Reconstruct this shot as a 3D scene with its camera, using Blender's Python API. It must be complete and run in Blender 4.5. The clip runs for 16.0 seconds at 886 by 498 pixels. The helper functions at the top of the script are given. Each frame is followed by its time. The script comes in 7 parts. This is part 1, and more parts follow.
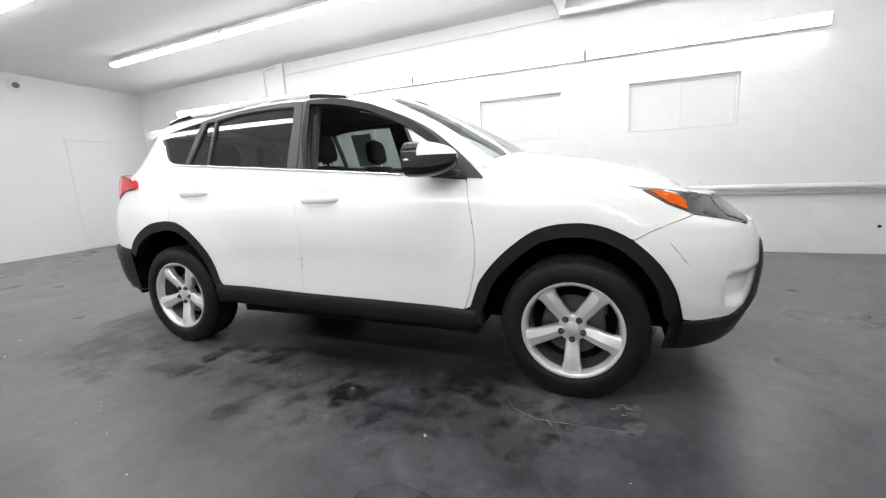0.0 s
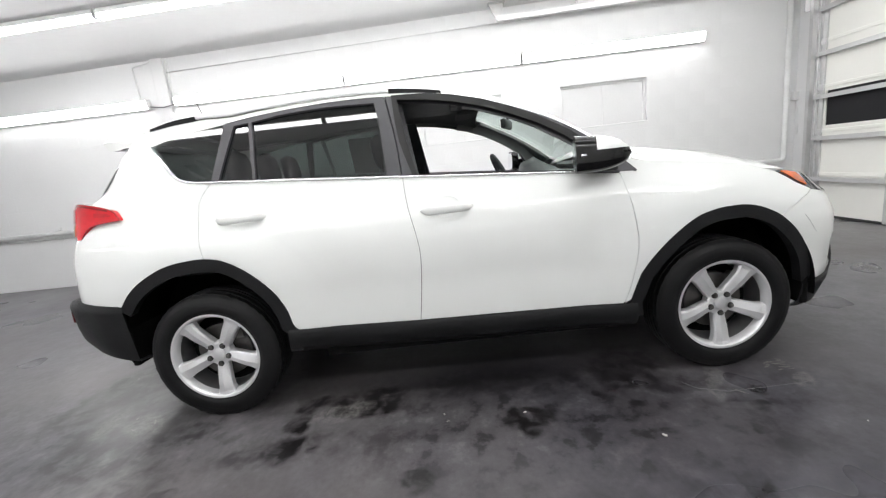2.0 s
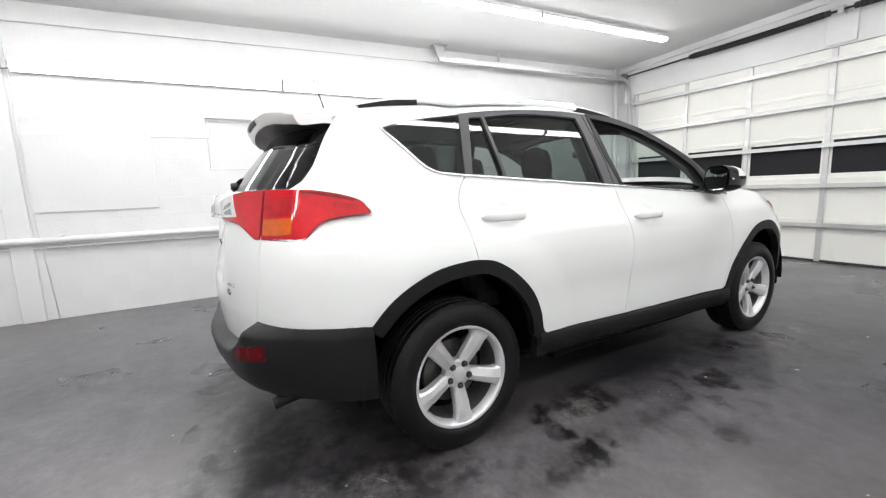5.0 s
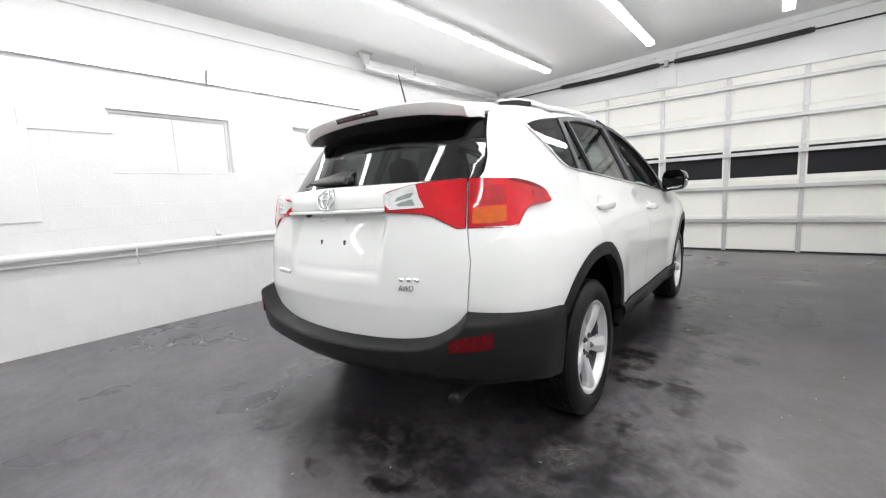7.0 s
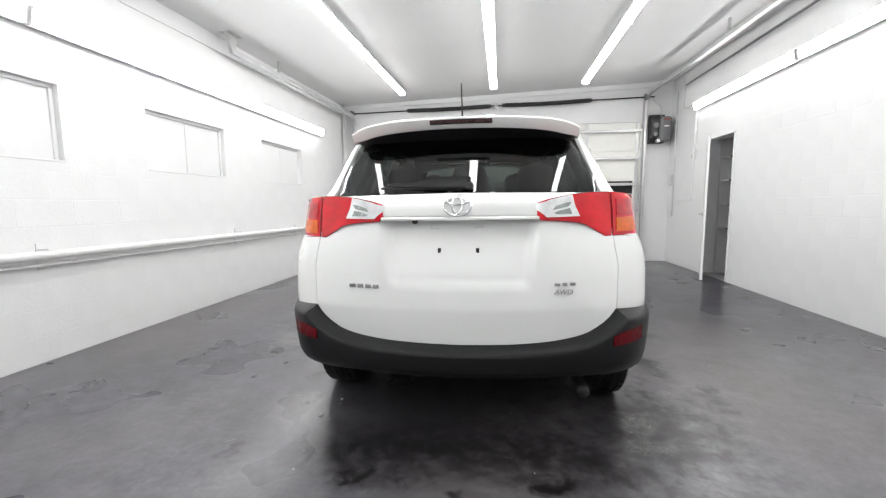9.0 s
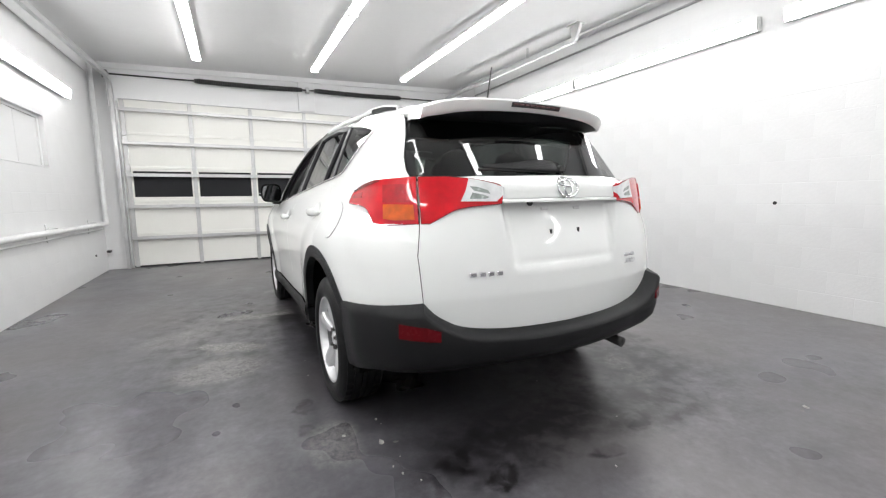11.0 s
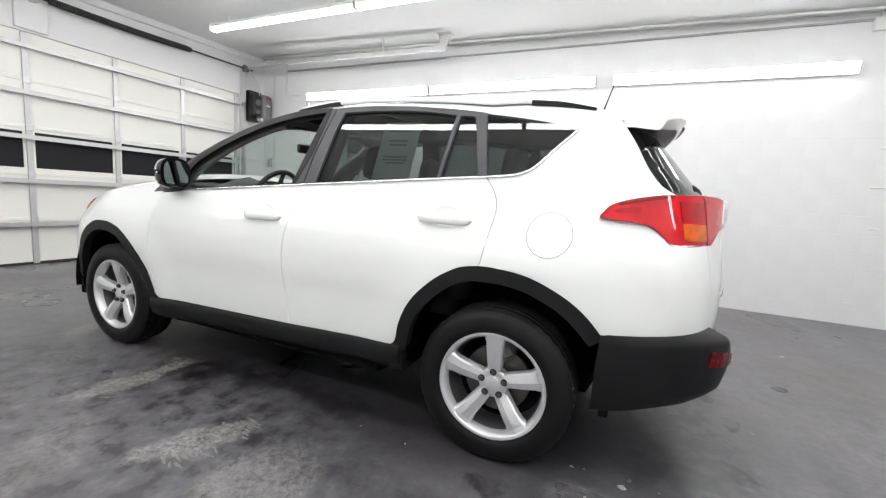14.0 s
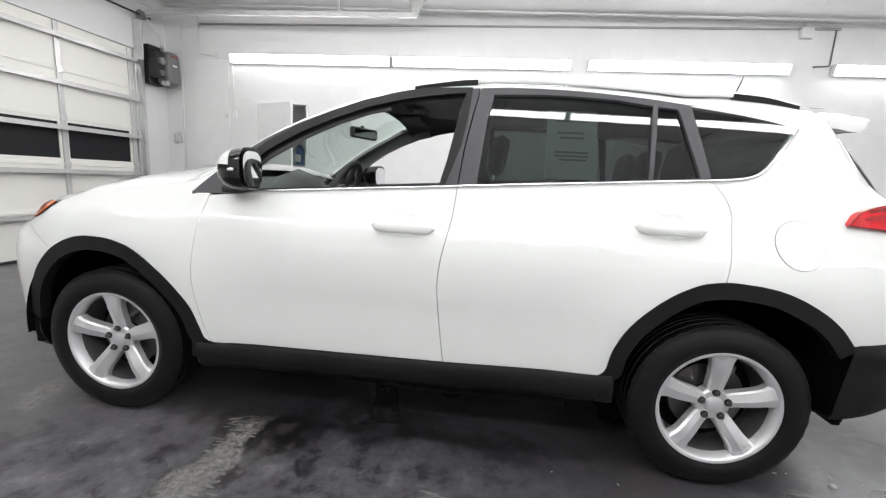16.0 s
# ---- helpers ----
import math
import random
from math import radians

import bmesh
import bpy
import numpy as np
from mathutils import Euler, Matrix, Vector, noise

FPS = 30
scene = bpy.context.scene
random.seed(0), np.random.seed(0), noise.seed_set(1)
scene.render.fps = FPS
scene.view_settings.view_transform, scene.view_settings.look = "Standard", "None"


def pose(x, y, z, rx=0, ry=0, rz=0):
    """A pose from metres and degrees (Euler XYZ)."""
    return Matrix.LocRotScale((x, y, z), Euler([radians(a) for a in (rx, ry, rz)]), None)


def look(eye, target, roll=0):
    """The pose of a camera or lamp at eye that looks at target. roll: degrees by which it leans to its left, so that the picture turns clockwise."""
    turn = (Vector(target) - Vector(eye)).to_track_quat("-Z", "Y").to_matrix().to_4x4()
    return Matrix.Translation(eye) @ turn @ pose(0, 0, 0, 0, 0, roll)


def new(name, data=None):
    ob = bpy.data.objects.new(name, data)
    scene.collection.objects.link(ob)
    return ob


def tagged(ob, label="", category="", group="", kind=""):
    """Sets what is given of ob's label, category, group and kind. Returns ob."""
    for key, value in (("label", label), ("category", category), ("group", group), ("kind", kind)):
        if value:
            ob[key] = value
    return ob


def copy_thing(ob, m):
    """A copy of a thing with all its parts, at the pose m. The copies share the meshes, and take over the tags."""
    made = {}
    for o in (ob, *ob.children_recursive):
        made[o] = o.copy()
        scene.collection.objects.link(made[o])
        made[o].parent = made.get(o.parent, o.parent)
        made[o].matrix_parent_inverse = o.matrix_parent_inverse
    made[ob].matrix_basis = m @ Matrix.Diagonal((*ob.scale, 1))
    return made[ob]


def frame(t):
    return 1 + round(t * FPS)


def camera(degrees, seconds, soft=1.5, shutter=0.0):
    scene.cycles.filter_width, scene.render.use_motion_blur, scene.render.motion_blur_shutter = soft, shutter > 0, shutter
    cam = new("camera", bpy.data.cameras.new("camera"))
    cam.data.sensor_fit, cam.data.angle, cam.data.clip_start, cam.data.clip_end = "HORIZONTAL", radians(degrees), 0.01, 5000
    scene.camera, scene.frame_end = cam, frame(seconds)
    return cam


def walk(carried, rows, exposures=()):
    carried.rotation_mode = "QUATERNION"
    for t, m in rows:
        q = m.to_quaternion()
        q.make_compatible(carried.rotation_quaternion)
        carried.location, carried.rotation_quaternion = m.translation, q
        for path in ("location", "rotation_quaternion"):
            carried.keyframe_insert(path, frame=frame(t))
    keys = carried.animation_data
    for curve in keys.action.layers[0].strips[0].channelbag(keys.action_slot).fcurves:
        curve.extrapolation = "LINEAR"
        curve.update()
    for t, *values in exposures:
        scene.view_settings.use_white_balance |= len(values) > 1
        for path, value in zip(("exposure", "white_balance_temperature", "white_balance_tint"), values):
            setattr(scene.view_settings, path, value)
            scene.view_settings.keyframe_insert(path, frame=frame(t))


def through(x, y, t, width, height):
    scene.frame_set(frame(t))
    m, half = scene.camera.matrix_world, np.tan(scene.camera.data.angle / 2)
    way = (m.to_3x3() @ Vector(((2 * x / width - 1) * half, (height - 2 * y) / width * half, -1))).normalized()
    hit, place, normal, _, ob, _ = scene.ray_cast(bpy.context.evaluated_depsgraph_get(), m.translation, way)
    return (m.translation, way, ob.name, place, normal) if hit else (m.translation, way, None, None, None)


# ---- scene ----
cam = camera(94.1, 16.0, soft=1.25)
PATH = [
    (0, (2.779, 1.535, 1.097), (0.972, 0.758, 0.74), -2.8),
    (0.5, (2.867, 1.208, 1.117), (0.981, 0.656, 0.742), -3.2),
    (1, (2.949, 0.851, 1.145), (1.023, 0.47, 0.765), -3.9),
    (1.5, (2.933, 0.448, 1.162), (0.992, 0.17, 0.769), -5.4),
    (2, (2.91, 0.04, 1.187), (0.95, -0.052, 0.8), -6.4),
    (2.5, (2.882, -0.357, 1.201), (0.921, -0.262, 0.819), -7.2),
    (3, (2.815, -0.755, 1.21), (0.858, -0.514, 0.872), -7.1),
    (3.5, (2.797, -1.167, 1.2), (0.89, -0.65, 0.891), -4.8),
    (4, (2.724, -1.513, 1.199), (0.857, -0.857, 0.909), -4.8),
    (4.2, (2.664, -1.654, 1.205), (0.819, -0.943, 0.903), -4.1),
    (6.3, (2.004, -3.01, 1.15), (0.565, -1.645, 0.895), -2.7),
    (6.5, (1.918, -3.117, 1.157), (0.546, -1.687, 0.89), -2.7),
    (7, (1.615, -3.35, 1.148), (0.366, -1.809, 0.889), -3.0),
    (7.5, (1.294, -3.541, 1.156), (0.242, -1.853, 0.947), -1.8),
    (8, (0.969, -3.774, 1.171), (0.156, -1.959, 0.954), -1.9),
    (8.5, (0.603, -3.871, 1.157), (0.05, -1.962, 0.929), -1.1),
    (9, (0.218, -3.954, 1.156), (-0.06, -1.985, 0.942), -0.4),
    (9.2, (0.073, -3.962, 1.152), (-0.075, -1.98, 0.93), -0.4),
    (11.3, (-1.475, -3.483, 1.113), (-0.461, -1.779, 0.852), -0.4),
    (11.5, (-1.581, -3.387, 1.127), (-0.492, -1.731, 0.861), -0.2),
    (12, (-1.871, -3.153, 1.128), (-0.525, -1.692, 0.898), -0.9),
    (12.5, (-2.092, -2.864, 1.121), (-0.614, -1.538, 0.882), -1.2),
    (13, (-2.271, -2.53, 1.129), (-0.703, -1.303, 0.934), -1.3),
    (13.5, (-2.442, -2.192, 1.127), (-0.726, -1.184, 0.931), 0.8),
    (14, (-2.502, -1.816, 1.129), (-0.69, -1.006, 0.882), 3.6),
    (14.5, (-2.58, -1.465, 1.142), (-0.705, -0.831, 0.857), 2.5),
    (15, (-2.647, -1.113, 1.152), (-0.736, -0.633, 0.809), 2.7),
    (15.5, (-2.58, -0.752, 1.167), (-0.657, -0.314, 0.836), 2.2),
    (16, (-2.521, -0.432, 1.172), (-0.566, -0.173, 0.843), 3.3),
]
walk(cam, [(t, look(eye, target, roll)) for t, eye, target, roll in PATH],
     [(0, 0.07), (2.5, 0.02), (4.5, 0.04), (9, 0.05), (12, 0.0), (14, -0.05), (16, -0.12)])

# ---- light: fluorescent tubes only; the world is a dim neutral night outside ----
world = bpy.data.worlds.new("world")
scene.world = world
world.use_nodes = True
world.node_tree.nodes["Background"].inputs[0].default_value = (0.5, 0.55, 0.65, 1)
world.node_tree.nodes["Background"].inputs[1].default_value = 0.02
TUBE_GLOW = 21.4

# ---- materials ----
def material(name, colour, rough=0.5, metal=0.0, vary=0.06, scale=3.0, fine=60.0, bump=0.0, bump_scale=200.0,
             coat=0.0, rough_vary=0.08, spec=0.5, random_tint=0.0):
    m = bpy.data.materials.new(name)
    m.use_nodes = True
    nt = m.node_tree
    p = nt.nodes["Principled BSDF"]
    p.inputs["Roughness"].default_value = rough
    p.inputs["Metallic"].default_value = metal
    p.inputs["Coat Weight"].default_value = coat
    p.inputs["Coat Roughness"].default_value = 0.03
    p.inputs["Specular IOR Level"].default_value = spec
    tc = nt.nodes.new("ShaderNodeTexCoord")
    big = nt.nodes.new("ShaderNodeTexNoise")
    big.inputs["Scale"].default_value = scale
    big.inputs["Detail"].default_value = 5
    small = nt.nodes.new("ShaderNodeTexNoise")
    small.inputs["Scale"].default_value = fine
    small.inputs["Detail"].default_value = 3
    nt.links.new(tc.outputs["Object"], big.inputs["Vector"])
    nt.links.new(tc.outputs["Object"], small.inputs["Vector"])
    mixn = nt.nodes.new("ShaderNodeMath")
    mixn.operation = "MULTIPLY_ADD"
    nt.links.new(small.outputs["Fac"], mixn.inputs[0])
    mixn.inputs[1].default_value = 0.35
    nt.links.new(big.outputs["Fac"], mixn.inputs[2])
    ramp = nt.nodes.new("ShaderNodeMapRange")
    ramp.inputs["From Min"].default_value, ramp.inputs["From Max"].default_value = 0.35, 1.0
    ramp.inputs["To Min"].default_value, ramp.inputs["To Max"].default_value = 1 - vary, 1 + vary
    nt.links.new(mixn.outputs[0], ramp.inputs["Value"])
    mul = nt.nodes.new("ShaderNodeVectorMath")
    mul.operation = "SCALE"
    mul.inputs[0].default_value = colour
    nt.links.new(ramp.outputs[0], mul.inputs["Scale"])
    last = mul.outputs[0]
    if random_tint:
        info = nt.nodes.new("ShaderNodeObjectInfo")
        rr = nt.nodes.new("ShaderNodeMapRange")
        rr.inputs["To Min"].default_value, rr.inputs["To Max"].default_value = 1 - random_tint, 1 + random_tint
        nt.links.new(info.outputs["Random"], rr.inputs["Value"])
        m2 = nt.nodes.new("ShaderNodeVectorMath")
        m2.operation = "SCALE"
        nt.links.new(last, m2.inputs[0])
        nt.links.new(rr.outputs[0], m2.inputs["Scale"])
        last = m2.outputs[0]
    nt.links.new(last, p.inputs["Base Color"])
    if rough_vary:
        r2 = nt.nodes.new("ShaderNodeMapRange")
        r2.inputs["From Min"].default_value, r2.inputs["From Max"].default_value = 0.35, 1.0
        r2.inputs["To Min"].default_value, r2.inputs["To Max"].default_value = max(0.0, rough - rough_vary), min(1, rough + rough_vary)
        nt.links.new(mixn.outputs[0], r2.inputs["Value"])
        nt.links.new(r2.outputs[0], p.inputs["Roughness"])
    if bump:
        bn = nt.nodes.new("ShaderNodeTexNoise")
        bn.inputs["Scale"].default_value = bump_scale
        bn.inputs["Detail"].default_value = 4
        nt.links.new(tc.outputs["Object"], bn.inputs["Vector"])
        b = nt.nodes.new("ShaderNodeBump")
        b.inputs["Strength"].default_value = bump
        b.inputs["Distance"].default_value = 0.004
        nt.links.new(bn.outputs["Fac"], b.inputs["Height"])
        nt.links.new(b.outputs[0], p.inputs["Normal"])
    return m


def glass_material(name, colour, through, rough=0.0, body_mix=0.08):
    """A thin tinted pane: a clear gloss over a pane that lets part of the light straight through."""
    m = bpy.data.materials.new(name)
    m.use_nodes = True
    nt = m.node_tree
    nt.nodes.remove(nt.nodes["Principled BSDF"])
    out = nt.nodes["Material Output"]
    clear = nt.nodes.new("ShaderNodeBsdfTransparent")
    clear.inputs[0].default_value = (*through, 1)
    tint = nt.nodes.new("ShaderNodeBsdfDiffuse")
    tint.inputs[0].default_value = (*colour, 1)
    gloss = nt.nodes.new("ShaderNodeBsdfGlossy")
    gloss.inputs["Roughness"].default_value = rough
    a = nt.nodes.new("ShaderNodeMixShader")
    a.inputs[0].default_value = body_mix
    nt.links.new(clear.outputs[0], a.inputs[1])
    nt.links.new(tint.outputs[0], a.inputs[2])
    face = nt.nodes.new("ShaderNodeLayerWeight")
    face.inputs[0].default_value = 0.5
    pw = nt.nodes.new("ShaderNodeMath")
    pw.operation = "POWER"
    pw.inputs[1].default_value = 5.0
    nt.links.new(face.outputs["Facing"], pw.inputs[0])
    fres = nt.nodes.new("ShaderNodeMath")
    fres.operation = "MULTIPLY_ADD"
    fres.inputs[1].default_value, fres.inputs[2].default_value = 0.93, 0.07
    nt.links.new(pw.outputs[0], fres.inputs[0])
    b = nt.nodes.new("ShaderNodeMixShader")
    nt.links.new(fres.outputs[0], b.inputs[0])
    nt.links.new(a.outputs[0], b.inputs[1])
    nt.links.new(gloss.outputs[0], b.inputs[2])
    nt.links.new(b.outputs[0], out.inputs[0])
    return m


def emission_material(name, colour, strength):
    m = bpy.data.materials.new(name)
    m.use_nodes = True
    p = m.node_tree.nodes["Principled BSDF"]
    p.inputs["Base Color"].default_value = (0.9, 0.9, 0.9, 1)
    p.inputs["Emission Color"].default_value = (*colour, 1)
    p.inputs["Emission Strength"].default_value = strength
    return m


def floor_material():
    m = bpy.data.materials.new("worn_grey_floor_paint")
    m.use_nodes = True
    nt = m.node_tree
    p = nt.nodes["Principled BSDF"]
    tc = nt.nodes.new("ShaderNodeTexCoord")
    moved = nt.nodes.new("ShaderNodeMapping")
    moved.inputs["Location"].default_value = (0.0, 0.0, 0.371)
    nt.links.new(tc.outputs["Object"], moved.inputs["Vector"])

    def noise_at(scale, detail=6, dist=0.0, stretch=None):
        n = nt.nodes.new("ShaderNodeTexNoise")
        n.inputs["Scale"].default_value = scale
        n.inputs["Detail"].default_value = detail
        n.inputs["Distortion"].default_value = dist
        if stretch:
            mp = nt.nodes.new("ShaderNodeMapping")
            mp.inputs["Scale"].default_value = stretch
            mp.inputs["Rotation"].default_value = (0, 0, 0.5)
            nt.links.new(tc.outputs["Object"], mp.inputs["Vector"])
            nt.links.new(mp.outputs[0], n.inputs["Vector"])
        else:
            nt.links.new(moved.outputs[0], n.inputs["Vector"])
        return n

    def ramp_of(src, stops):
        r = nt.nodes.new("ShaderNodeValToRGB")
        while len(r.color_ramp.elements) < len(stops):
            r.color_ramp.elements.new(0.5)
        for e, (pos, c) in zip(r.color_ramp.elements, stops):
            e.position, e.color = pos, (c[0], c[1], c[2], 1)
        nt.links.new(src, r.inputs[0])
        return r

    def blend(fac, a, b, kind="MIX"):
        x = nt.nodes.new("ShaderNodeMix")
        x.data_type, x.blend_type = "RGBA", kind
        if isinstance(fac, float):
            x.inputs[0].default_value = fac
        else:
            nt.links.new(fac, x.inputs[0])
        nt.links.new(a, x.inputs[6])
        nt.links.new(b, x.inputs[7])
        return x.outputs[2]

    def rgb(c):
        n = nt.nodes.new("ShaderNodeRGB")
        n.outputs[0].default_value = (*c, 1)
        return n.outputs[0]

    def times(a, b):
        n = nt.nodes.new("ShaderNodeMath")
        n.operation = "MULTIPLY"
        nt.links.new(a, n.inputs[0])
        nt.links.new(b, n.inputs[1])
        return n.outputs[0]

    base = ramp_of(noise_at(0.55, 2, 0.0).outputs["Fac"], [(0.0, (0.045, 0.0435, 0.0520)), (1.0, (0.115, 0.1115, 0.1245))])
    col = base.outputs[0]
    for sc, det, lo, hi in ((2.3, 4, 0.62, 1.40), (8.5, 9, 0.30, 1.74), (33, 8, 0.50, 1.53)):
        n = noise_at(sc, det, 0.0)
        n.inputs["Roughness"].default_value = 0.66
        r = ramp_of(n.outputs["Fac"], [(0.0, (lo, lo, lo)), (1.0, (hi, hi, hi * 0.99))])
        col = blend(1.0, col, r.outputs[0], "MULTIPLY")
    dust = ramp_of(noise_at(1.4, 2, 0.0).outputs["Fac"], [(0.48, (0, 0, 0)), (0.85, (0.45, 0.45, 0.45))])
    col = blend(dust.outputs[0], col, rgb((0.155, 0.150, 0.156)))
    tan = ramp_of(noise_at(0.8, 2, 0.0).outputs["Fac"], [(0.45, (0, 0, 0)), (0.78, (0.32, 0.32, 0.32))])
    col = blend(tan.outputs[0], col, rgb((0.145, 0.122, 0.104)))
    # a darker worked-over area beside the parking place, paler dust elsewhere
    wob = nt.nodes.new("ShaderNodeVectorMath")
    wob.operation = "MULTIPLY_ADD"
    nt.links.new(noise_at(0.9, 1, 0.0).outputs["Color"], wob.inputs[0])
    wob.inputs[1].default_value = (1.6, 1.6, 0.0)
    nt.links.new(tc.outputs["Object"], wob.inputs[2])
    mp = nt.nodes.new("ShaderNodeMapping")
    mp.inputs["Location"].default_value = (-1.30, -0.79, 0)
    mp.inputs["Scale"].default_value = (0.42, 0.33, 0.0)
    nt.links.new(wob.outputs[0], mp.inputs["Vector"])
    ln = nt.nodes.new("ShaderNodeVectorMath")
    ln.operation = "LENGTH"
    nt.links.new(mp.outputs[0], ln.inputs[0])
    area = ramp_of(ln.outputs["Value"], [(0.35, (0.50, 0.49, 0.535)), (1.0, (1.14, 1.14, 1.13))])
    col = blend(1.0, col, area.outputs[0], "MULTIPLY")
    # old drips soaked in where cars stand, plus the car's shade painted in
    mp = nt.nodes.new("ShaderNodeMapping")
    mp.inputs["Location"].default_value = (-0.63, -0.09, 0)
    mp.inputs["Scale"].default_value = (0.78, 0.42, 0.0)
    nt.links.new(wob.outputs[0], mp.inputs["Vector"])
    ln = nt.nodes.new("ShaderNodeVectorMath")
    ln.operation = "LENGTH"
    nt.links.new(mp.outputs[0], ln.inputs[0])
    soak_and_shade = ramp_of(ln.outputs["Value"], [(0.40, (0.31, 0.305, 0.31)), (0.80, (0.55, 0.54, 0.545)), (1.08, (1, 1, 1))])
    col = blend(1.0, col, soak_and_shade.outputs[0], "MULTIPLY")
    # small crisp spots of old fluid on both sides of the parking place
    spot = noise_at(8.5, 12, 0.0)
    spot.inputs["Roughness"].default_value = 0.62
    spots = ramp_of(spot.outputs["Fac"], [(0.40, (0.45, 0.44, 0.45)), (0.47, (0.92, 0.92, 0.92)), (0.57, (1.0, 1.0, 1.0)), (0.64, (1.32, 1.3, 1.26))])
    for cx, cy, rx, ry in ((-1.35, 0.35, 0.85, 1.7), (1.15, 0.55, 0.60, 1.5), (0.75, -1.75, 0.9, 0.9)):
        mp = nt.nodes.new("ShaderNodeMapping")
        mp.vector_type = "TEXTURE"
        mp.inputs["Location"].default_value = (cx, cy, 0)
        mp.inputs["Scale"].default_value = (rx, ry, 1)
        nt.links.new(tc.outputs["Object"], mp.inputs["Vector"])
        ln = nt.nodes.new("ShaderNodeVectorMath")
        ln.operation = "LENGTH"
        nt.links.new(mp.outputs[0], ln.inputs[0])
        near = ramp_of(ln.outputs["Value"], [(0.4, (1, 1, 1)), (1.0, (0, 0, 0))])
        col = blend(near.outputs[0], col, blend(1.0, col, spots.outputs[0], "MULTIPLY"))
    # oil blots and brushed-off pale places, each with its own place and size
    edge = nt.nodes.new("ShaderNodeVectorMath")
    edge.operation = "MULTIPLY_ADD"
    nt.links.new(noise_at(6.0, 4, 0.2).outputs["Color"], edge.inputs[0])
    edge.inputs[1].default_value = (0.20, 0.20, 0.0)
    nt.links.new(tc.outputs["Object"], edge.inputs[2])
    oily = ramp_of(noise_at(11, 9, 0.4).outputs["Fac"], [(0.38, (0.25, 0.25, 0.25)), (0.58, (1, 1, 1))]).outputs[0]
    brush = noise_at(30, 12, 0.3)
    brush.inputs["Roughness"].default_value = 0.85
    worn = ramp_of(brush.outputs["Fac"], [(0.42, (0, 0, 0)), (0.58, (1, 1, 1))]).outputs[0]
    black, pale = rgb((0.009, 0.008, 0.009)), rgb((0.34, 0.33, 0.31))
    # wide blots at the rear bumper also paint in its shade and dark reflection
    oil_and_shade_blots = ((0.80, 0.87, 0.22, 0.36, 70, 1.0), (1.18, 0.28, 0.12, 0.15, 10, 1.0), (0.92, -0.52, 0.16, 0.26, 0, 1.0), (0.87, -0.45, 0.10, 0.16, 40, 1.0), (1.52, -0.24, 0.09, 0.08, 0, 0.9),
                 (1.07, 1.39, 0.07, 0.06, 0, 1.0), (1.21, 1.28, 0.06, 0.06, 0, 1.0), (1.15, 1.52, 0.04, 0.05, 0, 0.9), (1.36, 1.20, 0.05, 0.04, 0, 0.9), (1.72, 0.95, 0.05, 0.12, 60, 0.9), (1.26, -0.84, 0.12, 0.20, 25, 1.0),
                 (1.05, -0.88, 0.09, 0.12, 60, 1.0), (0.88, -0.82, 0.08, 0.13, 30, 1.0), (0.78, 0.10, 0.18, 0.50, 0, 0.8), (1.05, -1.39, 0.10, 0.14, 0, 0.9), (1.00, 0.62, 0.05, 0.04, 0, 0.9), (0.95, 0.40, 0.05, 0.07, 0, 0.9),
                 (-0.93, 0.50, 0.19, 0.30, 15, 1.0), (-0.72, 0.10, 0.22, 0.50, 0, 0.8), (-1.08, 0.28, 0.10, 0.08, 0, 0.8), (-0.80, -0.55, 0.14, 0.30, 0, 0.7), (-1.02, -1.40, 0.06, 0.07, 0, 0.9), (-1.06, -1.64, 0.05, 0.06, 0, 0.8),
                 (-0.52, -2.20, 0.14, 0.09, 10, 1.0), (-0.40, -2.36, 0.09, 0.06, 0, 1.0), (-0.28, -2.22, 0.60, 0.26, 5, 0.7), (0.35, -2.14, 0.50, 0.26, 0, 0.7), (0.42, -2.34, 0.16, 0.07, 20, 1.0), (0.10, -2.42, 0.12, 0.06, 0, 0.9),
                 (-1.04, -2.26, 0.07, 0.04, 40, 0.8), (1.51, -1.29, 0.08, 0.06, 0, 0.7), (0.0, -2.05, 0.9, 0.22, 0, 0.55), (1.05, -1.80, 0.46, 0.40, 10, 0.75), (0.72, -2.28, 0.28, 0.20, 0, 0.65), (1.42, -1.45, 0.16, 0.16, 0, 0.6), (1.30, -1.05, 0.10, 0.14, 0, 0.7))
    pale_blots = ((-1.16, 0.64, 0.42, 0.10, -4, 0.85), (-1.40, -0.16, 0.34, 0.12, -30, 0.8), (-1.44, -0.62, 0.34, 0.26, 10, 0.5), (-1.75, 0.25, 0.40, 0.22, 30, 0.35), (0.93, -1.76, 0.16, 0.14, 30, 0.25),
                  (1.05, 1.62, 0.07, 0.10, 40, 0.35), (1.00, 1.22, 0.04, 0.24, 70, 0.3), (0.98, -0.66, 0.08, 0.20, 20, 0.3), (0.90, -1.98, 0.16, 0.10, 0, 0.25), (1.85, 2.45, 0.24, 0.14, 10, 0.5), (-0.95, -1.80, 0.16, 0.24, 0, 0.35), (-0.90, 1.77, 0.20, 0.10, 20, 0.5))
    for cx, cy, rx, ry, turn, k, oil in [(*q, 1) for q in oil_and_shade_blots] + [(*q, 0) for q in pale_blots]:
        mp = nt.nodes.new("ShaderNodeMapping")
        mp.vector_type = "TEXTURE"
        mp.inputs["Location"].default_value = (cx + 0.10, cy + 0.10, 0)
        mp.inputs["Rotation"].default_value = (0, 0, radians(turn))
        mp.inputs["Scale"].default_value = (rx, ry, 1)
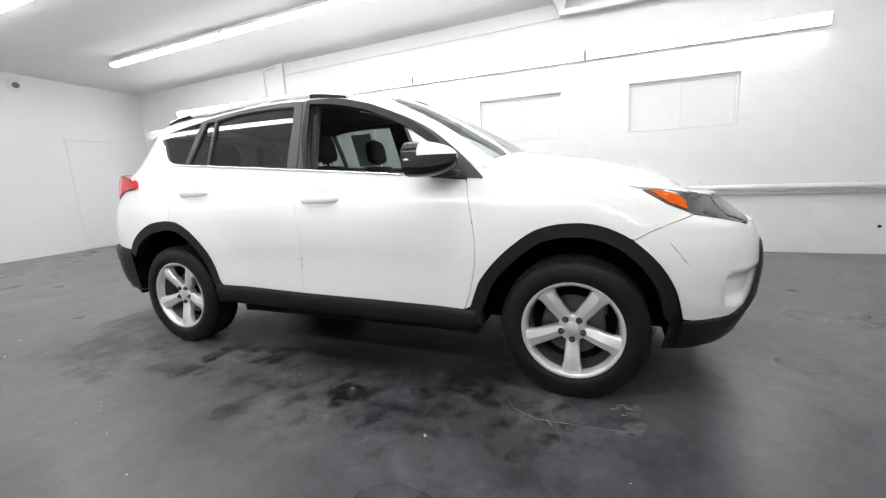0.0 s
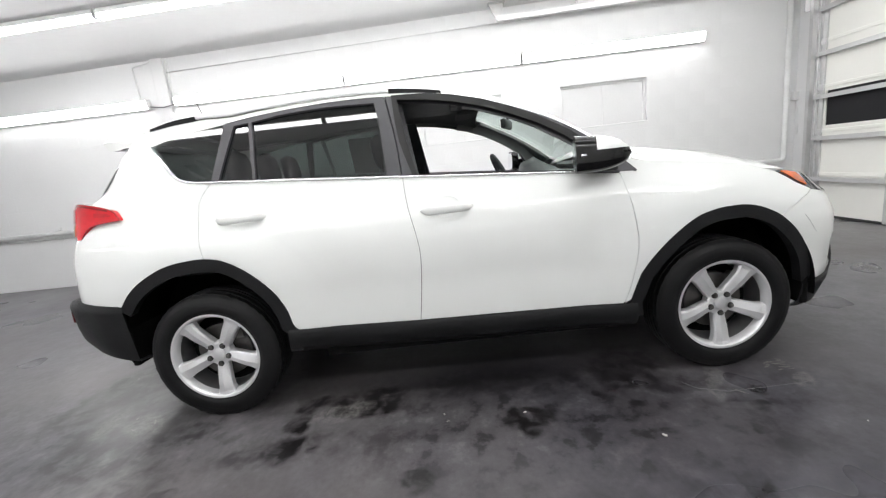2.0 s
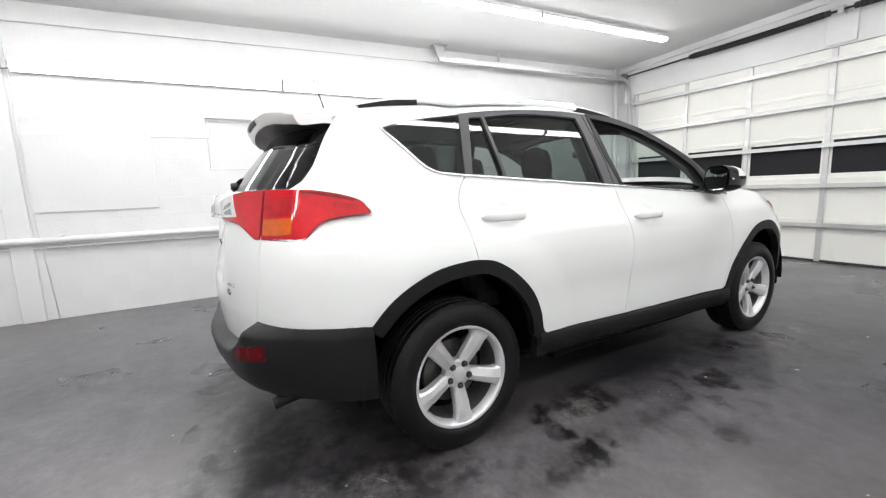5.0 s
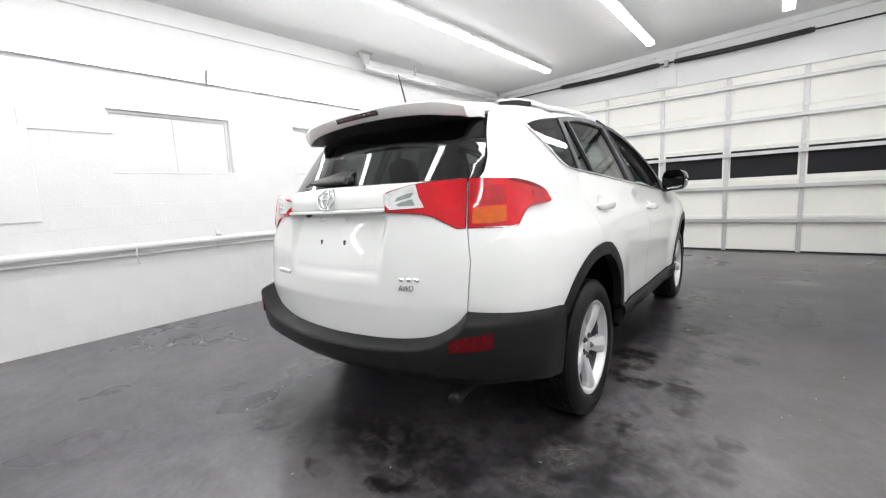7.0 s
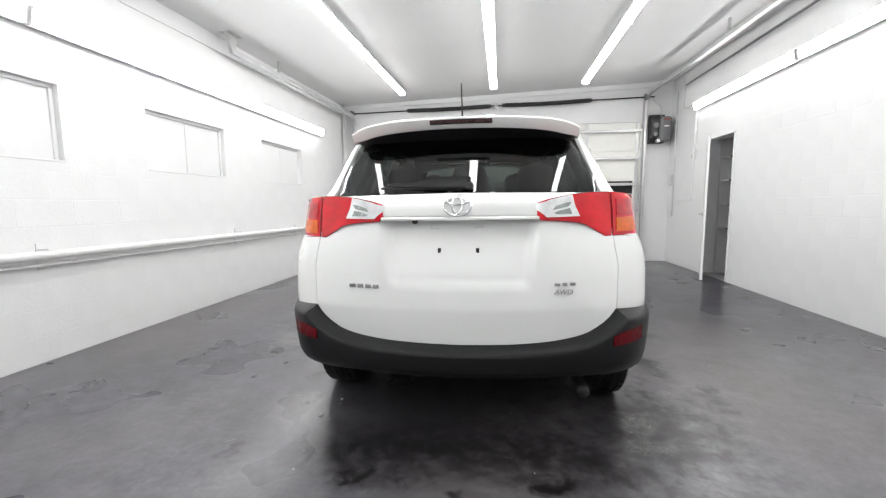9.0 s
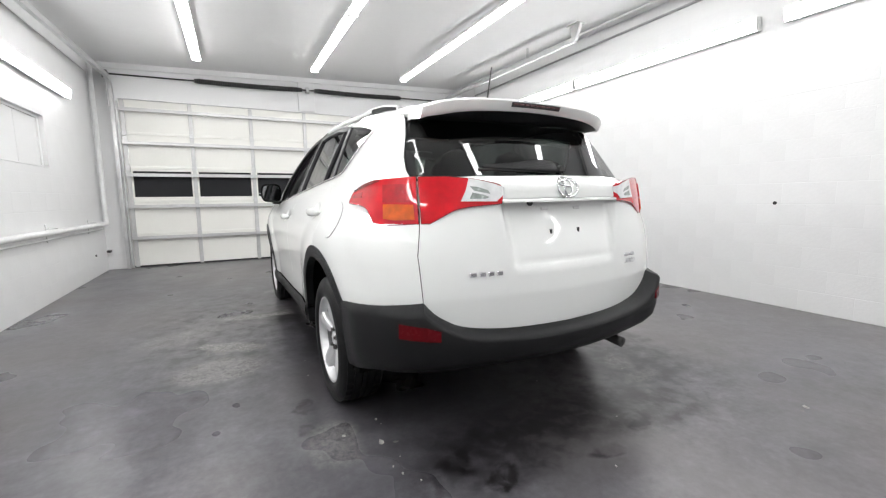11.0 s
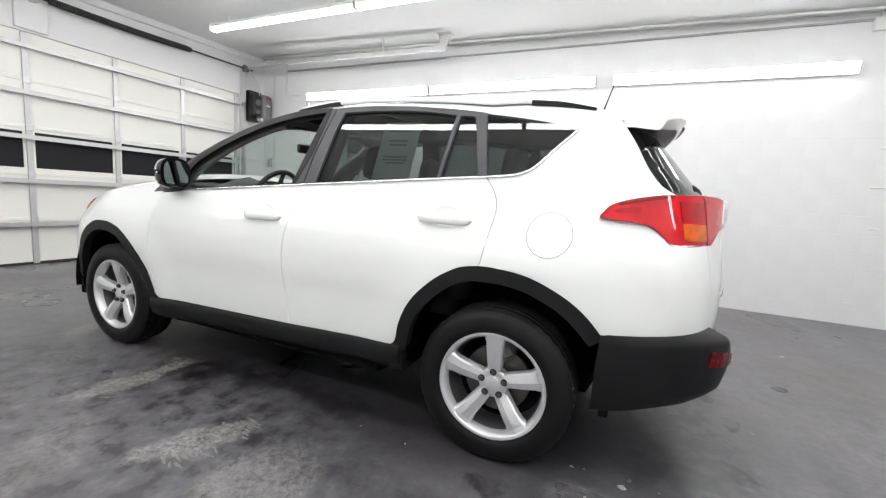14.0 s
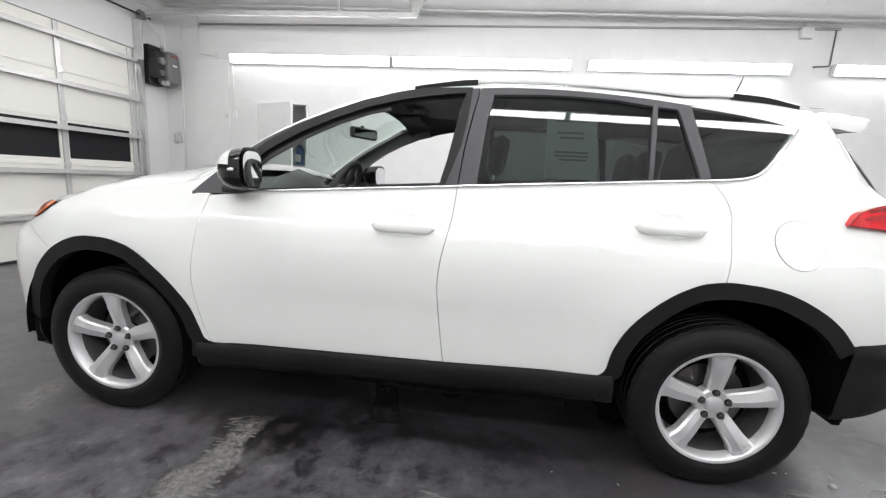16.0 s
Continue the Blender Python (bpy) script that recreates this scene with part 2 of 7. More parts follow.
        nt.links.new(edge.outputs[0], mp.inputs["Vector"])
        ln = nt.nodes.new("ShaderNodeVectorMath")
        ln.operation = "LENGTH"
        nt.links.new(mp.outputs[0], ln.inputs[0])
        m2 = ramp_of(ln.outputs["Value"], [(0.62, (k, k, k)), (0.95, (0, 0, 0))])
        col = blend(times(m2.outputs[0], oily if oil else worn), col, black if oil else pale)
    nt.links.new(col, p.inputs["Base Color"])
    p.inputs["Specular IOR Level"].default_value = 0.42
    rr = ramp_of(noise_at(1.6, 2, 0.0).outputs["Fac"], [(0.0, (0.20, 0.20, 0.20)), (1.0, (0.40, 0.40, 0.40))])
    nt.links.new(rr.outputs[0], p.inputs["Roughness"])
    b = nt.nodes.new("ShaderNodeBump")
    b.inputs["Strength"].default_value = 0.10
    b.inputs["Distance"].default_value = 0.003
    nt.links.new(noise_at(24, 3).outputs["Fac"], b.inputs["Height"])
    nt.links.new(b.outputs[0], p.inputs["Normal"])
    return m


M_WALL = material("white_wall_paint", (0.77, 0.77, 0.77), 0.42, vary=0.035, scale=1.1, fine=30, bump=0.35, bump_scale=45)
M_CEIL = material("ceiling_paint", (0.77, 0.77, 0.77), 0.6, vary=0.05, scale=0.7, fine=18, bump=0.15, bump_scale=30)
M_BACKWALL = material("back_wall_paint", (0.78, 0.79, 0.80), 0.5, vary=0.04, scale=0.8, fine=25)
M_TRIM = material("white_trim_paint", (0.78, 0.78, 0.78), 0.4, vary=0.04, scale=4, fine=60)
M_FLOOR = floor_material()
M_PIPE = material("painted_pipe", (0.74, 0.74, 0.735), 0.4, vary=0.10, scale=7, fine=80, bump=0.3, bump_scale=90)
M_PANEL = material("door_panel_cream", (0.83, 0.825, 0.78), 0.45, vary=0.03, scale=1.5, fine=30)
M_GALV = material("galvanised_steel", (0.62, 0.62, 0.62), 0.36, metal=0.85, vary=0.12, scale=9, fine=120)
M_STRUT = material("painted_strut", (0.58, 0.58, 0.575), 0.38, metal=0.5, vary=0.08, scale=8, fine=90)
M_SPRING = material("oily_spring_steel", (0.02, 0.02, 0.02), 0.5, metal=0.3, vary=0.3, scale=20, fine=150)
M_DARKGLASS = material("black_door_window", (0.012, 0.012, 0.014), 0.55, vary=0.2, scale=3, spec=0.25)
M_GREYBOX = material("grey_plastic", (0.16, 0.16, 0.165), 0.45, vary=0.1, scale=9)
M_BLACKBOX = material("black_plastic", (0.02, 0.02, 0.02), 0.5, vary=0.2, scale=9)
M_TUBE = emission_material("tube_glow", (0.985, 0.985, 0.985), TUBE_GLOW)
M_FIXTURE = material("white_enamel", (0.85, 0.85, 0.85), 0.35, vary=0.02)
M_RUBBER = material("rubber_seal", (0.03, 0.03, 0.03), 0.7, vary=0.2, scale=20)
M_SEAL = material("black_window_seal", (0.009, 0.009, 0.009), 0.45, vary=0.1, scale=20, spec=0.3)
M_GLOSSBLACK = material("gloss_black", (0.006, 0.006, 0.006), 0.12, vary=0.1, scale=9)
M_REFLECTOR = material("dark_red_reflector", (0.10, 0.003, 0.006), 0.25, vary=0.04, scale=60, coat=0.3, spec=0.1)
M_PALE = material("pale_scuff", (0.20, 0.195, 0.185), 0.6, vary=0.3, scale=30, fine=120)
M_CHIP = material("dusty_white_chip", (0.42, 0.41, 0.39), 0.7, vary=0.2, scale=40)
M_LEDGE = material("dusty_ledge", (0.36, 0.36, 0.365), 0.7, vary=0.25, scale=5, fine=60)
M_CLOSET = material("closet_grey", (0.42, 0.42, 0.42), 0.6, vary=0.1)
M_WARN = material("faded_red_label", (0.20, 0.06, 0.05), 0.6, vary=0.2, scale=30)
M_BLUE = material("blue_plastic", (0.08, 0.16, 0.38), 0.4, vary=0.1)
# car
M_WHITE = material("white_car_paint", (0.80, 0.812, 0.795), 0.35, vary=0.008, scale=2, fine=400, coat=1.0, rough_vary=0.02, spec=0.25)
M_CLAD = material("grained_black_plastic", (0.0125, 0.0128, 0.0136), 0.42, vary=0.18, scale=4, fine=90, bump=0.22, bump_scale=700, spec=0.17)
M_FRAME = material("satin_pillar_film", (0.050, 0.049, 0.055), 0.42, vary=0.06, scale=6)
M_CHROME = material("chrome", (0.82, 0.82, 0.83), 0.12, metal=1.0, vary=0.03, rough_vary=0.03)
M_ALLOY = material("silver_alloy", (0.72, 0.72, 0.73), 0.34, metal=0.55, vary=0.04, scale=9, fine=120)
M_ALLOYSHADE = material("shaded_wheel_barrel", (0.20, 0.20, 0.205), 0.4, metal=0.7, vary=0.15, scale=9)
M_TYRE = material("tyre_rubber", (0.0095, 0.0095, 0.0100), 0.42, vary=0.25, scale=10, fine=120, bump=0.1, bump_scale=300, spec=0.17)
M_DISC = material("brake_disc", (0.14, 0.135, 0.13), 0.4, metal=0.8, vary=0.2, scale=12)
M_DARK = material("underbody_black", (0.008, 0.008, 0.008), 0.85, vary=0.2, spec=0.02)
M_TRIMDARK = material("cabin_trim", (0.045, 0.045, 0.048), 0.6, vary=0.12, scale=12, fine=200)
M_SEAT = material("black_seat_cloth", (0.022, 0.022, 0.024), 0.85, vary=0.2, scale=15, fine=300, bump=0.2, bump_scale=600)
M_LINER = material("grey_headliner", (0.16, 0.16, 0.16), 0.9, vary=0.06, scale=15, fine=300)
M_PILLAR = material("grey_pillar_trim", (0.28, 0.28, 0.275), 0.75, vary=0.05, scale=10)
M_TINT = glass_material("privacy_glass", (0.01, 0.01, 0.011), (0.21, 0.25, 0.238), body_mix=0.03)
M_CLEAR = glass_material("clear_glass", (0.3, 0.32, 0.32), (0.74, 0.84, 0.80))
M_REARGLASS = glass_material("rear_privacy_glass", (0.012, 0.012, 0.013), (0.115, 0.135, 0.13), body_mix=0.04)
M_MIRROR = material("mirror_silver", (0.85, 0.86, 0.87), 0.02, metal=1.0, vary=0.0, rough_vary=0)
M_RED = material("red_lens", (0.62, 0.0022, 0.011), 0.2, vary=0.25, scale=9, fine=40, coat=1.0, rough_vary=0.02, spec=0.1)
M_REDDARK = material("deep_red_lens", (0.20, 0.002, 0.005), 0.22, vary=0.4, scale=22, coat=1.0, rough_vary=0.02, spec=0.1)
M_REDDEEP = material("side_red_lens", (0.46, 0.003, 0.010), 0.2, vary=0.35, scale=22, coat=1.0, rough_vary=0.02, spec=0.1)
M_BRAKEDARK = material("unlit_brake_lens", (0.06, 0.012, 0.014), 0.3, vary=0.15, scale=60)
M_AMBER = material("amber_lens", (0.66, 0.10, 0.003), 0.2, vary=0.3, scale=26, coat=1.0, rough_vary=0.02, spec=0.1)
M_LENS = material("clear_lamp_lens", (0.82, 0.82, 0.82), 0.12, metal=0.15, vary=0.25, scale=14, fine=60, coat=1.0, rough_vary=0.05)
M_LAMPDARK = material("lamp_reflector", (0.17, 0.17, 0.18), 0.16, metal=0.6, vary=0.4, scale=16, coat=0.6, rough_vary=0.05)
M_PAPER = material("price_sheet", (0.62, 0.66, 0.64), 0.7, vary=0.05)
M_PRINT = material("grey_print", (0.22, 0.24, 0.24), 0.7, vary=0.1)
M_RIBBED = material("ribbed_reflector", (0.34, 0.37, 0.35), 0.25, metal=0.3, vary=0.25, scale=40, coat=0.8, rough_vary=0.05)
M_HEADLENS = material("headlight_bowl", (0.30, 0.31, 0.33), 0.14, metal=0.7, vary=0.35, scale=18, coat=1.0, rough_vary=0.05)

# ---- building helpers ----
def mesh_object(name, verts, faces, mat, parent=None, label="", smooth=False, normals=None):
    me = bpy.data.meshes.new(name)
    me.from_pydata([tuple(map(float, v)) for v in verts], [], [tuple(map(int, f)) for f in faces])
    me.materials.append(mat)
    if smooth:
        me.polygons.foreach_set("use_smooth", [True] * len(me.polygons))
    me.update()
    if normals is not None:
        me.normals_split_custom_set_from_vertices([tuple(map(float, n)) for n in normals])
    ob = new(name, me)
    if parent is not None:
        ob.parent = parent
    if label:
        ob["label"] = label
    return ob


def part(name, bm, mat, parent=None, label="", smooth=False):
    me = bpy.data.meshes.new(name)
    bmesh.ops.recalc_face_normals(bm, faces=bm.faces)
    bm.to_mesh(me)
    bm.free()
    me.materials.append(mat)
    if smooth:
        me.polygons.foreach_set("use_smooth", [True] * len(me.polygons))
        me.set_sharp_from_angle(angle=radians(38))
    ob = new(name, me)
    if parent is not None:
        ob.parent = parent
    if label:
        ob["label"] = label
    return ob


def add_box(bm, x0, x1, y0, y1, z0, z1, bevel=0.0, seg=1):
    r = bmesh.ops.create_cube(bm, size=1.0)
    for v in r["verts"]:
        v.co = Vector(((x0 + x1) / 2 + v.co.x * (x1 - x0), (y0 + y1) / 2 + v.co.y * (y1 - y0), (z0 + z1) / 2 + v.co.z * (z1 - z0)))
    if bevel:
        es = list({e for v in r["verts"] for e in v.link_edges})
        bmesh.ops.bevel(bm, geom=es, offset=bevel, segments=seg, affect="EDGES", profile=0.5)


def box_part(name, dims, mat, parent=None, label="", bevel=0.004, seg=1):
    bm = bmesh.new()
    add_box(bm, *dims, bevel=bevel, seg=seg)
    return part(name, bm, mat, parent, label)


def empty(name, x=0, y=0, z=0):
    ob = new(name)
    ob.location = (x, y, z)
    ob.empty_display_size = 0.1
    return ob


def tube_mesh(pts, radius, sides=10, closed=False):
    """Vertices and faces of a round tube along points."""
    pts = [Vector(p) for p in pts]
    n = len(pts)
    verts, faces = [], []
    prev = None
    for i, p in enumerate(pts):
        if closed:
            d = (pts[(i + 1) % n] - pts[i - 1]).normalized()
        else:
            d = (pts[min(i + 1, n - 1)] - pts[max(i - 1, 0)]).normalized()
        if prev is None:
            a = d.orthogonal().normalized()
        else:
            a = (prev - d * prev.dot(d)).normalized()
        prev = a
        b = d.cross(a)
        rr = radius[i] if isinstance(radius, (list, tuple)) else radius
        for k in range(sides):
            th = 2 * math.pi * k / sides
            verts.append(p + a * math.cos(th) * rr + b * math.sin(th) * rr)
    rings = n if closed else n - 1
    for i in range(rings):
        for k in range(sides):
            j = (i + 1) % n
            faces.append((i * sides + k, i * sides + (k + 1) % sides, j * sides + (k + 1) % sides, j * sides + k))
    if not closed:
        faces.append(tuple(range(sides))[::-1])
        faces.append(tuple((n - 1) * sides + k for k in range(sides)))
    return verts, faces


def tube(name, pts, radius, mat, parent=None, label="", sides=10, closed=False):
    v, f = tube_mesh(pts, radius, sides, closed)
    return mesh_object(name, v, f, mat, parent, label, smooth=True)


def rounded(pts, r=0.06, n=5):
    """A polyline with its inner corners rounded."""
    pts = [Vector(p) for p in pts]
    out = [pts[0]]
    for a, b, c in zip(pts, pts[1:], pts[2:]):
        p, q = b + (a - b).normalized() * r, b + (c - b).normalized() * r
        for i in range(n + 1):
            t = i / n
            out.append(p * (1 - t) ** 2 + b * 2 * t * (1 - t) + q * t * t)
    out.append(pts[-1])
    return out


# ---- the room ----
XL, XR, YB, YF = -3.16, 3.48, -7.80, 4.80
T = 0.2


def ceil_z(y, x=0.0):
    """The ceiling rises a little towards the garage door and the closet wall."""
    return 3.275 + 0.0190 * y + 0.0340 * x


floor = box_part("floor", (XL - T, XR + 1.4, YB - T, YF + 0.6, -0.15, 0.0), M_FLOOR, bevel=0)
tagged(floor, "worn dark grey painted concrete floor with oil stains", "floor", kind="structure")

bm = bmesh.new()
vs = [bm.verts.new(c) for c in [(x, y, ceil_z(y, x)) for x, y in ((XL - T, YB - T), (XR + 1.4, YB - T), (XR + 1.4, YF + T), (XL - T, YF + T))]]
top = [bm.verts.new(v.co + Vector((0, 0, 0.15))) for v in vs]
bm.faces.new(vs[::-1])
bm.faces.new(top)
for i in range(4):
    bm.faces.new((vs[i], vs[(i + 1) % 4], top[(i + 1) % 4], top[i]))
ceiling = tagged(part("ceiling", bm, M_CEIL), "painted grey-white plaster garage ceiling", "ceiling", kind="structure")


def wall_y(name, x0, x1, y0, y1, holes, mat, label):
    """A wall along y between x0 and x1 with rectangular openings (y0, y1, z0, z1, depth); depth 0 goes through."""
    bm = bmesh.new()
    ys = sorted({y0, y1, *[h[0] for h in holes], *[h[1] for h in holes]})
    for a, b in zip(ys, ys[1:]):
        hs = [h for h in holes if h[0] <= a and h[1] >= b]
        zs = [0.0]
        for h in hs:
            zs += [h[2], h[3]]
        zs += [3.75]
        for i in range(0, len(zs), 2):
            if zs[i + 1] > zs[i]:
                add_box(bm, x0, x1, a, b, zs[i], zs[i + 1])
        for h in hs:
            if h[4]:
                if x0 < 0:
                    add_box(bm, x0, x1 - h[4], a, b, h[2], h[3])
                else:
                    add_box(bm, x0 + h[4], x1, a, b, h[2], h[3])
    bmesh.ops.remove_doubles(bm, verts=bm.verts, dist=0.0005)
    return tagged(part(name, bm, mat), label, "wall", kind="structure")


WINDOWS = [(-2.21, -1.12), (-0.33, 0.80), (1.62, 2.79)]
wall_left = wall_y("wall_left", XL - T, XL, YB, YF, [(a, b, 1.52, 2.09, 0.07) for a, b in WINDOWS], M_WALL,
                   "white painted concrete block wall with blocked-up windows")
CLOSET = (2.50, 3.33)
wall_right = wall_y("wall_right", XR, XR + T, YB, YF, [(CLOSET[0], CLOSET[1], 0.0, 2.17, 0)], M_WALL,
                    "white painted concrete block wall with a closet doorway")
wall_back = tagged(box_part("wall_back", (XL - T, XR + T, YB - T, YB, 0, 3.75), M_BACKWALL, bevel=0),
                   "white painted flat back wall", "wall", kind="structure")
DX0, DX1, DZ = -2.82, 2.94, 2.74
bm = bmesh.new()
add_box(bm, XL - T, DX0, YF, YF + T, 0, 3.75)
add_box(bm, DX1, XR + T, YF, YF + T, 0, 3.75)
add_box(bm, DX0, DX1, YF, YF + T, DZ, 3.75)
wall_front = tagged(part("wall_front", bm, M_WALL), "white painted wall round the garage door", "wall", kind="structure")

# closed-off window niches: frames and a joint
for i, (a, b) in enumerate(WINDOWS):
    w = empty("window_%d" % (i + 1), XL - 0.07, (a + b) / 2, 1.52)
    tagged(w, "blocked-up window niche painted white over", "window", kind="structure")
    box_part("window_frame", (0.0, 0.025, -(b - a) / 2, (b - a) / 2, 0.54, 0.57), M_TRIM, w)
    box_part("window_frame", (0.0, 0.025, -(b - a) / 2, -(b - a) / 2 + 0.03, 0.0, 0.54), M_TRIM, w)
    box_part("window_frame", (0.0, 0.025, (b - a) / 2 - 0.03, (b - a) / 2, 0.0, 0.54), M_TRIM, w)
    box_part("pane", (0.0, 0.008, -(b - a) / 2 + 0.03, -0.003, 0.0, 0.54), M_WALL, w, bevel=0.002)
    box_part("pane", (0.0, 0.008, 0.003, (b - a) / 2 - 0.03, 0.0, 0.54), M_WALL, w, bevel=0.002)
    box_part("window_sill", (0.0, 0.075, -(b - a) / 2 - 0.01, (b - a) / 2 + 0.01, -0.02, 0.0), M_WALL, w, bevel=0.006)

# pilaster, boards and ledges on the walls
tagged(box_part("pilaster", (XL, XL + 0.045, -4.02, -3.84, 0, ceil_z(-4.02, XL) + 0.03), M_WALL, bevel=0.006), "white painted wall pilaster", "pilaster", kind="structure")
tagged(box_part("wall_board", (XL, XL + 0.018, -3.80, -2.75, 1.10, 1.88), M_WALL, bevel=0.004), "white painted board on the block wall", "board", kind="structure")
tagged(box_part("wall_board", (XL, XL + 0.012, -2.80, -2.18, 1.86, 2.02), M_WALL, bevel=0.004), "thin white painted board beside the window niche", "board", kind="structure")
tagged(tube("wall_cable", [(XL + 0.012, -3.84, 2.905), (XL + 0.012, 0.1, 2.985), (XL + 0.012, 4.6, 3.07)], 0.008, M_PIPE, sides=6), "thin painted cable clipped along the wall under the ceiling", "cable")
tagged(box_part("trim_right", (XR - 0.03, XR, -4.35, 4.2, 3.235, 3.258), M_LEDGE, bevel=0.004), "grey dusty ledge strip high on the wall", "trim", kind="structure")
o = tagged(box_part("trim_front", (XL + 0.01, XR - 0.01, -0.05, 0.0, -0.09, 0.03), M_TRIM, bevel=0.006), "white ceiling trim above the garage door", "trim", kind="structure")
o.matrix_basis = Matrix.Translation((0, YF, ceil_z(YF))) @ pose(0, 0, 0, 0, -math.degrees(math.atan(0.034)), 0)
# flush door in the back wall
d = empty("door_back", -2.18, YB, 0)
tagged(d, "flush white door painted like the wall", "door", kind="structure")
box_part("door_leaf", (-0.46, 0.46, 0.0, 0.012, 0.01, 2.03), M_BACKWALL, d, bevel=0.004)
box_part("lintel", (-0.48, 0.48, 0.0, 0.022, 2.035, 2.06), M_TRIM, d, bevel=0.003)
e = empty("wall_vent", -1.17, YB, 2.90)
tagged(e, "round white wall vent near the ceiling", "vent")
bm = bmesh.new()
bmesh.ops.create_cone(bm, cap_ends=True, segments=24, radius1=0.11, radius2=0.09, depth=0.05, matrix=pose(0, 0.025, 0, -90, 0, 0))
part("housing", bm, M_TRIM, e)
bm = bmesh.new()
bmesh.ops.create_cone(bm, cap_ends=True, segments=24, radius1=0.05, radius2=0.045, depth=0.04, matrix=pose(0, 0.06, -0.01, -90, 0, 0))
part("nozzle", bm, M_GREYBOX, e)

# ---- closet behind the right wall ----
cy0, cy1 = CLOSET[0] - 0.35, CLOSET[1] + 0.04
# shallow depth and an unseen ceiling, added to bounce light inside
bm = bmesh.new()
add_box(bm, XR + T + 0.50, XR + T + 0.55, cy0, cy1, 0, 3.3)
add_box(bm, XR + T, XR + T + 0.50, cy0 - 0.05, cy0, 0, 3.3)
add_box(bm, XR + T, XR + T + 0.50, cy1, cy1 + 0.05, 0, 3.3)
add_box(bm, XR + T, XR + T + 0.50, cy0, cy1, 2.32, 2.37)
tagged(part("wall_closet", bm, M_WALL), "white closet walls and an added unseen ceiling behind the doorway", "wall", kind="structure")
s = empty("closet_shelf", XR + T + 0.235, cy1 - 0.16, 0)
tagged(s, "white closet shelving unit with thin boards", "shelf")
for z in (0.74, 1.12, 1.50, 1.86):
    box_part("board", (-0.20, 0.24, -0.14, 0.14, z, z + 0.02), M_TRIM, s)
    box_part("board_edge", (-0.20, 0.24, -0.148, -0.14, z - 0.006, z + 0.022), M_GREYBOX, s, "dark board edge", bevel=0.002)
box_part("side_panel", (-0.22, -0.20, 0.10, 0.14, 0.0, 1.9), M_TRIM, s)
box_part("side_panel", (0.24, 0.26, -0.14, 0.14, 0.0, 1.9), M_TRIM, s)
jug = empty("blue_jug", XR + 0.36, 2.80, 1.27)
tagged(jug, "blue plastic jug with a white label on a wall bracket", "jug")
bm = bmesh.new()
bmesh.ops.create_cone(bm, cap_ends=True, segments=20, radius1=0.075, radius2=0.07, depth=0.24, matrix=pose(0, 0, 0.13))
bmesh.ops.create_cone(bm, cap_ends=True, segments=20, radius1=0.07, radius2=0.025, depth=0.07, matrix=pose(0, 0, 0.285))
part("body", bm, M_BLUE, jug, "blue plastic body", smooth=True)
bm = bmesh.new()
bmesh.ops.create_cone(bm, cap_ends=True, segments=16, radius1=0.028, radius2=0.026, depth=0.03, matrix=pose(0, 0, 0.335))
part("cap", bm, M_TRIM, jug, "white screw cap")
box_part("label", (-0.080, -0.060, -0.045, 0.045, 0.06, 0.17), M_TRIM, jug, "white paper label", bevel=0.004)
br = empty("wall_bracket", XR + T + 0.50, 2.80, 1.26)
tagged(br, "white shelf bracket on the closet wall", "bracket")
box_part("board", (-0.40, 0.0, -0.16, 0.16, -0.008, 0.010), M_TRIM, br)
box_part("strut", (-0.30, 0.0, -0.012, 0.012, -0.10, -0.008), M_TRIM, br)
b = empty("bucket", XR + 0.42, CLOSET[1] - 0.30, 0.0)
tagged(b, "dark grey plastic bucket on the closet floor", "bucket")
bm = bmesh.new()
bmesh.ops.create_cone(bm, cap_ends=True, segments=20, radius1=0.11, radius2=0.14, depth=0.28, matrix=pose(0, 0, 0.14))
part("body", bm, M_GREYBOX, b)
tube("handle", [(0.14 * math.cos(a), 0, 0.27 + 0.1 * math.sin(a)) for a in np.linspace(0, math.pi, 12)], 0.004, M_GALV, b)
# door casing and open leaf
c = empty("door_casing", XR, sum(CLOSET) / 2, 0)
tagged(c, "white painted wooden door casing", "casing", kind="structure")
hw = (CLOSET[1] - CLOSET[0]) / 2
box_part("jamb", (-0.015, T, -hw, -hw + 0.025, 0, 2.17), M_TRIM, c)
box_part("jamb", (-0.015, T, hw - 0.025, hw, 0, 2.17), M_TRIM, c)
box_part("head", (-0.015, T, -hw + 0.025, hw - 0.025, 2.145, 2.17), M_TRIM, c)
box_part("threshold", (0.0, T, -hw + 0.025, hw - 0.025, 0, 0.02), M_CLOSET, c)
leaf = empty("closet_door", XR - 0.022, CLOSET[1] - 0.03, 0.01)
leaf.rotation_euler = (0, 0, radians(157))
tagged(leaf, "white flush closet door leaf standing ajar", "door")
box_part("leaf", (-0.036, 0.0, 0.0, 0.77, 0.0, 2.13), M_TRIM, leaf, bevel=0.003)
bm = bmesh.new()
bmesh.ops.create_cone(bm, cap_ends=True, segments=16, radius1=0.026, radius2=0.026, depth=0.012, matrix=pose(-0.042, 0.71, 0.98, 0, 90, 0))
part("handle_rose", bm, M_GALV, leaf)
for hx in (-0.045, 0.009):
    d = -0.045 if hx < 0 else 0.045
    tube("handle", rounded([(hx, 0.71, 0.98), (hx + d, 0.71, 0.98), (hx + d, 0.60, 0.98)], 0.015), 0.009, M_GALV, leaf)
bm = bmesh.new()
